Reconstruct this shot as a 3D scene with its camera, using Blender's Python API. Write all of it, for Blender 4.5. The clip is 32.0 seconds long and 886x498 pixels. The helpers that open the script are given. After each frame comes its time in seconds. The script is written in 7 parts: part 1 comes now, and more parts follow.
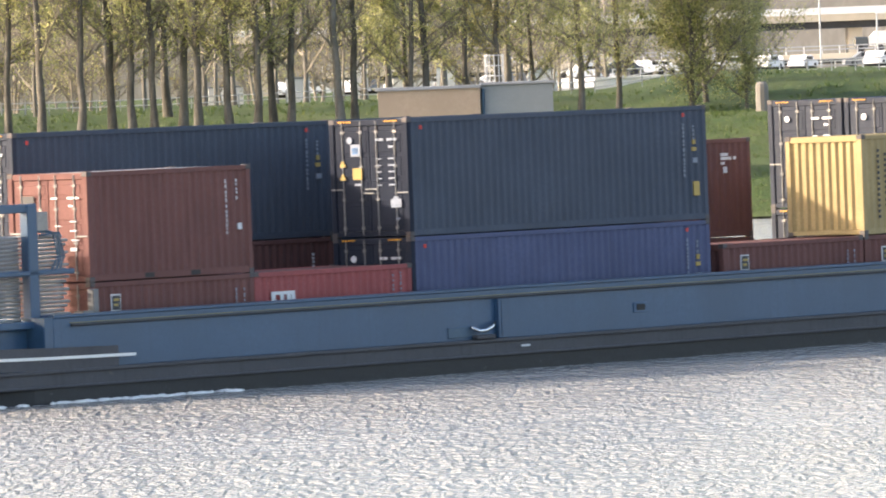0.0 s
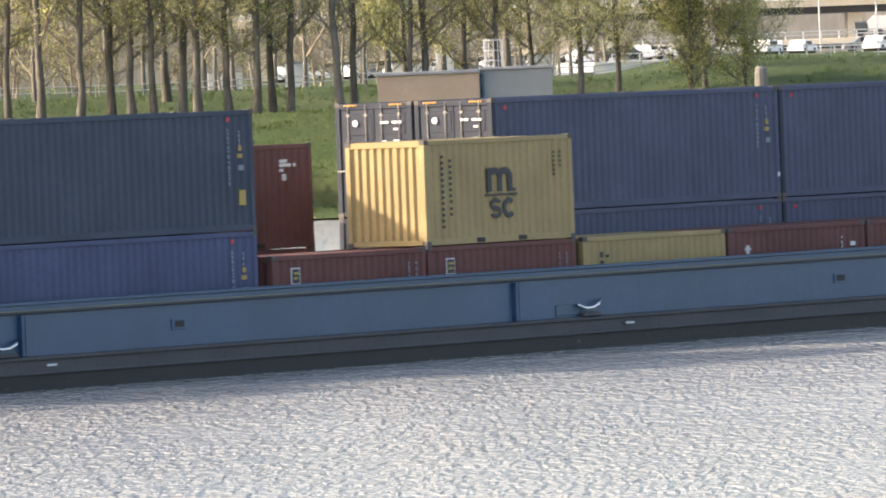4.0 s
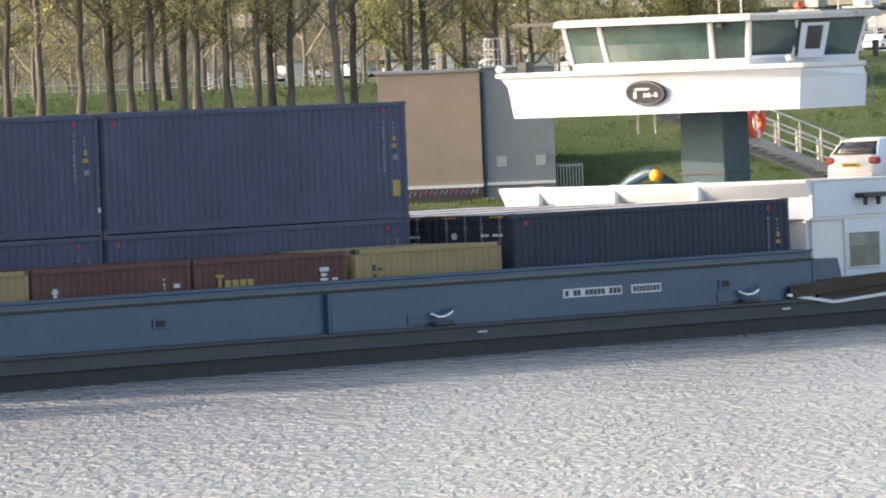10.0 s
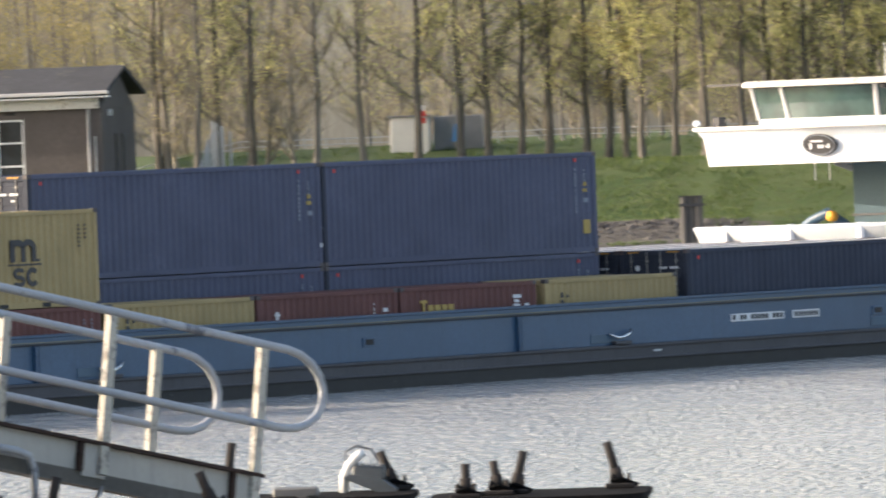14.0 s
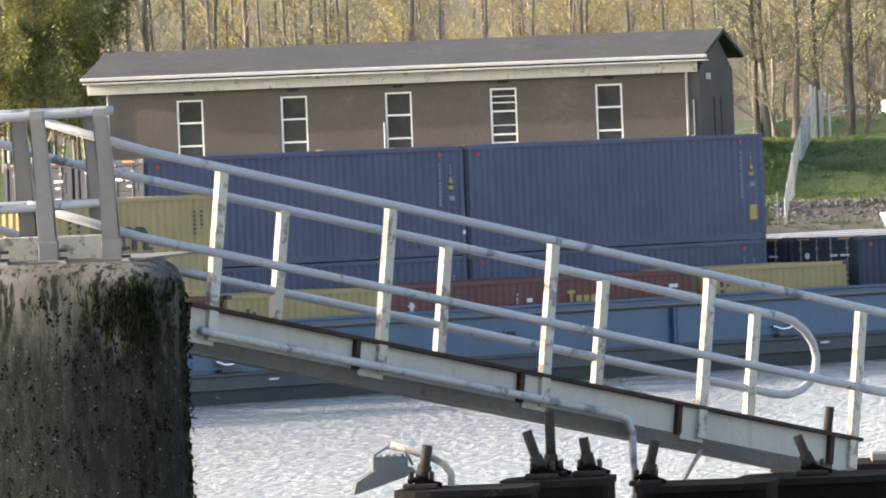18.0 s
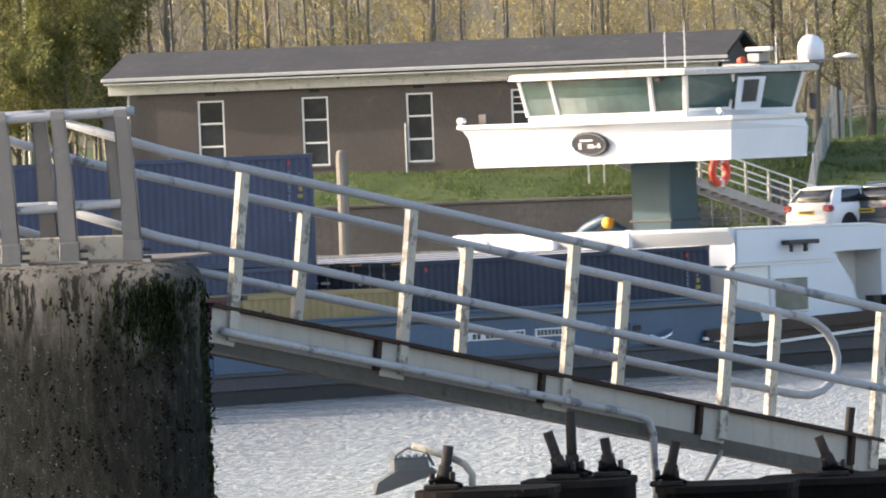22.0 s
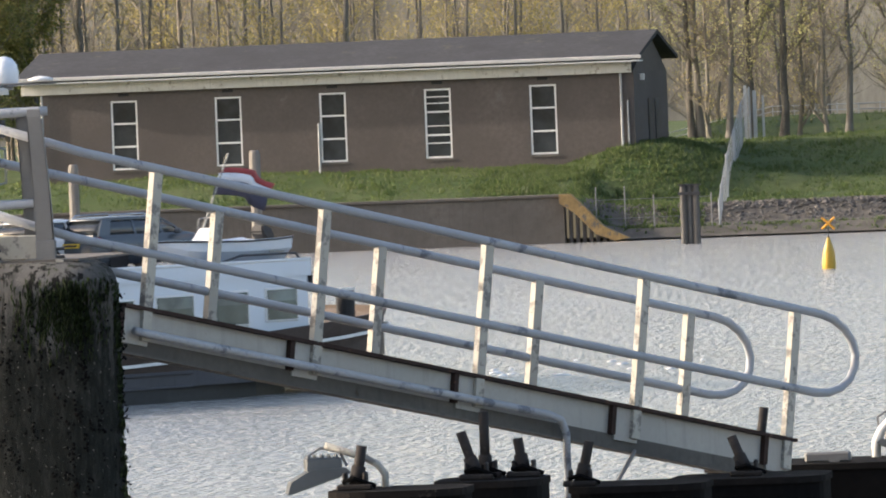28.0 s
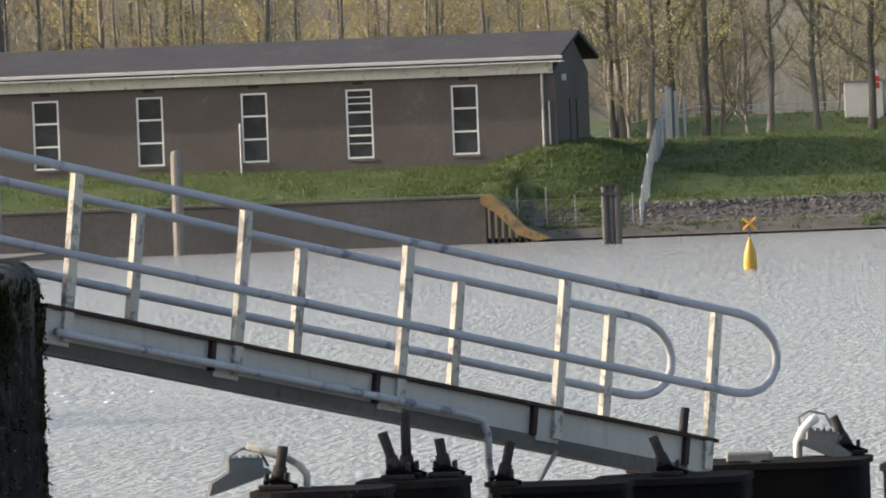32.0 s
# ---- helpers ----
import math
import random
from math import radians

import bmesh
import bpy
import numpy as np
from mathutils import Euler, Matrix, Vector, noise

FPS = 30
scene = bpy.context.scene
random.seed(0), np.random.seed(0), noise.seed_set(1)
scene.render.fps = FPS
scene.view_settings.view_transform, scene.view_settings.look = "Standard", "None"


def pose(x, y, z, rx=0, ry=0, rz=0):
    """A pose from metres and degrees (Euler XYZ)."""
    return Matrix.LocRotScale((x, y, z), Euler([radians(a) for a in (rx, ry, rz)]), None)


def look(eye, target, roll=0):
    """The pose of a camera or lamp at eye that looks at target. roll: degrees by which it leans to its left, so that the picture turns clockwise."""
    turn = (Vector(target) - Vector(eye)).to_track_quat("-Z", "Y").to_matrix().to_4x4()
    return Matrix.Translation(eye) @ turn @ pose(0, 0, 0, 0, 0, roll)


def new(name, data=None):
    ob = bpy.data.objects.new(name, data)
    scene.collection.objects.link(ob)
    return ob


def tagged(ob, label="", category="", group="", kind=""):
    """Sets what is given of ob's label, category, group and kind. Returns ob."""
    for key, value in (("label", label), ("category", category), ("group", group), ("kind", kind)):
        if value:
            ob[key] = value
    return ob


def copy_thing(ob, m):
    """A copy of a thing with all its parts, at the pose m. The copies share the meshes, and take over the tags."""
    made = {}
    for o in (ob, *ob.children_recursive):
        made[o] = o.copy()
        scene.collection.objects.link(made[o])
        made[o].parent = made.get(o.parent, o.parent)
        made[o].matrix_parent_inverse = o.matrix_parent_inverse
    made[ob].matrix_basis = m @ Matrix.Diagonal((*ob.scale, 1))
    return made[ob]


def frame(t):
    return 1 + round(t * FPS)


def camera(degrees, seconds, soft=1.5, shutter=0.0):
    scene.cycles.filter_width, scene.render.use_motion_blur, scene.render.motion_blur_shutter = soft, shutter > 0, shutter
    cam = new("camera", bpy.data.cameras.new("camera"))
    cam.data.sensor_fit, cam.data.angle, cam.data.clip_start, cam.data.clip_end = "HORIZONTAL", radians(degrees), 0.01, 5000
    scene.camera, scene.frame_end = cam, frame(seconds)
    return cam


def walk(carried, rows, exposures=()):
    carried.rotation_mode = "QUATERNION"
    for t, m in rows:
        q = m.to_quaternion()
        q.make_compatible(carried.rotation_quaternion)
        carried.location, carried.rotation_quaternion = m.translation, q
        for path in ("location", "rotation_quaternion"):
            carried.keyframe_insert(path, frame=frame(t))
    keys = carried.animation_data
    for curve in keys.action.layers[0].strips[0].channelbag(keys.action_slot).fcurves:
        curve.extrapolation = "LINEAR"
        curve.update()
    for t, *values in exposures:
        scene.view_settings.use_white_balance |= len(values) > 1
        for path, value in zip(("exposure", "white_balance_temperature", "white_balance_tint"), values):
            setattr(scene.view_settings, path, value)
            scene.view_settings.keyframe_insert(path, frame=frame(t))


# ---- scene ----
cam = camera(4.9853, 32.0, soft=1.9, shutter=0.4)
EYE_FAR = Vector((0.0, 0.0, 7.005))
EYE_NEAR = Vector((-3.030, 54.883, 7.106))


def eye_at(t):
    """The camera stands further out over the water at first, then draws back."""
    near = np.interp(t, (0, 12.3, 12.4, 12.5, 12.6, 12.7, 12.8, 12.9, 13.0, 13.1, 13.2, 13.3, 13.4, 13.5, 13.6, 13.7, 13.8, 13.9, 14.0), (1, 1, 0.985, 0.94, 0.88, 0.81, 0.74, 0.67, 0.6, 0.53, 0.46, 0.39, 0.32, 0.25, 0.18, 0.115, 0.055, 0.015, 0))
    return EYE_FAR.lerp(EYE_NEAR, float(near))


def aim(t, pan, tilt):
    eye = eye_at(t)
    a, b = radians(pan), radians(tilt)
    way = Vector((math.sin(a) * math.cos(b), math.cos(a) * math.cos(b), math.sin(b)))
    return t, look(eye, eye + 100 * way, -2.21)


PANS = (
    (0, -0.008, -0.94), (0.5, -0.006, -0.97), (1, -0.006, -0.999), (1.5, -0.007, -1.017), (2, -0.007, -1.026),
    (3.5, -0.007, -1.026), (5.5, -0.007, -1.026), (8, -0.007, -1.029), (10.5, -0.007, -1.032), (11, -0.006, -1.021),
    (11.5, -0.004, -0.987), (12, 0.003, -0.946), (12.1, -0.023, -0.927), (12.2, -0.115, -0.899), (12.3, -0.354, -0.871),
    (12.4, -0.684, -0.856), (12.5, -0.959, -0.844), (12.6, -1.186, -0.83), (12.7, -1.37, -0.777), (12.8, -1.57, -0.769),
    (13, -2.019, -0.773), (13.2, -2.418, -0.756), (13.4, -2.77, -0.738), (13.5, -2.917, -0.729), (13.6, -3.12, -0.712),
    (13.8, -3.48, -0.688), (14, -3.828, -0.66), (14.5, -4.66, -0.642), (15, -5.448, -0.636), (15.5, -6.045, -0.694),
    (17.5, -7.123, -0.729), (18, -7.201, -0.735), (19, -7.277, -0.732), (20, -7.313, -0.731), (21, -7.327, -0.729),
    (22, -7.319, -0.727), (23, -7.315, -0.726), (24, -7.322, -0.727), (24.5, -7.327, -0.728), (25, -7.317, -0.725),
    (25.5, -7.089, -0.736), (26, -7.013, -0.738), (26.5, -6.968, -0.739), (28.5, -6.807, -0.746), (29, -6.799, -0.745),
    (30, -6.762, -0.744), (30.5, -6.647, -0.749), (31, -6.541, -0.755), (31.5, -6.46, -0.761), (32, -6.388, -0.76),
)
WAY = sorted({row[0] for row in PANS} | {round(12.0 + 0.1 * i, 1) for i in range(21)})
PAN_T, PAN_A, PAN_B = zip(*PANS)
walk(cam, [aim(t, float(np.interp(t, PAN_T, PAN_A)), float(np.interp(t, PAN_T, PAN_B))) for t in WAY], exposures=[(0, 1.98, 7000, 15), (2, 1.86, 7000, 15), (3, 1.79, 7000, 15), (6, 1.78, 7000, 15), (9, 1.72, 7000, 15), (10.5, 1.48, 7000, 15), (12, 1.24, 6950, 15), (13, 1.42, 6950, 14), (14, 1.62, 6950, 14), (15, 2.02, 6950, 14), (18, 2.06, 6900, 14), (20.5, 1.94, 6900, 14), (23, 1.58, 6900, 15), (26.5, 1.54, 6900, 15), (29.5, 1.3, 6750, 14), (32, 1.22, 6750, 14)])

# the barge: seconds, place of its reference point, turn of its long axis (pointing aft)
BARGE_ROWS = (
    (0, 7.813, 317.142, 51.914),
    (4, -3.432, 302.569, 52.784),
    (8, -14.498, 287.767, 53.654),
    (12, -25.382, 272.738, 54.524),
    (16, -36.080, 257.482, 55.394),
    (20, -46.590, 242.002, 56.265),
    (24, -56.907, 226.299, 57.135),
    (28, -67.029, 210.375, 58.005),
    (32, -76.953, 194.232, 58.875),
)
riders = []


def ride(thing, x=0.0, y=0.0, z=0.0, rz=0.0):
    """Let a thing travel with the barge, at a place in the barge's own space."""
    riders.append((thing, pose(x, y, z, 0, 0, rz)))
    return thing


def motions():
    for thing, place in riders:
        walk(thing, [(t, pose(x, y, 0, 0, 0, turn) @ place) for t, x, y, turn in BARGE_ROWS])

# ---- light ----
SUN_TO = Vector((-0.93, -0.03, 0.35)).normalized()
world = bpy.data.worlds.new("sky")
scene.world = world
world.use_nodes = True
wn = world.node_tree
sky = wn.nodes.new("ShaderNodeTexSky")
sky.sky_type = "NISHITA"
sky.sun_disc = False
sky.sun_elevation = math.asin(SUN_TO.z)
sky.sun_rotation = math.atan2(SUN_TO.x, SUN_TO.y)
sky.air_density, sky.dust_density, sky.ozone_density = 1.0, 3.2, 1.0
back = wn.nodes["Background"]
back.inputs["Strength"].default_value = 0.136
wn.links.new(sky.outputs["Color"], back.inputs["Color"])
sun = new("sun", bpy.data.lights.new("sun", "SUN"))
sun.data.energy, sun.data.angle, sun.data.color = 2.35, radians(0.8), (1.0, 0.91, 0.78)
sun.matrix_world = look((0, 0, 60), Vector((0, 0, 60)) - SUN_TO)

# ---- materials ----
def node_tree(name):
    m = bpy.data.materials.new(name)
    m.use_nodes = True
    nt = m.node_tree
    return m, nt, nt.nodes["Principled BSDF"]


def add(nt, kind, **inputs):
    n = nt.nodes.new(kind)
    for key, value in inputs.items():
        n.inputs[key.replace("_", " ")].default_value = value
    return n


def coords(nt, stretch=(1, 1, 1)):
    """Object space, shifted by a random amount for each object."""
    tc = nt.nodes.new("ShaderNodeTexCoord")
    info = nt.nodes.new("ShaderNodeObjectInfo")
    mul = nt.nodes.new("ShaderNodeVectorMath")
    mul.operation = "MULTIPLY_ADD"
    mul.inputs[1].default_value = (37.0, 53.0, 19.0)
    nt.links.new(info.outputs["Random"], mul.inputs[0])
    nt.links.new(tc.outputs["Object"], mul.inputs[2])
    sc = nt.nodes.new("ShaderNodeVectorMath")
    sc.operation = "MULTIPLY"
    sc.inputs[1].default_value = stretch
    nt.links.new(mul.outputs[0], sc.inputs[0])
    return sc.outputs[0]


def noise_out(nt, vec, scale, detail=4.0, rough=0.55):
    n = add(nt, "ShaderNodeTexNoise", Scale=scale, Detail=detail, Roughness=rough)
    nt.links.new(vec, n.inputs["Vector"])
    return n.outputs["Fac"]


def ramp(nt, fac, lo, hi):
    r = nt.nodes.new("ShaderNodeMapRange")
    r.inputs["From Min"].default_value, r.inputs["From Max"].default_value = lo, hi
    nt.links.new(fac, r.inputs["Value"])
    return r.outputs["Result"]


def mix(nt, fac, a, b):
    n = nt.nodes.new("ShaderNodeMix")
    n.data_type = "RGBA"
    for sock, value in ((n.inputs["Factor"], fac), (n.inputs["A"], a), (n.inputs["B"], b)):
        if isinstance(value, (tuple, float, int)):
            sock.default_value = (*value, 1) if isinstance(value, tuple) else value
        else:
            nt.links.new(value, sock)
    return n.outputs["Result"]


def shade(c, k):
    return tuple(min(1.0, v * k) for v in c)


def surf(name, color, rough=0.55, metal=0.0, var=0.18, coarse=0.7, fine=14.0, bump=0.22, streak=0.0, wear=None, wear_at=0.62, wear_scale=2.5, spec=0.5, stretch=(1, 1, 1)):
    """A painted or raw surface: broad tone changes, fine grain, vertical streaks and patches of wear."""
    m, nt, b = node_tree(name)
    v = coords(nt, stretch)
    tone = mix(nt, ramp(nt, noise_out(nt, v, coarse), 0.3, 0.7), shade(color, 1 - var), shade(color, 1 + var))
    grain = noise_out(nt, v, fine, 6.0, 0.65)
    col = mix(nt, ramp(nt, grain, 0.35, 0.75), tone, shade(color, 1 - 0.8 * var))
    if streak:
        sv = coords(nt, (9.0, 9.0, 0.35))
        col = mix(nt, ramp(nt, noise_out(nt, sv, 1.0, 5.0), 0.55, 0.8), col, shade(color, 1 - streak))
    if wear:
        wv = noise_out(nt, v, wear_scale, 8.0, 0.7)
        col = mix(nt, ramp(nt, wv, wear_at, wear_at + 0.06), col, wear)
    nt.links.new(col, b.inputs["Base Color"])
    b.inputs["Metallic"].default_value = metal
    b.inputs["Specular IOR Level"].default_value = spec
    r = nt.nodes.new("ShaderNodeMapRange")
    r.inputs["To Min"].default_value, r.inputs["To Max"].default_value = max(0.02, rough - 0.12), min(1.0, rough + 0.12)
    nt.links.new(grain, r.inputs["Value"])
    nt.links.new(r.outputs["Result"], b.inputs["Roughness"])
    if bump:
        bp = add(nt, "ShaderNodeBump", Strength=bump, Distance=0.02)
        nt.links.new(grain, bp.inputs["Height"])
        nt.links.new(bp.outputs["Normal"], b.inputs["Normal"])
    return m


RUST = (0.10, 0.045, 0.025)
M = {}
M["blue_box"] = surf("blue container paint", (0.086, 0.097, 0.146), 0.74, spec=0.25, streak=0.25, wear=RUST, wear_at=0.74)
M["slate_box"] = surf("slate blue container paint", (0.062, 0.077, 0.104), 0.74, spec=0.25, streak=0.25, wear=RUST, wear_at=0.74)
M["navy_box"] = surf("navy container paint", (0.044, 0.053, 0.078), 0.74, spec=0.25, streak=0.25, wear=RUST, wear_at=0.74)
M["violet_box"] = surf("violet blue container paint", (0.078, 0.094, 0.168), 0.74, spec=0.25, streak=0.25, wear=RUST, wear_at=0.74)
M["brown_box"] = surf("brown container paint", (0.150, 0.068, 0.060), 0.74, spec=0.25, streak=0.3, wear=RUST, wear_at=0.7)
M["rust_box"] = surf("rust red container paint", (0.140, 0.066, 0.060), 0.74, spec=0.25, streak=0.3, wear=RUST, wear_at=0.68)
M["red_box"] = surf("red container paint", (0.29, 0.080, 0.078), 0.74, spec=0.25, streak=0.25, wear=RUST, wear_at=0.74)
M["yellow_box"] = surf("yellow container paint", (0.35, 0.270, 0.135), 0.74, spec=0.25, streak=0.22, wear=(0.20, 0.10, 0.05), wear_at=0.72)
M["door_dark"] = surf("dark slate door paint", (0.032, 0.039, 0.056), 0.75, spec=0.25, streak=0.2, wear=RUST, wear_at=0.72)
# navy doors, darkened further to stand in for a neighbouring stack's shadow
M["door_navy_shaded"] = surf("navy door paint darkened for shade", (0.015, 0.020, 0.034), 0.8, spec=0.2, streak=0.2, wear=RUST, wear_at=0.74)
M["steel_dark"] = surf("dark steel", (0.035, 0.035, 0.038), 0.55, var=0.3)
M["steel_grey"] = surf("grey steel", (0.22, 0.22, 0.22), 0.45, metal=0.6)
M["casting"] = surf("container casting", (0.07, 0.06, 0.06), 0.6, var=0.35, wear=RUST, wear_at=0.58)
M["roof_grey"] = surf("grey sheet roof", (0.27, 0.28, 0.30), 0.6, var=0.22, wear=(0.22, 0.17, 0.14), wear_at=0.66)
M["hull_blue"] = surf("blue hull paint", (0.028, 0.078, 0.150), 0.42, streak=0.22, coarse=0.35, wear=(0.035, 0.05, 0.07), wear_at=0.72)
M["hull_grey"] = surf("dark grey hull paint", (0.072, 0.072, 0.080), 0.6, spec=0.25, streak=0.3, coarse=0.5, wear=(0.10, 0.09, 0.085), wear_at=0.66)
M["hull_low"] = surf("wet dark hull paint", (0.024, 0.026, 0.030), 0.5, spec=0.25, streak=0.35, coarse=1.2, wear=(0.12, 0.12, 0.12), wear_at=0.64)
M["hull_brown"] = surf("dark brown hull paint", (0.062, 0.044, 0.036), 0.6, spec=0.2, var=0.25)
M["yellow_line"] = surf("yellow line paint", (0.22, 0.20, 0.11), 0.6, var=0.3)
M["white_paint"] = surf("white ship paint", (0.655, 0.70, 0.75), 0.35, var=0.04, bump=0.04, streak=0.08)
M["white_soft"] = surf("white trim", (0.72, 0.72, 0.70), 0.4, var=0.06, bump=0.04)
M["cream_paint"] = surf("cream rail paint", (0.385, 0.37, 0.32), 0.65, var=0.12, wear=(0.165, 0.158, 0.145), wear_at=0.515, wear_scale=6.5)
M["tube_grey"] = surf("worn grey tube paint", (0.305, 0.325, 0.350), 0.55, var=0.14, wear=(0.105, 0.12, 0.15), wear_at=0.57, wear_scale=2.6)
M["post_grey"] = surf("galvanised grey post", (0.150, 0.150, 0.147), 0.6, var=0.16)
M["beam_white"] = surf("weathered white beam", (0.335, 0.328, 0.302), 0.55, var=0.12, streak=0.32, wear=(0.12, 0.085, 0.065), wear_at=0.655)
M["pin_steel"] = surf("weathered dark brown steel", (0.030, 0.026, 0.024), 0.75, spec=0.2, var=0.4, wear=(0.075, 0.06, 0.05), wear_at=0.6, wear_scale=9.0)
M["jetty_top"] = surf("worn jetty deck steel", (0.014, 0.013, 0.0125), 0.95, spec=0.04, var=0.4, wear=(0.06, 0.052, 0.045), wear_at=0.62)
M["rust"] = surf("rusted steel", (0.036, 0.022, 0.018), 0.85, spec=0.2, var=0.5, wear=(0.09, 0.05, 0.035), wear_at=0.6, wear_scale=7.0)
# beam underside: shade painted as dark grey beige, with streaks and rust wear
M["beam_shaded"] = surf("streaked beam underside darkened for shade", (0.105, 0.098, 0.088), 0.7, spec=0.2, var=0.3, streak=0.35, wear=(0.05, 0.035, 0.028), wear_at=0.62)
M["pile_dark"] = surf("dark wet timber", (0.105, 0.102, 0.098), 0.85, spec=0.2, var=0.3, stretch=(6, 6, 0.6), fine=8.0, bump=0.5)
M["black_steel"] = surf("black pontoon steel", (0.006, 0.006, 0.0063), 0.95, spec=0.05, var=0.4, streak=0.3, wear=(0.04, 0.033, 0.03), wear_at=0.68)
M["teal"] = surf("teal column paint", (0.072, 0.112, 0.130), 0.8, spec=0.15, var=0.1)
M["deep_blue"] = surf("deep blue deck paint", (0.035, 0.085, 0.140), 0.45, var=0.2)
M["mark_white"] = surf("white marking", (0.62, 0.64, 0.66), 0.6, var=0.15)
# white of the labels on the shadowed door end, dimmed in the colour
M["mark_shaded"] = surf("white label dimmed for shade", (0.25, 0.28, 0.33), 0.7, var=0.3)
M["mark_pale"] = surf("faded pale marking", (0.22, 0.25, 0.30), 0.7, var=0.25)
M["scrawl"] = surf("violet wall paint", (0.30, 0.09, 0.20), 0.7, var=0.3)
M["lichen"] = surf("ochre lichen on concrete", (0.30, 0.20, 0.085), 0.9, var=0.35, coarse=1.5, fine=7.0, wear=(0.13, 0.11, 0.09), wear_at=0.55)
M["mark_dark"] = surf("dark marking", (0.035, 0.036, 0.040), 0.6, var=0.2)
M["mark_yellow"] = surf("yellow marking", (0.38, 0.27, 0.07), 0.6, var=0.12)
M["mark_orange"] = surf("orange marking", (0.70, 0.33, 0.03), 0.6, var=0.12)
M["mark_red"] = surf("red marking", (0.60, 0.05, 0.04), 0.6, var=0.1)
M["mark_blue"] = surf("blue marking", (0.06, 0.22, 0.50), 0.6, var=0.1)
M["roof_trim"] = surf("stained cream roof edge", (0.56, 0.545, 0.50), 0.6, var=0.12, coarse=1.2, streak=0.25, wear=(0.30, 0.27, 0.23), wear_at=0.57, wear_scale=1.6)
M["gutter"] = surf("weathered white gutter", (0.47, 0.465, 0.45), 0.55, var=0.12, streak=0.2)
M["cyan_paint"] = surf("faded cyan paint", (0.15, 0.36, 0.42), 0.6, var=0.15)
M["ring_red"] = surf("life ring red", (0.62, 0.07, 0.035), 0.5, var=0.1)
M["rubber"] = surf("black rubber", (0.015, 0.015, 0.016), 0.7, var=0.25)
M["chrome"] = surf("bright metal", (0.62, 0.63, 0.64), 0.22, metal=1.0, var=0.05)
M["wood_grey"] = surf("weathered grey timber", (0.20, 0.185, 0.165), 0.85, var=0.25, stretch=(6, 6, 0.6), fine=8.0, bump=0.5)
M["brick_wall"] = surf("brown brickwork", (0.095, 0.081, 0.074), 0.85, var=0.2, coarse=0.25, fine=5.0, wear=(0.125, 0.113, 0.106), wear_at=0.66, wear_scale=0.5)
M["roof_felt"] = surf("dark grey roof felt", (0.054, 0.055, 0.058), 0.95, spec=0.2, var=0.22, coarse=0.4, fine=3.0, wear=(0.075, 0.076, 0.062), wear_at=0.6, wear_scale=0.5)
M["quay_wall"] = surf("stained quay concrete", (0.118, 0.106, 0.094), 0.85, var=0.3, coarse=0.22, fine=3.0, streak=0.35)
M["tan_wall"] = surf("tan rendered wall", (0.36, 0.28, 0.21), 0.85, var=0.1, coarse=0.5, fine=6.0)
M["shed_grey"] = surf("grey metal cladding", (0.22, 0.24, 0.25), 0.6, var=0.1)
M["fence_grey"] = surf("galvanised fence", (0.40, 0.41, 0.41), 0.5, var=0.15)
M["bark"] = surf("grey brown bark", (0.135, 0.119, 0.098), 0.9, var=0.5, coarse=2.2, fine=11.0, bump=0.6, stretch=(2, 2, 0.6))
M["twig"] = surf("brown twigs", (0.225, 0.198, 0.155), 0.9, var=0.3)
# paler copy of the twig colour, distance haze painted in
M["twig_hazed"] = surf("beige twigs paled for haze", (0.33, 0.285, 0.225), 0.9, var=0.25)
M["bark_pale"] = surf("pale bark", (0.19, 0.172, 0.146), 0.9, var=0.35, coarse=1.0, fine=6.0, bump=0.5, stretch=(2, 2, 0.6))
M["rubble"] = surf("grey rubble stone", (0.130, 0.119, 0.108), 0.9, var=0.35, coarse=1.5, fine=8.0, bump=0.5)
M["car_white"] = surf("white car paint", (0.78, 0.78, 0.78), 0.18, var=0.03, bump=0.0)
M["car_grey"] = surf("dark grey car paint", (0.066, 0.078, 0.088), 0.2, var=0.06, bump=0.0)
M["lamp_red"] = surf("red tail lamp", (0.36, 0.035, 0.045), 0.15, var=0.1, bump=0.0)
M["plate_yellow"] = surf("yellow plate", (0.70, 0.47, 0.05), 0.4, var=0.05, bump=0.0)
M["flag_red"] = surf("flag red", (0.34, 0.055, 0.055), 0.8, var=0.15)
M["flag_white"] = surf("flag white", (0.72, 0.72, 0.74), 0.8, var=0.08)
M["flag_blue"] = surf("flag dark blue", (0.060, 0.055, 0.082), 0.8, var=0.15)
M["buoy_yellow"] = surf("buoy yellow", (0.46, 0.29, 0.03), 0.45, var=0.12, streak=0.2)
M["yard_white"] = surf("pale yard structures", (0.80, 0.78, 0.74), 0.7, var=0.12)
M["yard_grey"] = surf("grey yard structures", (0.25, 0.25, 0.26), 0.7, var=0.2)
M["bridge_cream"] = surf("cream bridge concrete", (0.60, 0.52, 0.40), 0.8, var=0.12)


def glass_mat(name, tint, rough=0.05):
    m, nt, b = node_tree(name)
    v = coords(nt)
    nt.links.new(mix(nt, ramp(nt, noise_out(nt, v, 0.9), 0.35, 0.7), shade(tint, 0.6), shade(tint, 1.3)), b.inputs["Base Color"])
    b.inputs["Roughness"].default_value = rough
    b.inputs["Specular IOR Level"].default_value = 0.6
    return m


M["glass_green"] = glass_mat("green tinted window glass", (0.035, 0.075, 0.070))
M["glass_dark"] = glass_mat("dark window glass", (0.03, 0.036, 0.040))
M["glass_house"] = glass_mat("grey green cabin glass", (0.10, 0.135, 0.115), 0.06)
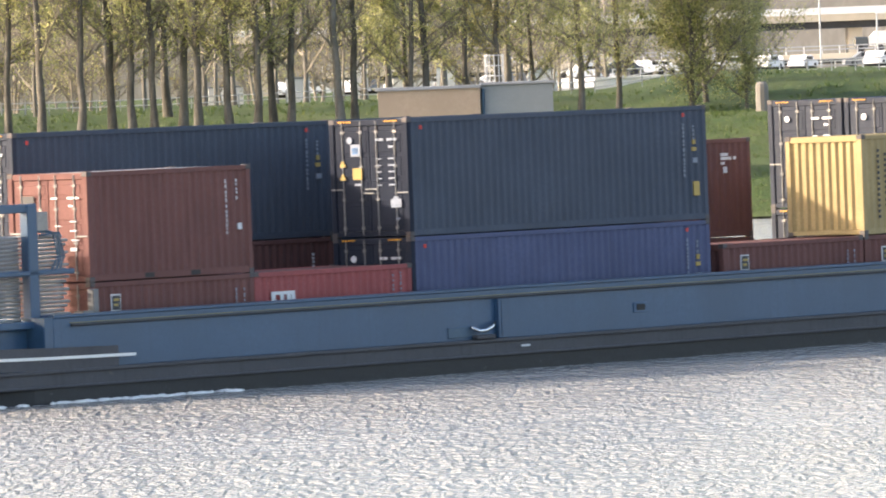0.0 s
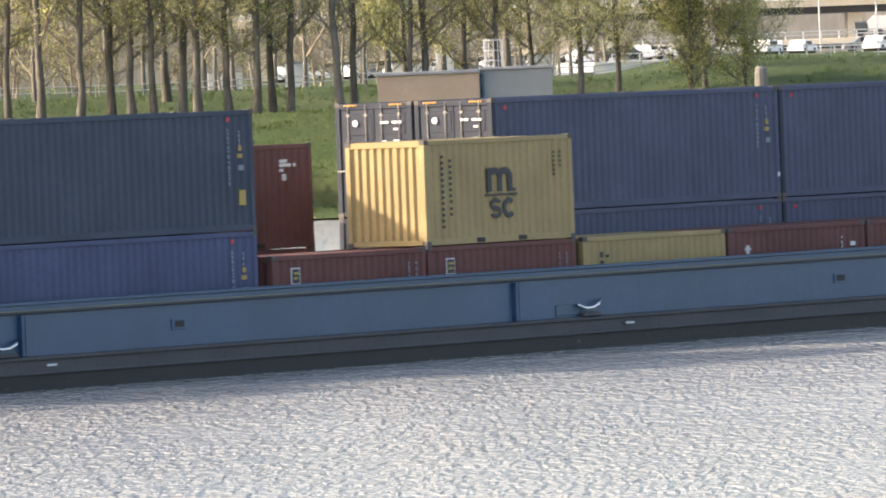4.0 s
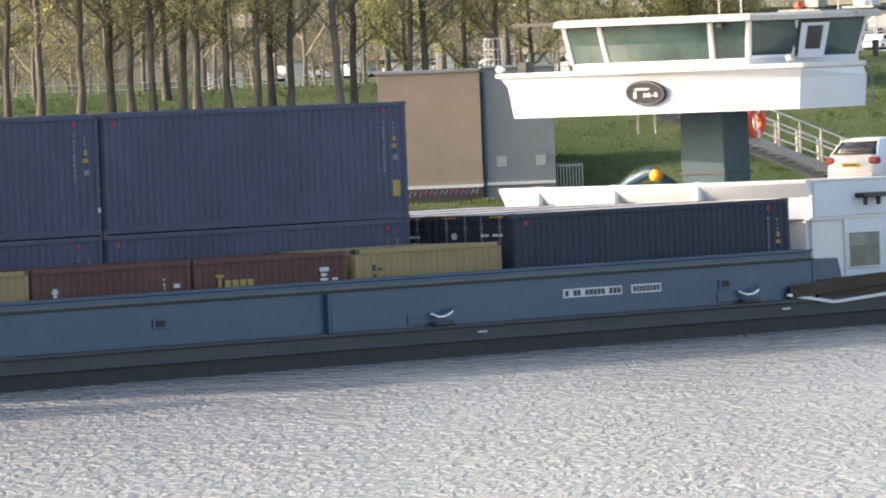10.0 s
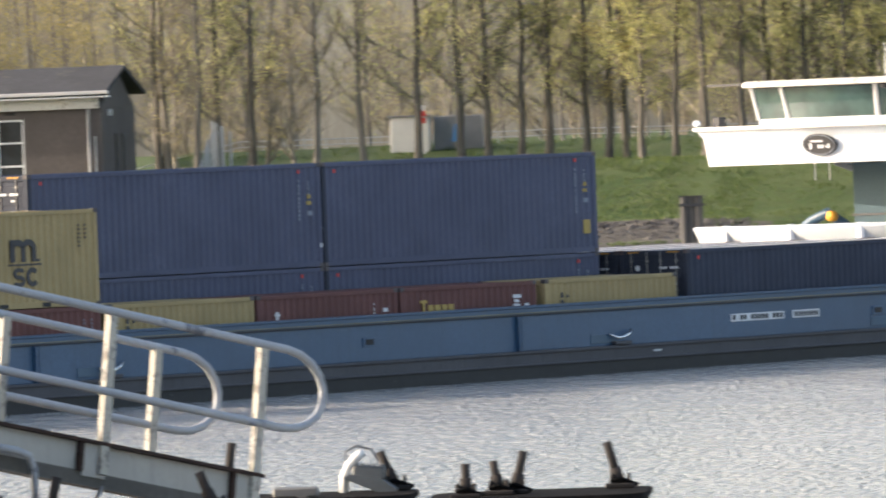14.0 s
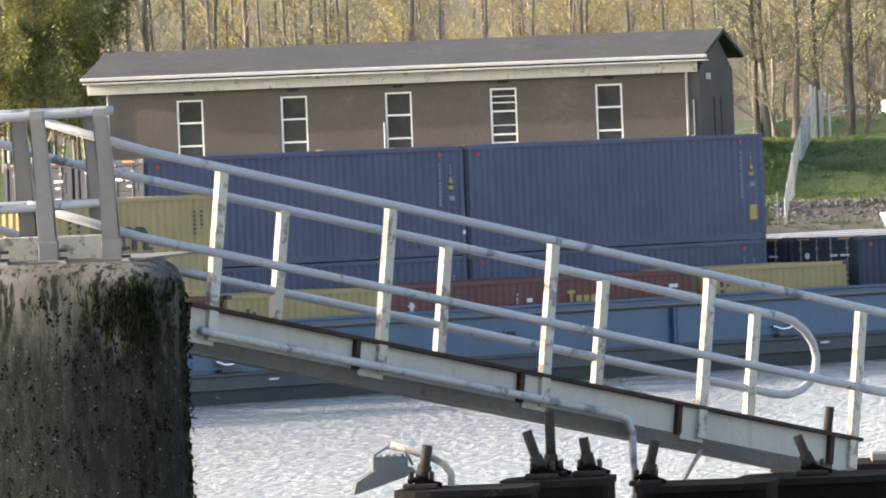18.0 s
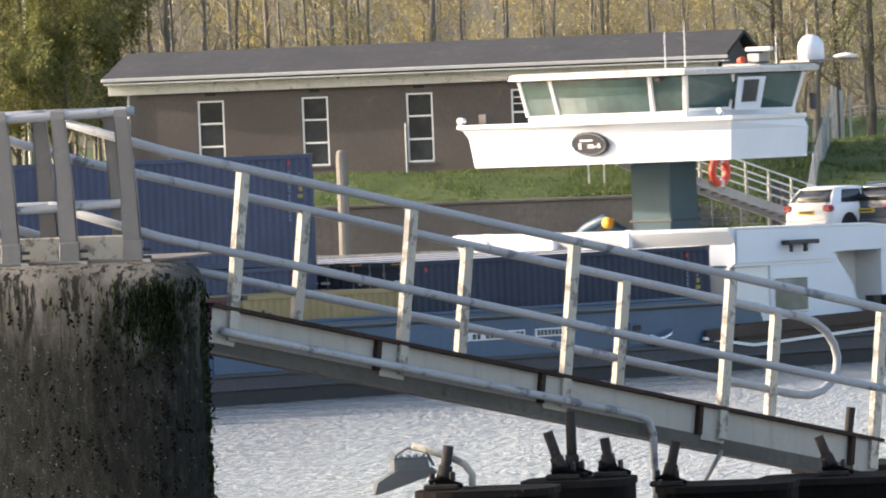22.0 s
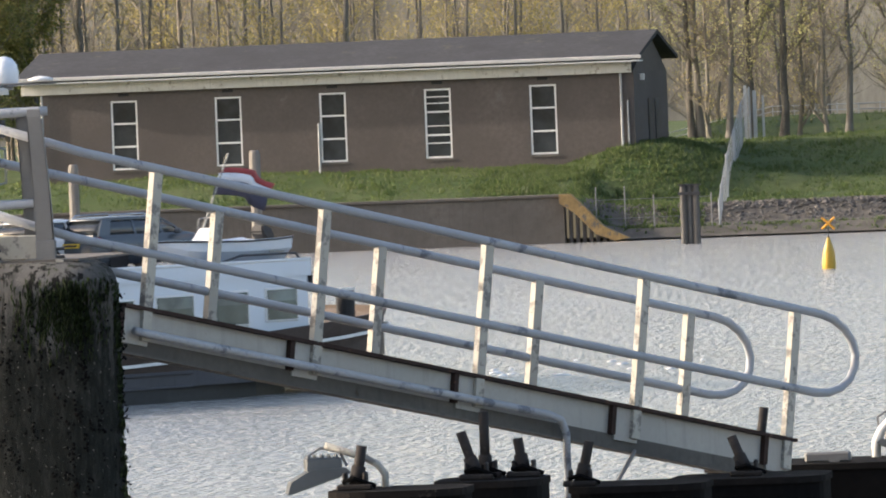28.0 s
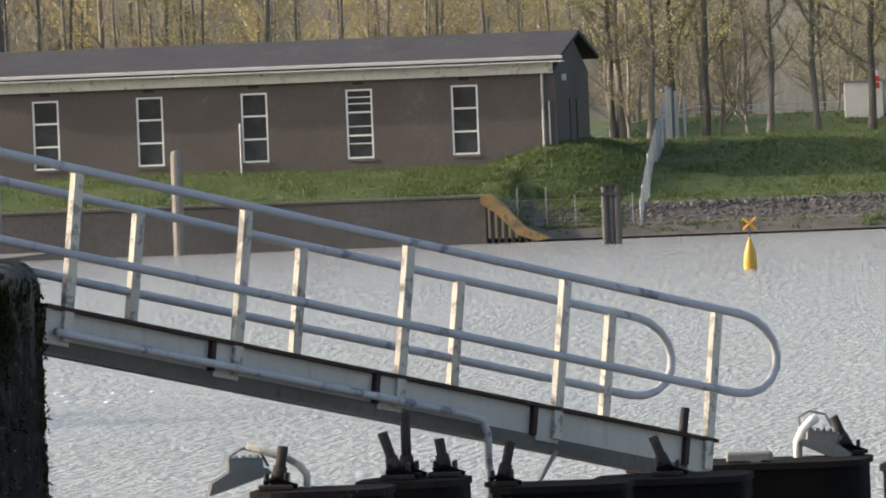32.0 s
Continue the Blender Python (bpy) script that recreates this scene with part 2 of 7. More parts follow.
M["glass_grey"] = glass_mat("grey window with blind", (0.16, 0.20, 0.19), 0.12)


def leaf_mat(name, a, b_, c):
    m, nt, b = node_tree(name)
    g = nt.nodes.new("ShaderNodeNewGeometry")
    r = nt.nodes.new("ShaderNodeValToRGB")
    r.color_ramp.elements[0].color, r.color_ramp.elements[1].color = (*a, 1), (*b_, 1)
    e = r.color_ramp.elements.new(0.55)
    e.color = (*c, 1)
    nt.links.new(g.outputs["Random Per Island"], r.inputs["Fac"])
    nt.links.new(r.outputs["Color"], b.inputs["Base Color"])
    b.inputs["Roughness"].default_value = 0.6
    b.inputs["Transmission Weight"].default_value = 0.0
    t = nt.nodes.new("ShaderNodeBsdfTranslucent")
    nt.links.new(r.outputs["Color"], t.inputs["Color"])
    ms = nt.nodes.new("ShaderNodeMixShader")
    ms.inputs[0].default_value = 0.55
    out = nt.nodes["Material Output"]
    nt.links.new(b.outputs[0], ms.inputs[1])
    nt.links.new(t.outputs[0], ms.inputs[2])
    nt.links.new(ms.outputs[0], out.inputs["Surface"])
    return m


M["leaf_mixed"] = leaf_mat("yellow green leaves", (0.28, 0.30, 0.12), (0.60, 0.56, 0.27), (0.44, 0.43, 0.18))
M["leaf_gold"] = leaf_mat("golden leaves", (0.30, 0.255, 0.11), (0.52, 0.43, 0.18), (0.41, 0.345, 0.14))
M["leaf_green"] = leaf_mat("dull green leaves", (0.13, 0.16, 0.05), (0.33, 0.29, 0.10), (0.20, 0.21, 0.07))
M["grass_blade"] = leaf_mat("grass blades", (0.062, 0.106, 0.032), (0.140, 0.168, 0.062), (0.092, 0.132, 0.040))
M["weed"] = leaf_mat("dark water weed", (0.012, 0.020, 0.006), (0.045, 0.070, 0.018), (0.024, 0.040, 0.010))
M["paving"] = surf("pale concrete yard", (0.55, 0.54, 0.51), 0.9, var=0.2, coarse=0.05, fine=0.7)
M["foam"] = surf("white churned foam", (0.72, 0.73, 0.72), 0.8, var=0.15, coarse=2.0)
M["hose"] = surf("pale grey hose", (0.23, 0.235, 0.235), 0.6, var=0.15)
M["earth"] = surf("dark stony earth", (0.092, 0.082, 0.068), 0.95, var=0.35, coarse=0.8, fine=5.0, bump=0.6)


def grass_mat():
    m, nt, b = node_tree("grass")
    v = coords(nt)
    a = mix(nt, ramp(nt, noise_out(nt, v, 0.22, 5.0), 0.35, 0.65), (0.056, 0.095, 0.031), (0.102, 0.130, 0.052))
    c = mix(nt, ramp(nt, noise_out(nt, v, 2.2, 6.0, 0.7), 0.4, 0.7), a, (0.062, 0.072, 0.030))
    nt.links.new(c, b.inputs["Base Color"])
    b.inputs["Roughness"].default_value = 0.9
    b.inputs["Specular IOR Level"].default_value = 0.15
    bp = add(nt, "ShaderNodeBump", Strength=0.8, Distance=0.15)
    nt.links.new(noise_out(nt, v, 3.0, 8.0, 0.75), bp.inputs["Height"])
    nt.links.new(bp.outputs["Normal"], b.inputs["Normal"])
    return m


M["grass"] = grass_mat()


def water_mat():
    """Turbid river water, its base paled in place of sky reflection: short ripples over longer swell."""
    m, nt, b = node_tree("river water")
    # paler than silt alone: part of the bright sky reflection is in this colour
    b.inputs["Base Color"].default_value = (0.315, 0.318, 0.308, 1)
    b.inputs["Roughness"].default_value = 0.2
    b.inputs["IOR"].default_value = 1.33
    small = noise_out(nt, coords(nt, (1.0, 0.17, 1.0)), 5.2, 3.0, 0.5)
    gust = ramp(nt, noise_out(nt, coords(nt, (0.10, 0.035, 1.0)), 1.0, 3.0, 0.55), 0.3, 0.7)
    swell = noise_out(nt, coords(nt, (0.20, 0.36, 1.0)), 0.9, 2.0, 0.5)

    def math_node(kind, a, v, c=None):
        n = nt.nodes.new("ShaderNodeMath")
        n.operation = kind
        nt.links.new(a, n.inputs[0])
        n.inputs[1].default_value = v
        if c is not None:
            nt.links.new(c, n.inputs[2])
        return n.outputs[0]

    high = math_node("MULTIPLY_ADD", swell, 0.6, small)
    chop = noise_out(nt, coords(nt, (0.24, 0.13, 1.0)), 1.0, 3.0, 0.55)
    high = math_node("MULTIPLY_ADD", chop, 1.2, high)
    bp = add(nt, "ShaderNodeBump", Strength=1.0, Distance=0.5)
    lift = nt.nodes.new("ShaderNodeMapRange")
    lift.inputs["To Min"].default_value, lift.inputs["To Max"].default_value = 0.55, 1.0
    nt.links.new(gust, lift.inputs["Value"])
    nt.links.new(lift.outputs["Result"], bp.inputs["Distance"])
    nt.links.new(high, bp.inputs["Height"])
    nt.links.new(bp.outputs["Normal"], b.inputs["Normal"])
    return m


M["water"] = water_mat()


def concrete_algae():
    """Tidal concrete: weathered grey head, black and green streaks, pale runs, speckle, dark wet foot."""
    m, nt, b = node_tree("algae stained concrete")
    v = coords(nt)
    c = mix(nt, ramp(nt, noise_out(nt, v, 3.0, 8.0, 0.65), 0.3, 0.7), (0.082, 0.080, 0.076), (0.165, 0.158, 0.148))
    c = mix(nt, ramp(nt, noise_out(nt, coords(nt, (1.6, 1.6, 0.7)), 1.0, 4.0), 0.42, 0.62), c, (0.060, 0.060, 0.055))
    c = mix(nt, ramp(nt, noise_out(nt, coords(nt, (13.0, 13.0, 1.3)), 1.0, 6.0, 0.65), 0.54, 0.61), c, (0.010, 0.011, 0.0085))
    c = mix(nt, ramp(nt, noise_out(nt, coords(nt, (17.0, 17.0, 2.2)), 1.0, 7.0, 0.7), 0.57, 0.64), c, (0.028, 0.040, 0.013))
    c = mix(nt, ramp(nt, noise_out(nt, coords(nt, (15.0, 15.0, 0.7)), 1.0, 3.0), 0.64, 0.72), c, (0.17, 0.162, 0.148))
    c = mix(nt, ramp(nt, noise_out(nt, coords(nt, (9.0, 9.0, 3.2)), 1.0, 3.0, 0.6), 0.58, 0.62), c, (0.008, 0.008, 0.007))
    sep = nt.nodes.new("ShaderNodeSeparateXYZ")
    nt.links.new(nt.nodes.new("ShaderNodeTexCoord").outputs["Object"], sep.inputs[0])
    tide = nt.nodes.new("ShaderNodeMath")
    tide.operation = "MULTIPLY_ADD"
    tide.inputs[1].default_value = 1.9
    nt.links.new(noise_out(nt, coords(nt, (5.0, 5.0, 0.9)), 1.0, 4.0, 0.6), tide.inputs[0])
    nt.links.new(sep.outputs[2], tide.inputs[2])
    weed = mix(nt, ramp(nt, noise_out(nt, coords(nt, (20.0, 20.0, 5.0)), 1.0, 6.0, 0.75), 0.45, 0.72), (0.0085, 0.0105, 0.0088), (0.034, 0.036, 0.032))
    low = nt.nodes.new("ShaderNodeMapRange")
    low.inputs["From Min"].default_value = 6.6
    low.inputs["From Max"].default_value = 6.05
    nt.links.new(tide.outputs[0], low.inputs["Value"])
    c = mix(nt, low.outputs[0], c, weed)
    # pale barnacle speckle
    c = mix(nt, ramp(nt, noise_out(nt, v, 48.0, 2.0, 0.5), 0.70, 0.74), c, (0.20, 0.195, 0.18))
    nt.links.new(c, b.inputs["Base Color"])
    b.inputs["Roughness"].default_value = 0.85
    b.inputs["Specular IOR Level"].default_value = 0.2
    bp = add(nt, "ShaderNodeBump", Strength=1.0, Distance=0.03)
    nt.links.new(noise_out(nt, v, 14.0, 8.0, 0.75), bp.inputs["Height"])
    nt.links.new(bp.outputs["Normal"], b.inputs["Normal"])
    return m


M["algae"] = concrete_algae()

# ---- mesh helpers ----
def mesh_of(bm, name, material, smooth=False):
    me = bpy.data.meshes.new(name)
    bm.to_mesh(me)
    bm.free()
    if smooth:
        for p in me.polygons:
            p.use_smooth = True
    if material is not None:
        me.materials.append(material)
    return me


def part(name, bm, material, parent=None, label="", smooth=False):
    ob = new(name, mesh_of(bm, name, material, smooth))
    if parent is not None:
        ob.parent = parent
    if label:
        ob["label"] = label
    return ob


def again(name, source, parent, m=None):
    """One more object on the mesh of source."""
    ob = new(name, source.data)
    ob.parent = parent
    if m is not None:
        ob.matrix_basis = m
    return ob


def thing(name, label, category, group="", kind="", m=None):
    ob = tagged(new(name), label, category, group, kind)
    if m is not None:
        ob.matrix_basis = m
    return ob


def box(bm, x0, x1, y0, y1, z0, z1, bevel=0.0):
    vs = [bm.verts.new((x, y, z)) for x in (x0, x1) for y in (y0, y1) for z in (z0, z1)]
    fs = [(0, 1, 3, 2), (4, 6, 7, 5), (0, 4, 5, 1), (2, 3, 7, 6), (0, 2, 6, 4), (1, 5, 7, 3)]
    faces = [bm.faces.new([vs[i] for i in f]) for f in fs]
    if bevel:
        edges = list({e for f in faces for e in f.edges})
        bmesh.ops.bevel(bm, geom=edges, offset=bevel, segments=1, affect="EDGES")
    return bm


def boxes(*specs, bevel=0.0):
    bm = bmesh.new()
    for s in specs:
        box(bm, *s, bevel=bevel)
    return bm


def tube(bm, p, q, r, r2=None, seg=10, caps=True):
    p, q = Vector(p), Vector(q)
    r2 = r if r2 is None else r2
    d = (q - p).normalized()
    u = d.orthogonal().normalized()
    w = d.cross(u)
    rings = []
    for c, rad in ((p, r), (q, r2)):
        rings.append([bm.verts.new(c + rad * (math.cos(a) * u + math.sin(a) * w)) for a in (2 * math.pi * i / seg for i in range(seg))])
    for i in range(seg):
        bm.faces.new((rings[0][i], rings[0][(i + 1) % seg], rings[1][(i + 1) % seg], rings[1][i]))
    if caps:
        bm.faces.new(rings[0][::-1])
        bm.faces.new(rings[1])
    return bm


def tubes(points, r, seg=10):
    """A bent tube through points, with mitred joints."""
    bm = bmesh.new()
    pts = [Vector(p) for p in points]
    rings = []
    u = None
    for i, p in enumerate(pts):
        a = (pts[i] - pts[i - 1]).normalized() if i else None
        b = (pts[i + 1] - pts[i]).normalized() if i + 1 < len(pts) else None
        d = ((a or b) + (b or a)).normalized()
        u = d.orthogonal().normalized() if u is None else (u - d * u.dot(d)).normalized()
        w = d.cross(u)
        rings.append([bm.verts.new(p + r * (math.cos(2 * math.pi * k / seg) * u + math.sin(2 * math.pi * k / seg) * w)) for k in range(seg)])
    for r0, r1 in zip(rings, rings[1:]):
        for k in range(seg):
            bm.faces.new((r0[k], r0[(k + 1) % seg], r1[(k + 1) % seg], r1[k]))
    bm.faces.new(rings[0][::-1])
    bm.faces.new(rings[-1])
    return bm


def ring_at(bm, c, u, v, big, small, seg=24, sides=10):
    """A closed ring (torus) about c in the plane of u and v."""
    w = u.cross(v)
    rings = []
    for i in range(seg):
        a = 2 * math.pi * i / seg
        d = math.cos(a) * u + math.sin(a) * v
        rings.append([bm.verts.new(c + d * (big + small * math.cos(b)) + w * small * math.sin(b)) for b in (2 * math.pi * k / sides for k in range(sides))])
    for i in range(seg):
        r0, r1 = rings[i], rings[(i + 1) % seg]
        for k in range(sides):
            bm.faces.new((r0[k], r0[(k + 1) % sides], r1[(k + 1) % sides], r1[k]))
    bmesh.ops.recalc_face_normals(bm, faces=bm.faces)
    return bm


def prism(bm, outline, axis, lo, hi):
    """A closed outline (two coordinates a point) pushed along an axis."""
    def at(p, h):
        return {"x": (h, p[0], p[1]), "y": (p[0], h, p[1]), "z": (p[0], p[1], h)}[axis]
    a = [bm.verts.new(at(p, lo)) for p in outline]
    b = [bm.verts.new(at(p, hi)) for p in outline]
    n = len(a)
    for i in range(n):
        bm.faces.new((a[i], a[(i + 1) % n], b[(i + 1) % n], b[i]))
    bm.faces.new(a[::-1])
    bm.faces.new(b)
    bmesh.ops.recalc_face_normals(bm, faces=bm.faces)
    return bm


def lathe(bm, profile, seg=20):
    """A profile of (radius, height) turned about z."""
    rings = [[bm.verts.new((r * math.cos(2 * math.pi * i / seg), r * math.sin(2 * math.pi * i / seg), z)) for i in range(seg)] for r, z in profile]
    for r0, r1 in zip(rings, rings[1:]):
        for i in range(seg):
            bm.faces.new((r0[i], r0[(i + 1) % seg], r1[(i + 1) % seg], r1[i]))
    bm.faces.new(rings[0][::-1])
    bm.faces.new(rings[-1])
    return bm


def loft(bm, sections, closed=True, caps=True):
    """Skin over sections, each a list of as many points."""
    rings = [[bm.verts.new(p) for p in s] for s in sections]
    n = len(rings[0])
    for r0, r1 in zip(rings, rings[1:]):
        for i in range(n if closed else n - 1):
            bm.faces.new((r0[i], r0[(i + 1) % n], r1[(i + 1) % n], r1[i]))
    if caps and closed:
        bm.faces.new(rings[0][::-1])
        bm.faces.new(rings[-1])
    bmesh.ops.recalc_face_normals(bm, faces=bm.faces)
    return bm

# ---- water and ground ----
def smooth01(a, b, v):
    k = min(1.0, max(0.0, (v - a) / (b - a)))
    return k * k * (3 - 2 * k)


def ground_height(x, y):
    """Bank of the river: quay with a bank behind it in the west, a stone slope and a dike elsewhere."""
    west = 1 - smooth01(-58.5, -55.5, x)
    stony = 1 - smooth01(-24, -16, x)
    foot = stony * (0.1 + 0.55 * smooth01(541, 542.2, y) + 1.15 * smooth01(543.2, 546.2, y)) + (1 - stony) * (0.1 + 1.7 * smooth01(541.5, 548, y))
    dike = foot + 3.25 * smooth01(547.5, 571, y) - 0.2 * smooth01(574, 588, y)
    dike += (1.35 + 0.8 * smooth01(6, 12, x)) * smooth01(590, 606, y)
    pit = smooth01(-10.5, -8.5, x) * (1 - smooth01(4.5, 7, x)) * (1 - smooth01(549.5, 553, y))
    dike -= pit * max(0, dike - 0.45)
    quay = 2.35 + 1.70 * smooth01(543, 556, y) + 0.7 * smooth01(560, 590, y)
    lump = 0.22 * noise.noise(Vector((x * 0.35, y * 0.35, 0))) + 0.5 * noise.noise(Vector((x * 0.06, y * 0.06, 3)))
    far = smooth01(650, 900, y)
    h = west * quay + (1 - west) * dike
    h += lump * 0.5 * smooth01(543, 552, y) * (1 - far)
    mound = (4.0 + 1.15 * smooth01(-60.5, -56.0, x) - 1.9 * smooth01(-54.5, -48, x)) * smooth01(544.5, 557, y)
    if -61 < x < -47:
        h += max(0.0, mound - h)
    return h


def build_ground():
    xs = [-3000, -1200, -500, -260] + [-170 + 1.25 * i for i in range(0, 193)] + [110, 200, 500, 1200, 3000]
    ys = [540.0, 541.0, 541.5] + [542 + 1.0 * i for i in range(0, 52)] + [596, 600, 604, 608, 616, 630, 660, 720, 900, 1400, 3500]
    verts = [(x, y, ground_height(x, y)) for y in ys for x in xs]
    n = len(xs)
    faces = [(j * n + i, j * n + i + 1, (j + 1) * n + i + 1, (j + 1) * n + i) for j in range(len(ys) - 1) for i in range(n - 1)]
    me = bpy.data.meshes.new("ground")
    me.from_pydata(verts, [], faces)
    for p in me.polygons:
        p.use_smooth = True
    me.materials.append(M["grass"])
    me.materials.append(M["earth"])
    me.materials.append(M["paving"])
    for p in me.polygons:
        c = p.center
        if -57.5 < c.x < -21 + 2 * math.sin(c.y * 2.1) and c.y < 546.5:
            p.material_index = 1
        elif c.y > 700 and c.x > 0:
            p.material_index = 2
    return tagged(new("ground", me), "grassy river bank with a dike and trees on top", "ground", kind="structure")


build_ground()


def tufts(n, x0, x1, y0, y1, low, high, seed, keep=None):
    """Loose grass blades standing on the ground, as one mesh."""
    rg = random.Random(seed)
    verts, faces = [], []
    for _ in range(n):
        x, y = rg.uniform(x0, x1), rg.uniform(y0, y1)
        patch = noise.noise(Vector((x * 0.5, y * 0.35, seed)))
        if patch < -0.38 or keep and not keep(x, y):
            continue
        z = ground_height(x, y) - 0.03
        h = rg.uniform(low, high) * (0.7 + 0.9 * max(0, patch))
        for _ in range(3):
            a = rg.uniform(0, 6.283)
            w = h * rg.uniform(0.12, 0.3)
            bx, by = x + rg.uniform(-0.12, 0.12), y + rg.uniform(-0.12, 0.12)
            k = len(verts)
            verts += [(bx - w * math.cos(a), by - w * math.sin(a), z), (bx + w * math.cos(a), by + w * math.sin(a), z), (bx + rg.uniform(-0.5, 0.5) * h, by + rg.uniform(-0.5, 0.5) * h, z + h)]
            faces.append((k, k + 1, k + 2))
    me = bpy.data.meshes.new("grass_tufts")
    me.from_pydata(verts, [], faces)
    me.materials.append(M["grass_blade"])
    return tagged(new("grass_tufts", me), "rough grass tufts on the river bank", "grass", kind="stuff")


tufts(34000, -92, -20, 541.2, 573, 0.10, 0.30, 1, lambda x, y: x < -57 or not 543 < y < 546.3)
tufts(9000, -64, -51, 542, 562, 0.14, 0.34, 2, lambda x, y: x > -57 or y > 546)
tufts(20000, -22, 26, 541.5, 575, 0.08, 0.24, 3)
tufts(9000, -60, 30, 573, 606, 0.10, 0.30, 4)
bm = bmesh.new()
for v in ((-4000, -1500, 0), (4000, -1500, 0), (4000, 560, 0), (-4000, 560, 0)):
    bm.verts.new(v)
bm.faces.new(bm.verts[:])
tagged(part("water", bm, M["water"]), "rippled grey river water reflecting a bright sky", "water", kind="structure")

# ---- the barge, in its own space: x aft, y away from the near side, z above the water ----
NEAR, FAR_SIDE, MID = -0.7, 11.1, 5.2


def band(bm, stations, z0, z1, inset=0.0):
    """A strip of hull side, closed round, through stations (x, half breadth)."""
    ring = [(x, MID - h + inset) for x, h in stations] + [(x, MID + h - inset) for x, h in reversed(stations)]
    a = [bm.verts.new((x, y, z0)) for x, y in ring]
    b = [bm.verts.new((x, y, z1)) for x, y in ring]
    for i in range(len(ring)):
        j = (i + 1) % len(ring)
        bm.faces.new((a[i], a[j], b[j], b[i]))
    return a, b


def hull_part(name, stations, z0, z1, material, parent, inset=0.0, label=""):
    bm = bmesh.new()
    a, b = band(bm, stations, z0, z1, inset)
    bm.faces.new(a[::-1])
    bm.faces.new(b)
    bmesh.ops.recalc_face_normals(bm, faces=bm.faces)
    return part(name, bm, material, parent, label)


def hull_ring(name, stations, z0, z1, material, parent, inset=0.0, label=""):
    """A strip of hull side with some thickness, open inside."""
    bm = bmesh.new()
    a, b = band(bm, stations, z0, z1, inset)
    c, d = band(bm, [(x * 0.995, max(0.2, h - 0.5)) for x, h in stations], z0, z1, inset)
    n = len(a)
    for i in range(n):
        j = (i + 1) % n
        bm.faces.new((b[i], b[j], d[j], d[i]))
        bm.faces.new((a[i], c[i], c[j], a[j]))
    bmesh.ops.recalc_face_normals(bm, faces=bm.faces)
    return part(name, bm, material, parent, label)


def side_strip(name, pts, z0, z1, out, material, parent, label=""):
    """A strip proud of the near side, following points (x, y, z)."""
    bm = bmesh.new()
    secs = []
    for x, y, z in pts:
        secs.append([(x, y, z + z0), (x, y - out, z + z0), (x, y - out, z + z1), (x, y, z + z1)])
    loft(bm, secs)
    return part(name, bm, material, parent, label)


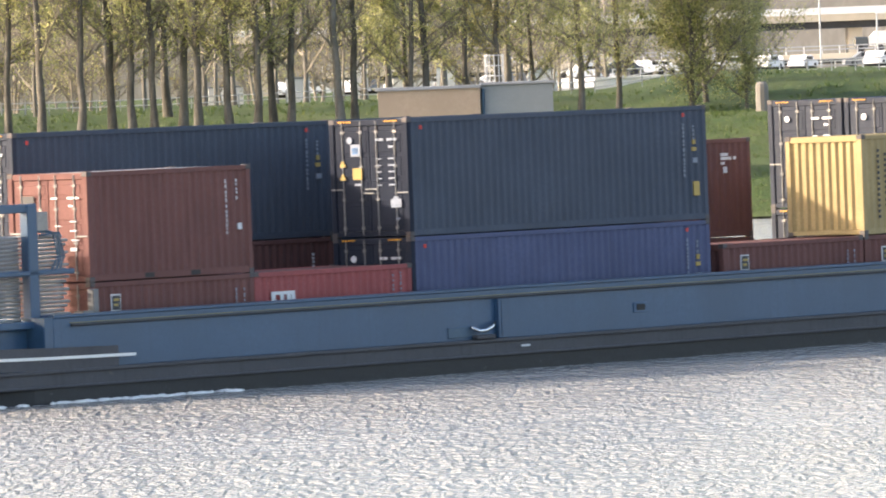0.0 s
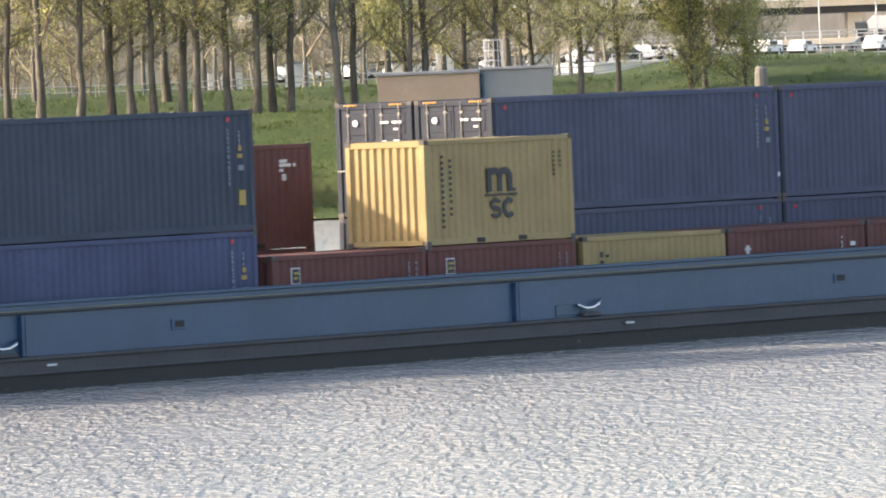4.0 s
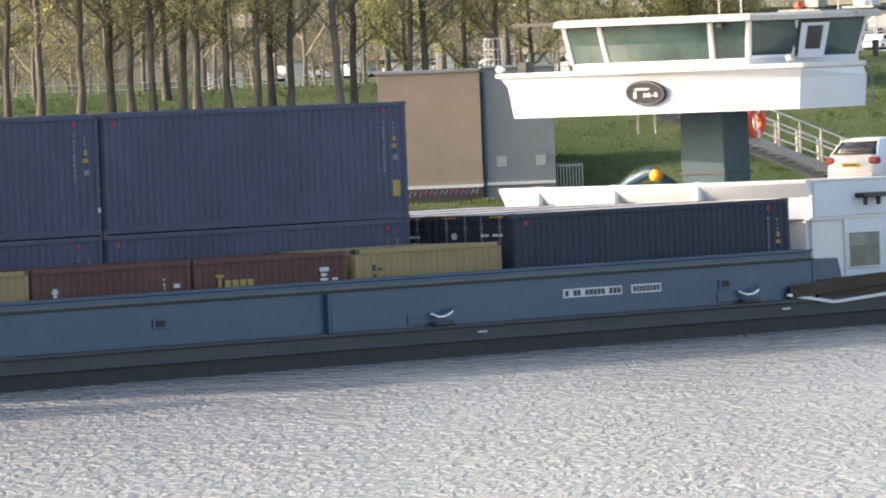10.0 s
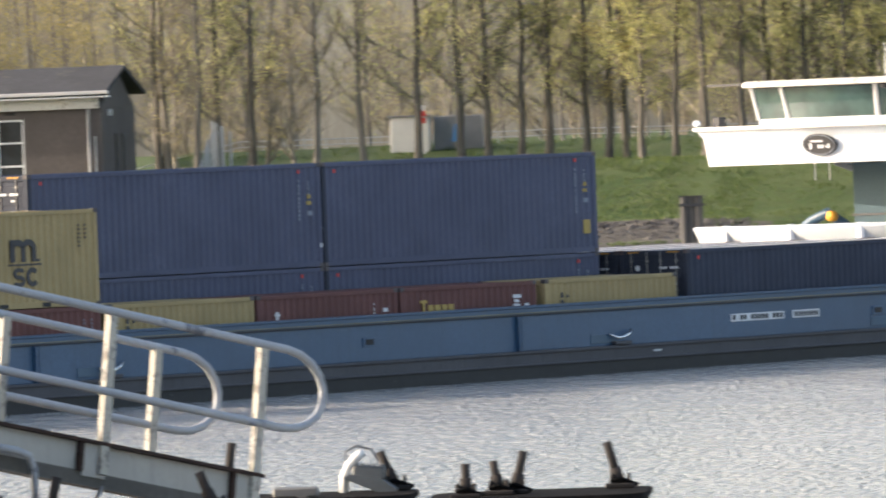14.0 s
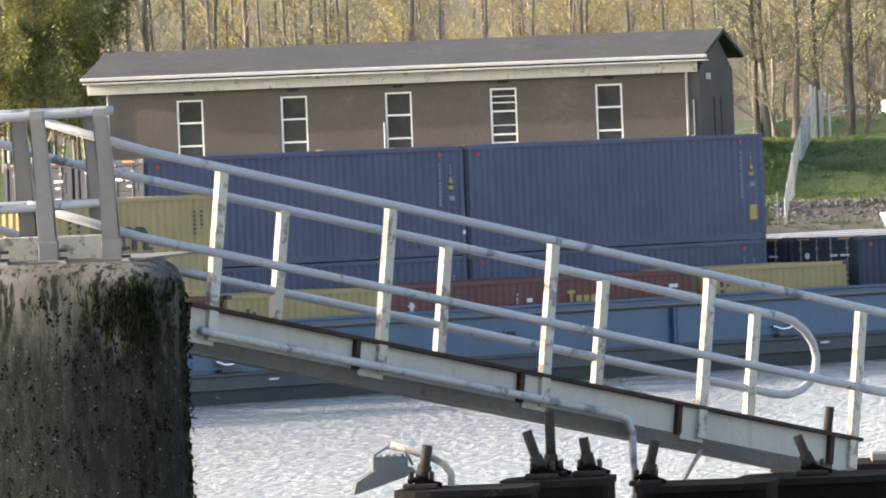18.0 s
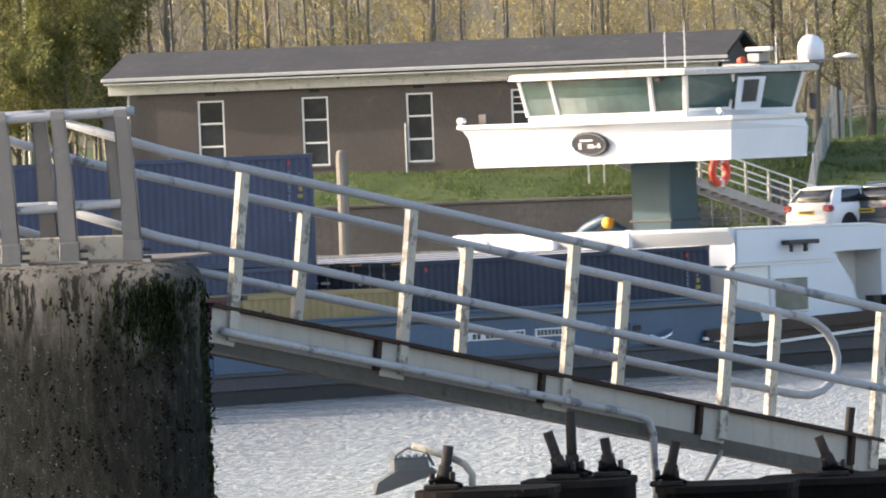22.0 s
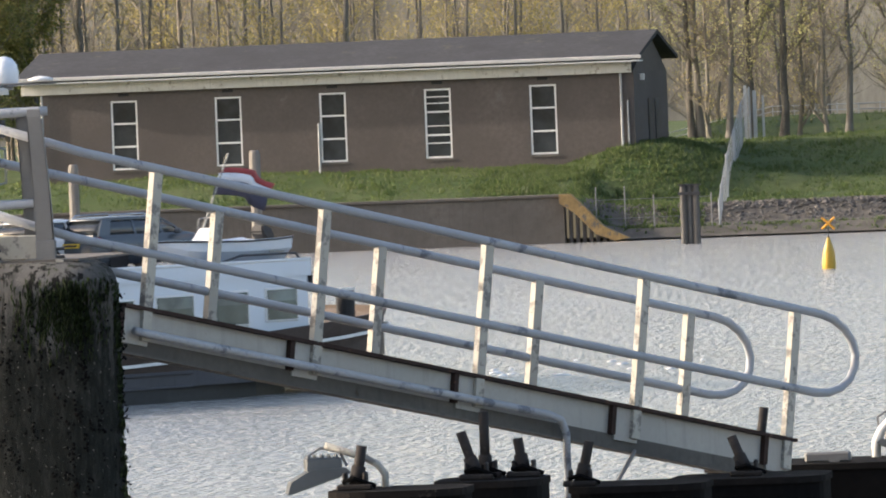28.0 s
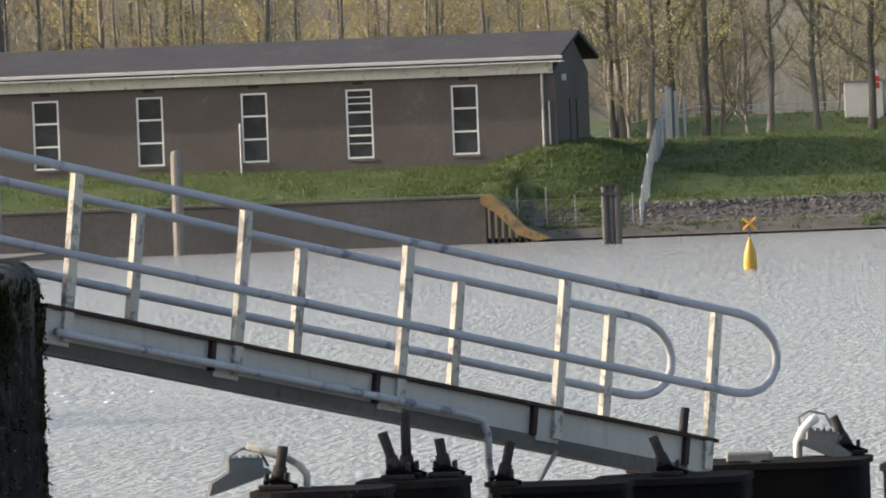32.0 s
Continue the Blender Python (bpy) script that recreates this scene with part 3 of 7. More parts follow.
def build_barge():
    b = thing("container_barge", "long blue and dark grey inland container barge under way", "barge")
    H = 5.9
    mid = [(-43.5, 0.6), (-43.2, 2.4), (-42, 4.0), (-39, 5.4), (-35, H), (44.5, H), (50, H), (58, H), (62, 5.6), (64.5, 4.6), (66, 3.0), (66.4, 0.8)]
    low = [(-43.0, 0.6), (-42.5, 2.0), (-41, 3.6), (-38, 5.2), (-34, H), (44.5, H), (54, H), (58, 5.5), (60.5, 4.4), (62, 2.6), (62.4, 0.6)]
    hull_part("bottom", low, -2.4, 0.15, M["hull_low"], b, 0.02)
    hull_ring("lower_side", low, 0.15, 0.40, M["hull_low"], b, 0.02, "wet dark hull below the rubbing strake")
    hull_ring("rubbing_band", mid, 0.39, 0.78, M["hull_grey"], b, 0.0, "dark grey rubbing band")
    # hull side and coaming in blue, with the open hold between
    for name, y0, y1 in (("side_plate", NEAR + 0.06, NEAR + 0.5), ("side_plate", FAR_SIDE - 0.5, FAR_SIDE - 0.06)):
        bm = bmesh.new()
        box(bm, -33.2, 44.0, y0, y1, 0.78, 1.99, bevel=0.02)
        part(name, bm, M["hull_blue"], b, "flat blue hull side")
    part("hold_floor", boxes((-33.2, 31.5, 2.49, FAR_SIDE - 0.5, 0.154, 0.482), (31.6, 44.0, NEAR + 0.5, FAR_SIDE - 0.5, 0.154, 0.482)), M["steel_dark"], b)
    part("bulkhead", boxes((-33.5, -33.2, NEAR + 0.06, FAR_SIDE - 0.06, 0.7, 2.0)), M["hull_blue"], b)
    part("bulkhead", boxes((44.0, 44.2, NEAR + 0.5, FAR_SIDE - 0.5, 0.7, 1.95)), M["hull_blue"], b)
    part("coaming_cap", boxes((-33.2, 44.0, NEAR + 0.02, NEAR + 0.5, 1.99, 2.05), (-33.2, 44.0, FAR_SIDE - 0.5, FAR_SIDE - 0.02, 1.99, 2.05)), M["hull_blue"], b)
    part("cable_pipe", tube(bmesh.new(), (-32.6, NEAR + 0.01, 1.80), (44.0, NEAR + 0.01, 1.80), 0.030, seg=8), M["steel_dark"], b)
    part("yellow_line", boxes((-32.6, 44.0, NEAR + 0.045, NEAR + 0.06, 1.84, 1.86)), M["yellow_line"], b, "thin yellow line along the coaming")
    part("fender_strip", boxes((-36, 55, NEAR - 0.06, NEAR + 0.02, 0.70, 0.79), (-36, 55, NEAR - 0.05, NEAR + 0.02, 0.36, 0.42), bevel=0.015), M["hull_grey"], b)
    # upright ribs, fairleads and bollards along the near side
    for x in (-37.0, -16.5, 2.5, 23.0):
        part("rib", boxes((x, x + 0.1, NEAR - 0.06, NEAR + 0.06, 0.80, 1.75), (x + 0.16, x + 0.22, NEAR - 0.03, NEAR + 0.06, 0.80, 1.75), bevel=0.012), M["hull_blue"], b)
    for x in (-10.6, 16.5, 40.0):
        f = part("fairlead", boxes((x - 0.28, x + 0.28, NEAR + 0.03, NEAR + 0.08, 1.18, 1.44), bevel=0.01), M["hull_blue"], b)
        part("opening", boxes((x - 0.17, x + 0.17, NEAR + 0.018, NEAR + 0.05, 1.24, 1.39)), M["rubber"], f, "dark fairlead opening")
    for x in (-17.15, 5.5, 27.6, 40.9):
        bm = bmesh.new()
        pts = [(x - 0.42, NEAR - 0.02, 1.10), (x - 0.2, NEAR - 0.12, 1.00), (x + 0.05, NEAR - 0.14, 1.015), (x + 0.3, NEAR - 0.12, 1.09), (x + 0.55, NEAR - 0.02, 1.20)]
        bm.free()
        bol = part("bollard", tubes(pts, 0.045, 8), M["chrome"], b, "bright worn double bollard horn", smooth=True)
        part("bollard_recess", boxes((x - 1.25, x - 0.15, NEAR + 0.035, NEAR + 0.058, 0.86, 1.12), bevel=0.01), M["deep_blue"], bol)
        part("bollard_foot", boxes((x - 0.3, x + 0.45, NEAR - 0.12, NEAR + 0.05, 0.80, 0.90), bevel=0.02), M["hull_grey"], bol)
        part("mark", boxes((x + 1.5, x + 1.85, NEAR - 0.075, NEAR - 0.05, 0.55, 0.60)), M["mark_white"], bol)
    # plates with unreadable writing
    for x0, x1, bars in ((32.9, 35.45, 14), (35.85, 37.15, 8)):
        p = part("plate", boxes((x0, x1, NEAR + 0.035, NEAR + 0.058, 1.24, 1.46), bevel=0.004), M["mark_white"], b, "white plate with dark bars")
        bm = bmesh.new()
        w = (x1 - x0 - 0.12) / bars
        for i in range(bars):
            if bars == 14 and i in (1, 4, 10):
                continue
            box(bm, x0 + 0.06 + i * w + 0.02, x0 + 0.06 + (i + 1) * w - 0.02, NEAR + 0.028, NEAR + 0.036, 1.28, 1.42)
        tagged(part("lettering", bm, M["mark_dark"], p), kind="stuff")
    for y0, y1 in ((NEAR + 0.06, NEAR + 0.5), (FAR_SIDE - 0.5, FAR_SIDE - 0.06)):
        bm = bmesh.new()
        prism(bm, [(44.02, 0.9), (44.02, 1.78), (45.2, 1.78), (45.5, 0.9)], "y", y0, y1)
        part("coaming_end", bm, M["deep_blue"], b, "sloping blue end of the coaming")
    # bow: raised dark bulwark with a white edge
    part("bow_deck", hull_plate([(-43.4, 0.6), (-42, 3.9), (-39, 5.3), (-33.2, H - 0.1)], 0.78, 0.95), M["deep_blue"], b)
    side_strip("bow_bulwark", [(-40.5, NEAR + 1.2, 1.15), (-38.5, NEAR + 0.42, 1.12), (-36, NEAR + 0.02, 1.08), (-33.5, NEAR + 0.0, 1.02), (-31.0, NEAR + 0.0, 0.98)], -0.25, 0.28, 0.05, M["hull_grey"], b, "dark grey bow bulwark")
    side_strip("bow_white_edge", [(-40.5, NEAR + 1.18, 1.13), (-38.5, NEAR + 0.40, 1.12), (-36, NEAR + 0.0, 1.10), (-33.5, NEAR - 0.02, 1.06), (-30.4, NEAR - 0.02, 1.03)], -0.035, 0.035, 0.06, M["white_soft"], b)
    # stern: brown bulwark, white line
    side_strip("stern_bulwark", [(42.8, NEAR, 0.92), (44.8, NEAR - 0.02, 1.02), (46.5, NEAR - 0.02, 1.10), (50, NEAR - 0.02, 1.18), (54, NEAR, 1.28), (57.5, NEAR + 0.04, 1.38)], -0.10, 0.22, 0.06, M["hull_brown"], b, "dark brown stern bulwark")
    return b


def hull_plate(stations, z0, z1):
    bm = bmesh.new()
    a, b = band(bm, stations, z0, z1)
    bm.faces.new(a[::-1])
    bm.faces.new(b)
    bmesh.ops.recalc_face_normals(bm, faces=bm.faces)
    return bm


barge = ride(build_barge())



def build_wake():
    """Churned foam behind the stern and a thin foam line at the bow, in small rigid lumps."""
    w = tagged(new("wake_foam"), "white foam on the water behind and along the moving barge", "foam")
    rg = random.Random(31)
    for name, n, place in (("stern_foam", 130, lambda: (62.5 + abs(rg.gauss(0, 7)), rg.gauss(5.2, 2.4))), ("bow_foam", 60, lambda: (rg.uniform(-36.0, -27.0), NEAR - 0.05 - abs(rg.gauss(0, 0.22))))):
        bm = bmesh.new()
        for i in range(n):
            x, y = place()
            r = rg.uniform(0.04, 0.13) if name == "stern_foam" else rg.uniform(0.05, 0.14)
            m = Matrix.Translation((x, y, 0.0)) @ Euler((0, 0, rg.uniform(-0.5, 0.5))).to_matrix().to_4x4() @ Matrix.Diagonal((r * rg.uniform(1.5, 3.5), r, 0.05 + 0.02 * rg.random(), 1))
            bmesh.ops.create_icosphere(bm, subdivisions=1, radius=1.0, matrix=m)
        tagged(part(name, bm, M["foam"], w, smooth=True), kind="stuff")
    return w


ride(build_wake())
def stern_hull(b):
    """After body above the strake, brown outside, flaring up to a rounded stern."""
    st = [(44.2, 5.9, 1.25), (50, 5.9, 1.38), (55, 5.9, 1.52), (58.5, 5.88, 1.66), (61.5, 5.6, 1.82), (64, 4.9, 1.95), (65.8, 3.6, 2.05), (66.6, 2.0, 2.1), (66.9, 0.4, 2.1)]
    for s in (-1, 1):
        bm = bmesh.new()
        secs = []
        for x, h, z in st:
            y = MID + s * h
            yi = MID + s * (h - 0.15)
            secs.append([(x - 0.25 * (x - 60 if x > 60 else 0) * 0.2, MID + s * (h - 0.02 - 0.05 * max(0, x - 58)), 0.76), (x, y, z), (x, yi, z), (x, yi, 0.8)])
        loft(bm, secs)
        part("stern_side", bm, M["hull_brown"], b, "dark brown stern plating")
        bm = bmesh.new()
        secs = []
        for x, h, z in [(42.7, 5.9, 0.92), (44.8, 5.91, 0.66), (44.82, 5.91, 0.66), (50, 5.91, 0.90), (55, 5.91, 1.05)] + [(q, w, 1.05 + 0.05 * (q - 55)) for q, w, _ in st[3:]]:
            y = MID + s * h
            o = s * 0.06
            secs.append([(x, y, z - 0.04), (x, y + o, z - 0.04), (x, y + o, z + 0.04), (x, y, z + 0.04)])
        loft(bm, secs)
        part("white_strake", bm, M["white_soft"], b, "white rubbing line")
    part("stern_deck", hull_plate([(44.2, 5.75), (58.5, 5.7), (61.5, 5.4), (64, 4.7), (65.8, 3.4), (66.6, 1.8)], 1.1, 1.25), M["deep_blue"], b)


stern_hull(barge)
S0, S1, WALL = 45.0, 60.6, 0.0
ROOF = 3.30


def window_unit(parent, x0, x1, y, z0, z1, glass, frame):
    """A window with rounded frame, glass and blind, in a wall facing the near side."""
    w = part("window", boxes((x0 - 0.06, x1 + 0.06, y - 0.035, y + 0.02, z0 - 0.06, z1 + 0.06), bevel=0.03), frame, parent)
    part("pane", boxes((x0, x1, y - 0.043, y - 0.02, z0, z1), bevel=0.012), glass, w, "dull window glass")
    part("blind", boxes((x0 + 0.03, x1 - 0.03, y - 0.049, y - 0.038, z0 + 0.62 * (z1 - z0), z1 - 0.03)), M["glass_grey"], w, "half-drawn pale blind")
    return w


def build_house(b):
    """White crew house with a transverse front, a door recess and five windows."""
    near, far = WALL, 2 * MID - WALL
    # near wall, in pieces round the door recess
    part("house_wall", boxes((46.55, 49.2, near, near + 0.12, 1.22, ROOF), (49.2, 51.4, near, near + 0.12, 3.02, ROOF), (51.4, S1, near, near + 0.12, 1.25, ROOF), bevel=0.015), M["white_paint"], b, "white crew house side")
    part("recess", boxes((49.2, 51.4, near + 0.9, near + 1.0, 1.25, 3.02), (51.38, 51.46, near + 0.12, near + 1.0, 1.25, 3.02)), M["white_soft"], b)
    bm = bmesh.new()
    prism(bm, [(49.15, 3.02), (49.35, 3.02), (50.1, 2.15), (50.55, 1.22), (49.15, 1.22)], "y", near + 0.004, near + 0.10)
    part("raking_panel", bm, M["white_paint"], b, "slanting white side panel")
    dr = part("door", boxes((49.45, 50.3, near + 0.84, near + 0.90, 1.3, 2.95), bevel=0.01), M["white_soft"], b, "cabin door with dark glass")
    part("door_glass", boxes((49.55, 50.2, near + 0.82, near + 0.842, 1.9, 2.8)), M["glass_dark"], dr)
    part("front_wall", boxes((45.0, 45.12, near + 0.15, far - 0.15, 1.1, 2.82), (45.12, 46.6, near + 0.06, near + 0.16, 1.2, 2.80), bevel=0.01), M["white_soft"], b)
    part("ledge", boxes((44.9, 49.3, near - 0.02, near + 0.16, 2.74, 2.84), bevel=0.02), M["white_soft"], b)
    part("far_wall", boxes((45.0, S1, far - 0.12, far, 1.25, ROOF), (S1 - 0.12, S1, near + 0.12, far - 0.12, 1.25, ROOF)), M["white_paint"], b)
    part("roof_deck", boxes((45.0, S1 + 0.15, near + 0.02, far - 0.02, ROOF - 0.12, ROOF), bevel=0.02), M["roof_grey"], b)
    # bulwark round the roof: high forward, stepping down aft
    bm = bmesh.new()
    prism(bm, [(45.0, 2.84), (45.0, 3.77), (50.8, 3.71), (51.6, 3.64), (52.8, 3.42), (53.8, 3.40), (S1 + 0.1, 3.42), (S1 + 0.1, 3.02), (51.5, 3.06), (49.2, 3.02), (49.2, 2.84)], "y", near - 0.045, near + 0.03)
    part("bulwark", bm, M["white_paint"], b, "white bulwark along the house roof")
    part("bulwark_cap", tubes([(45.0, near - 0.01, 3.78), (50.8, near - 0.01, 3.72), (51.6, near - 0.01, 3.65), (52.8, near - 0.01, 3.44), (S1 + 0.1, near - 0.01, 3.44)], 0.05, 8), M["white_soft"], b, smooth=True)
    bm = bmesh.new()
    secs = []
    for i in range(13):
        n = near - 0.045 + (9.7 - near) * i / 12
        bow = 0.9 * (1 - ((n - 4.82) / 4.9) ** 2)
        x = 45.05 - bow
        secs.append([(x, n, 2.80), (x, n, 3.36), (x - 0.26, n, 3.72), (x - 0.28, n, 3.80), (x - 0.05, n, 3.82), (x + 0.08, n, 3.70), (x + 0.08, n, 2.80)])
    loft(bm, secs)
    part("front_bulwark", bm, M["white_paint"], b, "curved white front bulwark")
    for n in (8.15, 5.45, 2.9):
        bow = 0.9 * (1 - ((n - 4.82) / 4.9) ** 2)
        part("bulwark_post", boxes((45.0 - bow - 0.22, 45.0 - bow + 0.10, n - 0.14, n + 0.14, 2.9, 3.84), bevel=0.07), M["white_paint"], b)
    for x0, x1, z0, z1 in ((46.68, 48.1, 1.50, 2.38), (52.15, 53.6, 1.83, 2.62), (54.5, 55.95, 1.85, 2.66), (56.82, 58.12, 1.86, 2.68), (58.88, 60.1, 1.92, 2.70)):
        window_unit(b, x0, x1, near, z0, z1, M["glass_house"], M["white_soft"])
    br = part("searchlight_bracket", boxes((47.0, 48.3, near - 0.35, near - 0.05, 3.28, 3.40), (47.15, 47.22, near - 0.3, near - 0.2, 3.08, 3.3), (47.75, 47.85, near - 0.3, near - 0.2, 3.08, 3.3), bevel=0.012), M["steel_dark"], b)
    for x in (50.55, 51.2, 56.5):
        part("vent_box", boxes((x, x + 0.36, near - 0.35, near - 0.05, 1.32, 1.78), bevel=0.02), M["rubber"], b, "black deck vent")
    part("aft_bollard", tube(bmesh.new(), (63.2, 0.9, 1.3), (63.2, 0.9, 2.55), 0.25, seg=14), M["rubber"], b, "black aft bollard with pale cap")
    part("bollard_cap", tube(bmesh.new(), (63.2, 0.9, 2.55), (63.2, 0.9, 2.62), 0.27, seg=14), M["white_soft"], b)
    bm = bmesh.new()
    ring_at(bm, Vector((S1 + 0.2, 0.4, 2.95)), Vector((0, 1, 0)), Vector((0, 0, 1)), 0.30, 0.09)
    part("fender_tyre", bm, M["rubber"], b, "black tyre fender", smooth=True)
    # roof rails at the stern end
    part("roof_rail", tubes([(57.5, 0.3, 3.46), (58.3, 0.3, 3.62), (60.5, 0.3, 3.62), (60.8, 0.4, 3.46)], 0.03, 8), M["steel_dark"], b)


build_house(barge)


def build_wheelhouse(b):
    """White wheelhouse on a column: a shallow tray with a curved front, a raked window band and a flat roof."""
    n0, n1 = 0.72, 10.3
    nm = 0.5 * (n0 + n1)

    def outline(half, s_front, s_back, bow, half_back, far=1.0):
        """Curved front from far to near, then the two after corners."""
        pts = []
        for i in range(15):
            k = -1 + 2 * i / 14
            pts.append((s_front - bow * (1 - k * k), nm + k * half * (far if k > 0 else 1.0)))
        return pts + [(s_back, nm + half_back * far), (s_back, nm - half_back)]

    def ring(o, z):
        return [(x, y, z) for x, y in o]
    hip = outline(4.66, 46.12, 50.55, 0.60, 3.80)
    low, top, lip = outline(4.55, 46.2, 50.5, 0.55, 3.75), outline(4.78, 46.0, 50.4, 0.65, 3.80), outline(4.90, 45.9, 50.45, 0.7, 3.85)
    part("tray", loft(bmesh.new(), [ring(low, 5.63), ring(hip, 6.44), ring(top, 6.66)]), M["white_paint"], b, "white flared wheelhouse base")
    part("tray_rim", loft(bmesh.new(), [ring(top, 6.661), ring(lip, 6.72), ring(lip, 6.82), ring(top, 6.821)]), M["white_soft"], b)
    gl = outline(2.80, 46.5, 49.2, 0.30, 4.45)
    gt = outline(3.05, 46.2, 49.5, 0.32, 4.60, 0.93)
    part("wheelhouse_core", loft(bmesh.new(), [ring(gl, 6.822), ring(gl, 7.0)]), M["white_paint"], b)
    part("window_band", loft(bmesh.new(), [ring(gl, 7.0), ring(gt, 7.93)]), M["glass_green"], b, "green tinted wrap-round windows")
    rf = outline(3.30, 45.9, 49.8, 0.36, 4.85, 0.90)
    rt = outline(3.20, 46.0, 49.7, 0.36, 4.75, 0.90)
    part("roof", loft(bmesh.new(), [ring(gt, 7.96), ring(rf, 7.98), ring(rf, 8.10), ring(rt, 8.16)]), M["roof_trim"], b, "flat cream roof with a stained edge")
    part("roof_gap", loft(bmesh.new(), [ring(gt, 7.931), ring(gt, 7.959)]), M["rubber"], b)
    # mullions between the panes
    def mullion(i, frac, wide):
        a0, a1 = gl[i], gl[i + 1]
        c0, c1 = gt[i], gt[i + 1]
        p = Vector((a0[0] + (a1[0] - a0[0]) * frac, a0[1] + (a1[1] - a0[1]) * frac, 7.0))
        q = Vector((c0[0] + (c1[0] - c0[0]) * frac, c0[1] + (c1[1] - c0[1]) * frac, 7.97))
        return part("mullion", tube(bmesh.new(), p, q, wide, seg=6), M["white_soft"], b)
    for i, frac in ((0, 0.0), (2, 0.5), (10, 0.8), (13, 0.98)):
        mullion(i, frac, 0.085)
    def facet(k, z):
        """A point on the near, slanting side of the window band."""
        f = (z - 7.0) / 0.93
        p0 = Vector((*gl[0], 7.0)).lerp(Vector((*gt[0], 7.93)), f)
        p1 = Vector((*gl[-1], 7.0)).lerp(Vector((*gt[-1], 7.93)), f)
        return p0.lerp(p1, k)

    for k, rad in ((0.40, 0.05), (0.985, 0.05)):
        part("mullion", tube(bmesh.new(), facet(k, 6.98), facet(k, 7.95), rad, seg=6), M["white_soft"], b)
    bm = bmesh.new()
    d_out = Vector((-0.35, -0.6, 0)).normalized() * 0.05
    loft(bm, [[facet(k, z) + o * d_out for k, z in ((0.43, 6.95), (0.66, 6.95), (0.66, 7.86), (0.43, 7.86))] for o in (1.8, 3.2)])
    d = part("sliding_door", bm, M["white_paint"], b, "white framed side window standing open")
    bm = bmesh.new()
    loft(bm, [[facet(k, z) + o * d_out for k, z in ((0.48, 7.18), (0.61, 7.18), (0.61, 7.78), (0.48, 7.78))] for o in (2.6, 3.5)])
    part("door_pane", bm, M["glass_dark"], d)
    bm = bmesh.new()
    loft(bm, [[facet(k, z) + o * d_out for k, z in ((0.02, 6.98), (0.40, 6.98), (0.40, 7.06), (0.02, 7.06))] for o in (0.4, 2.2)])
    part("side_sill", bm, M["white_paint"], b)
    # oval name plate on the curved front
    bm = bmesh.new()
    c = []
    cn, cz = 5.3, 6.18
    for i in range(28):
        a = 2 * math.pi * i / 28
        n, z = cn + 0.62 * math.cos(a), cz + 0.33 * math.sin(a)
        x = 46.0 - 0.62 * (1 - ((n - nm) / 4.8) ** 2) + 0.27 * (6.56 - (z)) / 0.96 - 0.03
        c.append(((x - 0.03, n, z), (x + 0.08, n, z)))
    f = [bm.verts.new(p[0]) for p in c]
    g = [bm.verts.new(p[1]) for p in c]
    bm.faces.new(f)
    for i in range(28):
        bm.faces.new((f[i], f[(i + 1) % 28], g[(i + 1) % 28], g[i]))
    bmesh.ops.recalc_face_normals(bm, faces=bm.faces)
    plate = part("name_plate", bm, M["mark_dark"], b, "dark oval plate with pale emblem bars")
    rim = []
    for i in range(28):
        a = 2 * math.pi * i / 28
        n, z = cn + 0.58 * math.cos(a), cz + 0.295 * math.sin(a)
        rim.append((46.0 - 0.62 * (1 - ((n - nm) / 4.8) ** 2) + 0.27 * (6.56 - z) / 0.96 - 0.068, n, z))
    part("plate_rim", tubes(rim + rim[:1], 0.012, 5), M["mark_pale"], plate)
    for n_a, n_b, z_a, z_b, mat in ((5.65, 5.57, 6.05, 6.28, "mark_white"), (5.59, 5.15, 6.26, 6.31, "mark_white"), (5.34, 5.26, 6.07, 6.18, "mark_white"), (5.22, 5.14, 6.07, 6.18, "mark_white"), (5.10, 5.04, 6.10, 6.13, "mark_white"), (5.0, 4.92, 6.07, 6.20, "mark_white")):
        n = 0.5 * (n_a + n_b)
        x = 46.0 - 0.62 * (1 - ((n - nm) / 4.8) ** 2) + 0.27 * (6.56 - (0.5 * (z_a + z_b))) / 0.96 - 0.03
        part("emblem", boxes((x - 0.045, x - 0.02, min(n_a, n_b), max(n_a, n_b), z_a, z_b)), M[mat], plate)
    # column
    col = part("column", boxes((48.0, 49.2, 4.6, 6.0, 3.30, 5.60), bevel=0.04), M["teal"], b, "teal lifting column")
    part("column_foot", boxes((47.95, 49.25, 4.55, 6.05, 3.30, 3.75), bevel=0.03), M["teal"], col)
    part("column_ring", boxes((47.96, 49.24, 4.56, 6.04, 3.98, 4.04)), M["steel_dark"], col)
    part("deck_pipe", tubes([(48.1, 6.3, 3.65), (48.0, 7.0, 4.1), (48.0, 7.6, 3.85), (48.0, 8.3, 3.35)], 0.16, 10), M["deep_blue"], b, smooth=True)
    part("orange_lamp", tube(bmesh.new(), (47.8, 6.6, 3.98), (47.6, 6.6, 4.0), 0.16, seg=12), M["mark_orange"], b, "orange deck lamp", smooth=True)
    for n in (6.65, 6.1):
        part("hanging_rod", tube(bmesh.new(), (47.0, n, 5.62), (47.0, n, 5.1), 0.025, seg=6), M["white_soft"], b)
    # life ring
    bm = bmesh.new()
    ring_at(bm, Vector((53.7, 7.45, 5.26)), Vector((1, 0, 0)), Vector((0, 0, 1)), 0.33, 0.11)
    r = part("life_ring", bm, M["ring_red"], b, "red and white life ring", smooth=True)
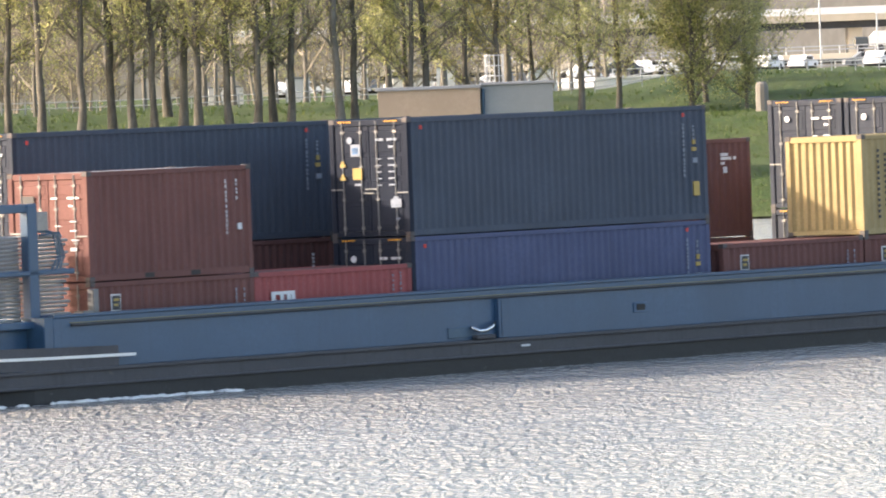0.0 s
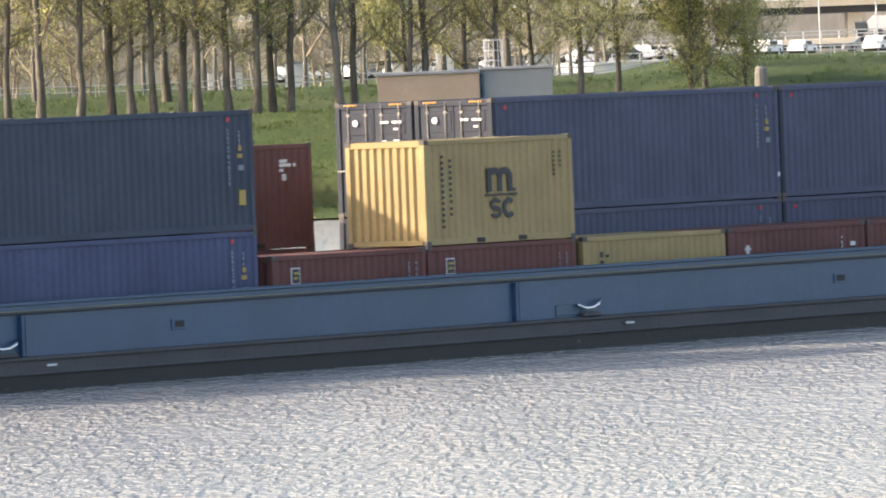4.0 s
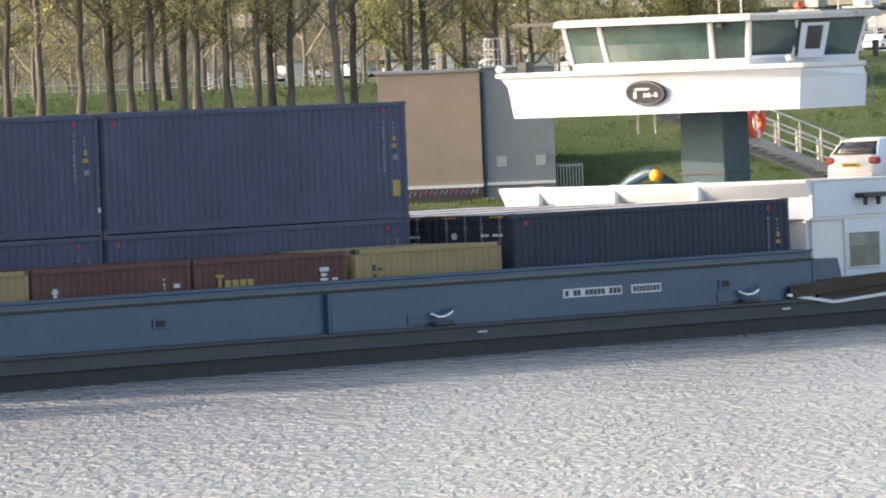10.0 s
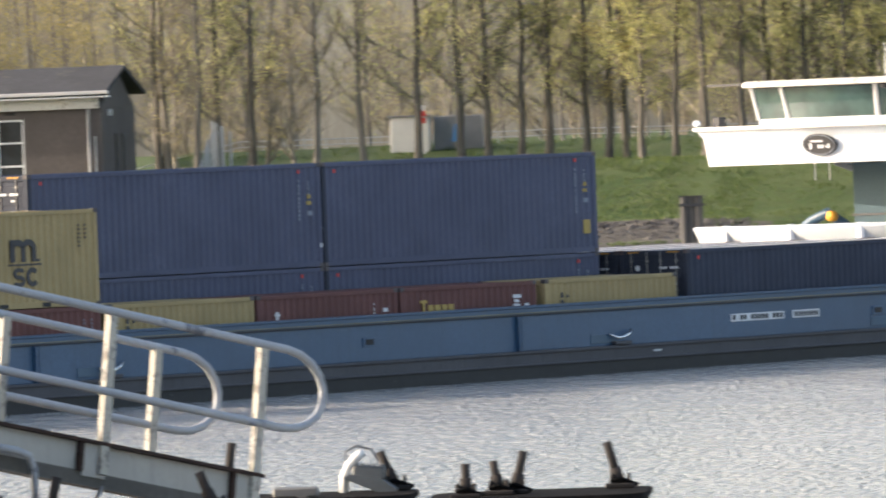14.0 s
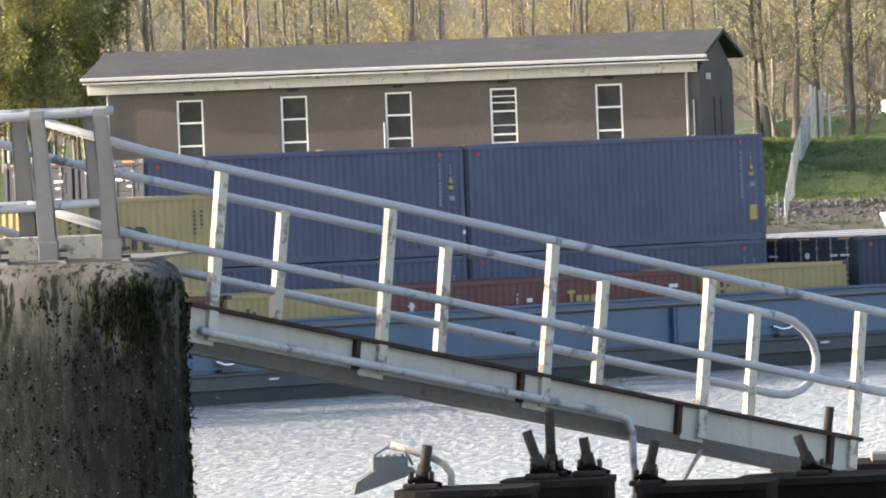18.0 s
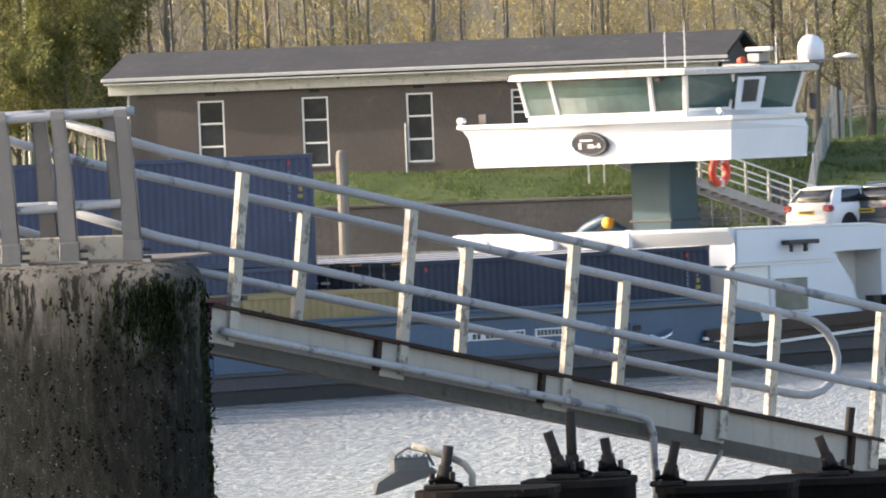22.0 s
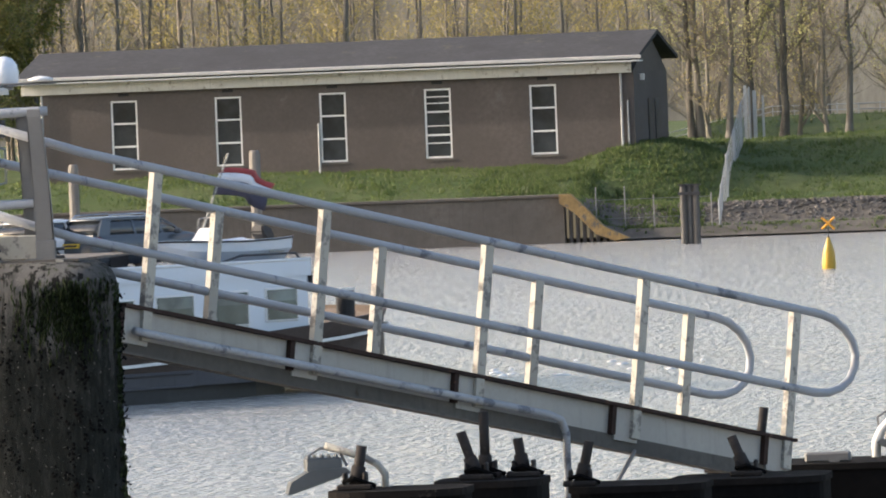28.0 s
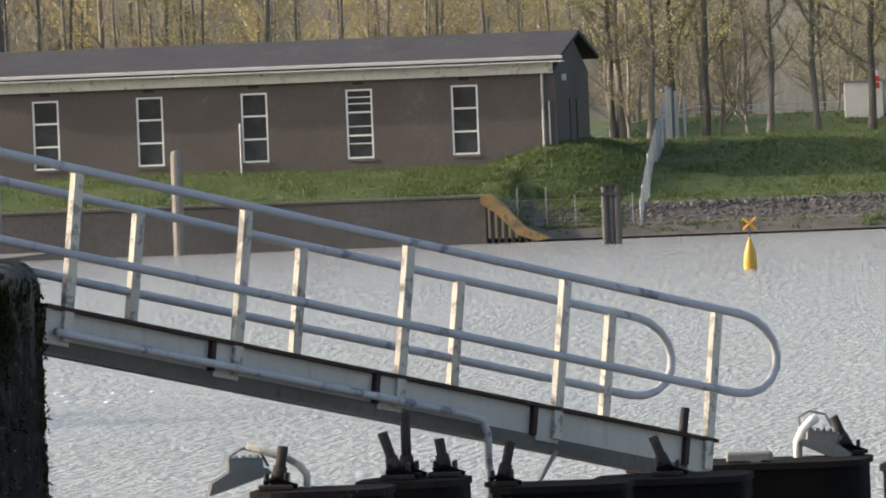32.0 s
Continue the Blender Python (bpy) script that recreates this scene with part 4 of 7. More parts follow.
    for z in (4.89, 5.54):
        part("ring_band", boxes((53.64, 53.76, 7.32, 7.58, z - 0.07, z + 0.16), bevel=0.03), M["white_soft"], r)
    # gangway with railings from the wheelhouse down aft to the roof
    def stair(x):
        return 5.10 - 0.25 * (x - 53.0)
    a, z = 50.3, 59.9
    for n in (7.55, 8.35):
        bm = bmesh.new()
        prism(bm, [(a, stair(a)), (z, stair(z)), (z, stair(z) - 0.24), (a, stair(a) - 0.24)], "y", n, n + 0.06)
        part("stair_stringer", bm, M["beam_white"], b)
        for k in range(9):
            x = a + 0.6 + 1.02 * k
            part("stair_post", boxes((x - 0.035, x + 0.035, n - 0.02, n + 0.03, stair(x) - 0.12, stair(x) + 0.88)), M["cream_paint"], b)
        for h in (0.45, 0.88):
            part("stair_handrail", tube(bmesh.new(), (a + 0.5, n, stair(a + 0.5) + h), (z - 0.2, n, stair(z - 0.2) + h), 0.024, seg=6), M["white_soft"], b)
    for k in range(22):
        x = a + 0.2 + 0.43 * k
        part("step", boxes((x, x + 0.34, 7.61, 8.35, stair(x) - 0.12, stair(x) - 0.08)), M["steel_grey"], b)
    # roof gear
    for x, n, h in ((48.0, 4.6, 1.0), (48.0, 3.9, 1.3), (49.0, 1.5, 0.9), (49.5, 0.8, 1.2)):
        part("aerial", tube(bmesh.new(), (x, n, 8.18), (x, n, 8.18 + h), 0.022, 0.012, seg=6), M["white_soft"], b)
    part("radar_base", boxes((49.1, 49.6, 2.3, 3.5, 8.14, 8.24), (49.2, 49.65, 2.25, 2.7, 8.24, 8.50), bevel=0.03), M["steel_grey"], b)
    part("radar_arm", boxes((49.35, 49.55, 2.0, 2.9, 8.55, 8.67), bevel=0.04), M["white_soft"], b, "white radar scanner bar")
    part("horn", tube(bmesh.new(), (49.2, 2.95, 8.30), (49.1, 2.75, 8.34), 0.09, seg=10), M["ring_red"], b)
    bm = bmesh.new()
    lathe(bm, [(0.30, 0), (0.36, 0.08), (0.37, 0.35), (0.33, 0.55), (0.22, 0.70), (0.05, 0.76)], 20)
    dome = part("radome", bm, M["white_paint"], b, "white satellite dome", smooth=True)
    dome.matrix_basis = pose(51.35, 2.15, 8.20)
    part("dome_bracket", boxes((49.0, 51.6, 2.05, 2.25, 8.10, 8.20), (51.1, 51.6, 1.9, 2.4, 8.18, 8.22), bevel=0.02), M["steel_grey"], b)
    bm = bmesh.new()
    lathe(bm, [(0.30, 0), (0.34, 0.05), (0.2, 0.10), (0.04, 0.13)], 16)
    dish = part("flat_dome", bm, M["white_soft"], b, smooth=True)
    dish.matrix_basis = pose(51.6, 1.15, 8.30)
    part("dish_arm", tubes([(50.9, 2.15, 8.24), (51.6, 1.15, 8.24), (51.9, 0.9, 8.24)], 0.03, 6), M["steel_grey"], b)
    part("roof_bar", boxes((49.3, 49.4, 0.6, 1.6, 8.2, 8.26)), M["steel_grey"], b)
    part("front_arm", boxes((46.0, 46.15, 8.6, 9.9, 8.04, 8.12)), M["steel_dark"], b)
    part("searchlight", tube(bmesh.new(), (46.1, 10.35, 6.93), (45.9, 10.3, 6.95), 0.10, seg=12), M["chrome"], b)
    part("lamp_box", boxes((46.4, 46.75, 9.75, 10.05, 6.82, 7.12), bevel=0.03), M["steel_dark"], b)
    part("bright_searchlight", tube(bmesh.new(), (46.0, 1.05, 6.95), (45.8, 1.0, 6.97), 0.08, seg=14), M["chrome"], b, smooth=False)
    part("searchlight_stem", tube(bmesh.new(), (45.95, 1.05, 6.80), (45.95, 1.05, 6.90), 0.03, seg=8), M["steel_grey"], b)
    part("deck_lamp", boxes((45.9, 46.05, 3.1, 3.3, 7.80, 7.96), bevel=0.03), M["steel_dark"], b)
    part("side_rail", tubes([(50.5, 1.75, 5.7), (50.75, 1.7, 5.75), (50.75, 1.7, 6.6), (50.5, 1.7, 6.65)], 0.03, 8), M["steel_grey"], b)
    part("mirror", boxes((49.6, 49.75, 0.75, 0.9, 6.9, 7.35), bevel=0.03), M["steel_dark"], b)


fitted = set(barge.children)
build_wheelhouse(barge)
for ob in barge.children:
    if ob not in fitted:
        ob.matrix_basis = pose(0.72, 0.55, 0) @ ob.matrix_basis


def build_bow_gear(b):
    """Blue frame with a stack of grey hose and cable at the fore end."""
    g = part("bow_frame", boxes((-33.50, -33.15, -0.25, 0.0, 1.9, 4.65), (-33.50, -33.15, 3.0, 3.25, 1.9, 4.65), (-35.95, -33.15, -0.22, -0.02, 4.45, 4.65), (-35.95, -35.65, -0.22, -0.02, 1.9, 4.65), (-37.15, -31.75, -0.3, 0.0, 1.75, 1.92), (-35.95, -31.85, -0.25, -0.1, 2.98, 3.1), bevel=0.02), M["hull_blue"], b, "blue steel winch frame")
    part("fore_deck_house", boxes((-37.65, -32.75, -0.1, 9.5, 0.9, 1.78), bevel=0.03), M["hull_blue"], b)
    for i in range(21):
        z = 1.96 + 0.095 * i
        x1 = -31.90 + 0.12 * math.sin(i * 2.1)
        part("hose_coil", tubes([(-33.05, -0.05, z), (x1 - 0.1, -0.05, z), (x1, 0.1, z), (x1, 1.6, z), (x1 - 0.2, 1.75, z), (-33.05, 1.75, z)], 0.036, 8), M["hose"], g, smooth=True)
        part("hose_coil", tubes([(-35.55, -0.02, z), (-33.65, -0.02, z), (-33.60, 0.4, z)], 0.036, 8), M["hose"], g, smooth=True)
    part("drum", tube(bmesh.new(), (-34.75, 0.2, 3.6), (-34.75, 1.4, 3.6), 0.55, seg=18), M["hull_blue"], g)
    part("drum_cap", tube(bmesh.new(), (-34.55, 0.15, 4.2), (-34.55, 1.2, 4.2), 0.28, seg=16), M["cream_paint"], g, smooth=True)
    part("grey_box", boxes((-33.10, -32.70, -0.2, 0.2, 4.0, 4.45), bevel=0.02), M["steel_grey"], g)
    for k in range(3):
        part("cable", tubes([(-33.05, -0.15, 4.1 - 0.1 * k), (-32.55 + 0.1 * k, -0.2, 3.95), (-32.40 + 0.1 * k, -0.2, 3.4), (-32.65 + 0.15 * k, -0.2, 3.1)], 0.03, 6), M["deep_blue"], g)
    part("stub_post", boxes((-31.65, -31.45, -0.6, -0.4, 2.0, 2.6), (-32.05, -31.65, -0.6, -0.3, 1.9, 2.1), bevel=0.02), M["post_grey"], b)


build_bow_gear(barge)

# ---- freight containers ----
BOX_W = 2.438


def corrugated(bm, length, z0, z1, pitch, depth, at, axis, flip=1):
    """A trapezoidal sheet along x (or y) between two heights."""
    n = max(2, round(length / pitch))
    p = length / n
    prof = []
    for i in range(n):
        for f, d in ((0.0, 0), (0.26, 0), (0.5, 1), (0.76, 1)):
            prof.append((i * p + f * p, d * depth))
    prof.append((length, 0.0))
    lo, hi = [], []
    for u, d in prof:
        for z, dst in ((z0, lo), (z1, hi)):
            v = (u + at[0], at[1] + flip * d, z) if axis == "x" else (at[0] + flip * d, u + at[1], z)
            dst.append(bm.verts.new(v))
    for i in range(len(prof) - 1):
        bm.faces.new((lo[i], lo[i + 1], hi[i + 1], hi[i]))
    return bm


def build_container(label, paint, length=6.058, high=2.591, doors=True, roof="roof_grey", door_paint="door_dark"):
    """A freight container: posts, rails, castings, corrugated sides, roof and a door end at x = 0."""
    paint_m = M[paint]
    c = thing("shipping_container", label, "container", "containers on the barge")
    L, W, Hh = length, BOX_W, high
    door_m = M[door_paint] if high > 2.7 else paint_m
    for y in (0.0, W):
        f = 1 if y == 0 else -1
        part("side_panel", corrugated(bmesh.new(), L - 0.30, 0.16, Hh - 0.12, 0.278, 0.036, (0.15, y + f * 0.012, 0), "x", f), paint_m, c)
        part("top_rail", boxes((0.16, L - 0.16, min(y, y + f * 0.06), max(y, y + f * 0.06), Hh - 0.13, Hh - 0.014), bevel=0.008), paint_m, c)
        b_rail = part("bottom_rail", boxes((0.16, L - 0.16, min(y, y + f * 0.07), max(y, y + f * 0.07), 0.014, 0.17), bevel=0.008), paint_m, c)
        if length < 7:
            for x in (L / 2 - 1.03, L / 2 + 0.68):
                part("fork_pocket", boxes((x, x + 0.35, y - f * 0.004 if f > 0 else y - 0.02, y + 0.02 if f > 0 else y + 0.004, 0.035, 0.15)), M["rubber"], b_rail)
        for x in (0.0, L - 0.16):
            part("corner_post", boxes((x, x + 0.16, min(y, y + f * 0.15), max(y, y + f * 0.15), 0.118, Hh - 0.118), bevel=0.012), door_m if x == 0 else paint_m, c)
            for z in (0.0, Hh - 0.118):
                part("corner_casting", boxes((x - 0.004, x + 0.174, min(y - f * 0.004, y + f * 0.162), max(y - f * 0.004, y + f * 0.162), z, z + 0.118), bevel=0.01), M["casting"], c)
    part("roof", corrugated_roof(L, W, Hh), M[roof], c)
    part("floor", boxes((0.1, L - 0.1, 0.05, W - 0.05, 0.08, 0.16)), M["wood_grey"], c)
    part("end_wall", corrugated(bmesh.new(), W - 0.30, 0.15, Hh - 0.12, 0.25, -0.045, (L - 0.02, 0.15, 0), "y"), paint_m, c)
    part("header", boxes((0.01, 0.10, 0.15, W - 0.15, Hh - 0.17, Hh - 0.02), bevel=0.01), door_m, c)
    part("sill", boxes((0.01, 0.10, 0.15, W - 0.15, 0.02, 0.15), bevel=0.01), door_m, c)
    if doors:
        for k in (0, 1):
            y0 = 0.16 + k * (W / 2 - 0.16) + 0.006
            y1 = y0 + W / 2 - 0.172
            bm = bmesh.new()
            box(bm, 0.035, 0.09, y0, y1, 0.155, Hh - 0.175, bevel=0.01)
            d = part("door", bm, door_m, c)
            zs = [0.22, 0.82, 1.42, 2.02, Hh - 0.24]
            bm = bmesh.new()
            for a, z in zip(zs, zs[1:]):
                box(bm, 0.022, 0.05, y0 + 0.07, y1 - 0.07, a + 0.05, z - 0.05, bevel=0.012)
            part("door_rib", bm, door_m, d)
            for j, yy in enumerate((y0 + 0.24, y1 - 0.24)):
                rod = part("lock_rod", tube(bmesh.new(), (0.008, yy, 0.06), (0.008, yy, Hh - 0.06), 0.019, seg=8), M["steel_grey"], d)
                first = part("rod_bracket", boxes((-0.006, 0.035, -0.05, 0.05, 0.0, 0.06)), M["steel_grey"], d)
                first.matrix_basis = pose(0, yy, 0.2)
                for z in (0.9, 1.7, Hh - 0.35):
                    again("rod_bracket", first, d, pose(0, yy, z))
                part("handle", boxes((-0.02, 0.0, min(yy, yy - 0.38 + 0.76 * j) , max(yy, yy - 0.38 + 0.76 * j), 1.06 + 0.10 * j, 1.10 + 0.10 * j), bevel=0.006), M["steel_grey"], d)
    else:
        part("front_wall", corrugated(bmesh.new(), W - 0.30, 0.15, Hh - 0.14, 0.25, 0.05, (0.03, 0.15, 0), "y"), paint_m, c)
    return c


def corrugated_roof(L, W, Hh):
    bm = bmesh.new()
    n = round(L / 0.4)
    p = L / n
    prof = []
    for i in range(n):
        for f, d in ((0.0, 0), (0.3, 0), (0.45, 1), (0.85, 1)):
            prof.append((i * p + f * p, d * 0.018))
    prof.append((L, 0))
    a = [bm.verts.new((min(L - 0.02, max(0.02, x)), 0.02, Hh - 0.045 + d)) for x, d in prof]
    b = [bm.verts.new((min(L - 0.02, max(0.02, x)), W - 0.02, Hh - 0.045 + d)) for x, d in prof]
    for i in range(len(prof) - 1):
        bm.faces.new((a[i], a[i + 1], b[i + 1], b[i]))
    return bm


def bars(parent, face, specs, material, label=""):
    """Flat marking bars on a face: 'side' (x, z) or 'end' (y, z)."""
    bm = bmesh.new()
    for a0, a1, z0, z1 in specs:
        if face == "side":
            box(bm, a0, a1, -0.012, 0.012, z0, z1)
        else:
            box(bm, -0.024, -0.010, a0, a1, z0, z1)
    return tagged(part("marking", bm, material, parent, label), kind="stuff" if len(specs) > 1 else "")


def vertical_code(c, x, z_top, z_bot, rng, w=0.10):
    specs = []
    z = z_top
    while z > z_bot:
        h = rng.choice((0.07, 0.09, 0.05))
        specs.append((x, x + w, z - h, z))
        z -= h + rng.choice((0.03, 0.03, 0.06))
    return specs


def hc_marks(c, high, L, rng):
    """Code columns, a red dot and yellow labels near the after end, hazard stripes on the end header."""
    bars(c, "side", vertical_code(c, L - 1.0, high - 0.45, high - 1.55 - 0.4 * rng.random(), rng, 0.045), M["mark_pale"])
    bars(c, "side", vertical_code(c, L - 0.58, high - 0.5, high - 0.85, rng, 0.05) + [(L - 0.62, L - 0.42, high - 1.45, high - 1.32)], M["mark_pale"])
    bars(c, "side", [(L - 0.60, L - 0.48, high - 0.98, high - 0.86), (L - 0.64, L - 0.46, high - 1.15, high - 1.05)], M["mark_yellow"])
    bars(c, "side", [(L - 1.0, L - 0.92, high - 0.28, high - 0.18), (0.5, 0.58, high - 0.3, high - 0.2)], M["mark_red"])
    W = BOX_W
    bars(c, "end", [(y, y + 0.05, high - 0.085, high - 0.05) for y in [0.30 + 0.085 * i for i in range(5)] + [W - 0.7 + 0.085 * i for i in range(5)]], M["mark_orange"])
    bars(c, "end", [(0.74, 0.86, high - 0.55, high - 0.485), (0.89, 0.98, high - 0.55, high - 0.485), (0.32, 0.42, high - 0.55, high - 0.485), (0.45, 0.62, high - 0.55, high - 0.485), (0.44, 0.58, high - 0.72, high - 0.665)], M["mark_white"])
    sp = []
    for i in range(5):
        z = high - 1.0 - 0.16 * i
        sp += [(0.82, 0.96, z, z + 0.03), (0.40, 0.60, z, z + 0.04)]
    bars(c, "end", sp, M["mark_white"])
    bm = bmesh.new()
    tube(bm, (-0.024, W - 0.65, high - 0.52), (-0.010, W - 0.65, high - 0.52), 0.085, seg=16)
    part("marking", bm, M["mark_white"], c)


rng = random.Random(7)
T3, T2 = 2.74, 0.15          # standard tiers
H3, H2 = 3.38, 0.484         # high-cube tiers
L20, L40, HS, HC = 6.058, 12.192, 2.591, 2.896
LX = 12.36
ROW = (0.0, 2.52, 5.04, 7.56)


def stow(c, x, row, z):
    return ride(c, x, ROW[row], z)

# near row, upper tier
p1 = build_container("brown container with bright door end, on the near row", "brown_box")
bars(p1, "end", [(1.62, 1.98, 1.62, 2.05)], M["mark_dark"], "dark sticker with yellow stripe")
bars(p1, "end", [(0.92, 1.0, 1.96, 2.01), (1.03, 1.1, 1.96, 2.01), (0.25, 0.36, 1.96, 2.01), (0.40, 0.60, 1.96, 2.01), (0.45, 0.56, 1.78, 1.82), (0.34, 0.54, 1.42, 1.45), (0.34, 0.54, 1.20, 1.23), (0.3, 0.52, 0.98, 1.01), (0.36, 0.55, 0.74, 0.82), (0.84, 1.0, 1.32, 1.35)], M["mark_white"])
bars(p1, "side", vertical_code(p1, 5.1, 2.25, 0.95, rng, 0.03) + vertical_code(p1, 5.5, 2.25, 1.75, rng, 0.03) + [(5.52, 5.66, 1.05, 1.2)], M["mark_white"])
stow(p1, -31.03, 0, T3)
msc = build_container("yellow container, olive in shade, with a black emblem", "yellow_box", doors=False, roof="yellow_box")


def arc_band(bm, cx, cz, rx, rz, wide, a0, a1):
    """A bent bar on the side face, from one angle to another."""
    n = max(3, int(abs(a1 - a0) / 20))
    secs = []
    for k in range(n + 1):
        a = radians(a0 + (a1 - a0) * k / n)
        o, i_ = (cx + rx * math.cos(a), cz + rz * math.sin(a)), (cx + (rx - wide) * math.cos(a), cz + (rz - wide) * math.sin(a))
        secs.append([(o[0], -0.013, o[1]), (i_[0], -0.013, i_[1]), (i_[0], 0.012, i_[1]), (o[0], 0.012, o[1])])
    return loft(bm, secs)


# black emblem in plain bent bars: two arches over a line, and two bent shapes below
bm = boxes((2.50, 2.68, -0.013, 0.012, 1.25, 1.84), (2.93, 3.10, -0.013, 0.012, 1.25, 1.64), (3.36, 3.53, -0.013, 0.012, 1.25, 1.62), (3.50, 3.66, -0.013, 0.012, 1.25, 1.32), (2.40, 3.72, -0.013, 0.012, 1.15, 1.20))
for cx in (2.80, 3.23):
    arc_band(bm, cx, 1.60, 0.30, 0.25, 0.165, 0, 180)
emblem = part("marking", bm, M["mark_dark"], msc, "black emblem of two arches")
bm = bmesh.new()
arc_band(bm, 2.82, 0.945, 0.23, 0.155, 0.105, 20, 270)
arc_band(bm, 2.82, 0.745, 0.23, 0.155, 0.105, 90, -160)
arc_band(bm, 3.36, 0.845, 0.25, 0.255, 0.125, 40, 320)
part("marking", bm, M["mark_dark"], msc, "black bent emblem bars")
bars(msc, "side", [(0.66, 0.74, 2.20 - 0.142 * i - 0.075, 2.20 - 0.142 * i) for i in range(13)] + [(0.98, 1.06, 2.10 - 0.142 * i - 0.075, 2.10 - 0.142 * i) for i in range(8)] + [(0.98, 1.06, 0.86, 0.93), (0.98, 1.06, 0.72, 0.79)], M["mark_dark"])
bars(msc, "side", [(5.25, 5.31, 2.18 - 0.11 * i - 0.05, 2.18 - 0.11 * i) for i in range(6)] + [(5.5, 5.56, 2.18 - 0.11 * i - 0.05, 2.18 - 0.11 * i) for i in range(4)], M["mark_dark"])
stow(msc, 0.0, 0, T3)
# near row, lower tier, seen above the coaming
low = [(-31.03, "brown_box", "brown container with a dark sticker, low in the hold"), (-24.96, "red_box", "red container with white bars, low in the hold"),
       (-6.15, "brown_box", "brown container with a dark sticker, low in the hold"), (0.0, "brown_box", "brown container with a dark sticker, low in the hold"),
       (6.38, "yellow_box", "yellow container low in the hold"), (12.56, "rust_box", "rust red container with white sign, low in the hold"),
       (18.74, "rust_box", "rust red container with yellow bars, low in the hold"), (25.2, "yellow_box", "yellow container low in the hold")]
for i, (x, paint, label) in enumerate(low):
    c = build_container(label, paint, roof="yellow_box" if paint == "yellow_box" else "rust_box", doors=i < 2)
    if paint == "brown_box":
        bars(c, "side", [(0.72, 1.06, 1.88, 2.28)], M["mark_white"])
        bm = boxes((0.75, 1.03, -0.02, 0.0, 1.91, 2.25))
        part("sticker", bm, M["mark_dark"], c, "dark sticker with yellow stripe")
        bm = boxes((0.80, 1.0, -0.024, -0.004, 2.12, 2.18), (0.80, 0.95, -0.024, -0.004, 2.0, 2.06))
        part("sticker_stripe", bm, M["mark_yellow"], c)
        bars(c, "side", vertical_code(c, 5.35, 2.25, 1.9, rng, 0.03) + vertical_code(c, 5.65, 2.25, 1.9, rng, 0.03), M["mark_pale"])
    elif paint == "red_box":
        bars(c, "side", [(0.62, 1.5, 2.02, 2.10), (0.62, 0.76, 1.85, 2.05), (0.95, 1.08, 1.85, 2.05), (1.2, 1.34, 1.85, 2.05), (1.38, 1.5, 1.85, 2.05)], M["mark_white"], "white bars")
        bars(c, "side", vertical_code(c, 5.3, 2.35, 1.9, rng, 0.03) + vertical_code(c, 5.6, 2.4, 1.9, rng, 0.03), M["mark_pale"])
    elif i == 5:
        bars(c, "side", [(0.78, 0.90, 1.9, 2.12), (0.72, 0.96, 2.0, 2.06)] + vertical_code(c, 5.0, 2.2, 1.95, rng, 0.03) + [(5.4, 5.6, 1.95, 2.06)], M["mark_white"])
    elif i == 6:
        # yellow word drawn as plain blocks
        bars(c, "side", [(0.85, 1.15, 2.12, 2.2), (0.95, 1.05, 1.86, 2.14), (1.2, 1.42, 1.86, 2.06), (1.5, 1.72, 1.86, 2.06), (1.8, 2.02, 1.86, 2.06), (2.1, 2.32, 1.86, 2.06)], M["mark_yellow"], "yellow word bars")
        bars(c, "side", [(5.0, 5.35, 2.12, 2.22), (5.05, 5.25, 2.0, 2.08), (5.0, 5.3, 1.9, 1.96), (5.5, 5.7, 1.9, 1.96)], M["mark_white"])
    else:
        bars(c, "side", [(0.7, 0.8, 2.05, 2.2), (0.7, 0.82, 1.88, 1.98), (0.95, 1.05, 2.05, 2.12)], M["mark_dark"])
    stow(c, x, 0, T2)
# high-cube stacks in the inner rows
q = build_container("slate blue high container with dark door end", "slate_box", L40, HC, door_paint="door_navy_shaded")
hc_marks(q, HC, L40, rng)
# white marks swapped for the dimmed white, as if in the stack's shadow
for o in q.children_recursive:
    if o.data and o.data.materials[0] == M["mark_white"]:
        o.data.materials[0] = M["mark_shaded"]
bars(q, "end", [(1.46, 1.76, 1.98, 2.28)], M["mark_shaded"], "white label with a blue print")
bars(q, "end", [(1.52, 1.71, 2.04, 2.20)], M["mark_blue"])
bars(q, "end", [(1.43, 1.71, 1.42, 1.70), (1.94, 2.10, 1.73, 1.80), (1.98, 2.06, 1.80, 1.87), (1.94, 2.10, 1.41, 1.48), (1.98, 2.06, 1.48, 1.55)], M["mark_yellow"], "orange warning labels")
bars(q, "end", [(0.24, 0.56, 0.72, 0.93), (0.33, 0.47, 0.93, 0.99), (0.3, 0.42, 0.42, 0.47), (1.44, 1.66, 1.27, 1.32)], M["mark_shaded"])
bars(q, "end", [(0.27, 0.53, 0.765, 0.785)], M["mark_dark"])
stow(q, -18.88, 0, H3)
bars(q, "side", [(L40 - 0.62, L40 - 0.38, 0.62, 0.98)], M["mark_yellow"])
ql = build_container("violet blue high container, low in the hold", "violet_box", L40, HC, door_paint="door_navy_shaded")
hc_marks(ql, HC, L40, rng)
stow(ql, -18.88, 0, H2)
lb = build_container("slate blue high container behind a brown one", "slate_box", L40, HC)
hc_marks(lb, HC, L40, rng)
stow(lb, -27.75, 2, H3)
lbl = build_container("brown container low in the hold", "rust_box", L40, HC)
bars(lbl, "side", vertical_code(lbl, L40 - 0.9, 2.5, 2.0, rng, 0.06), M["mark_white"])
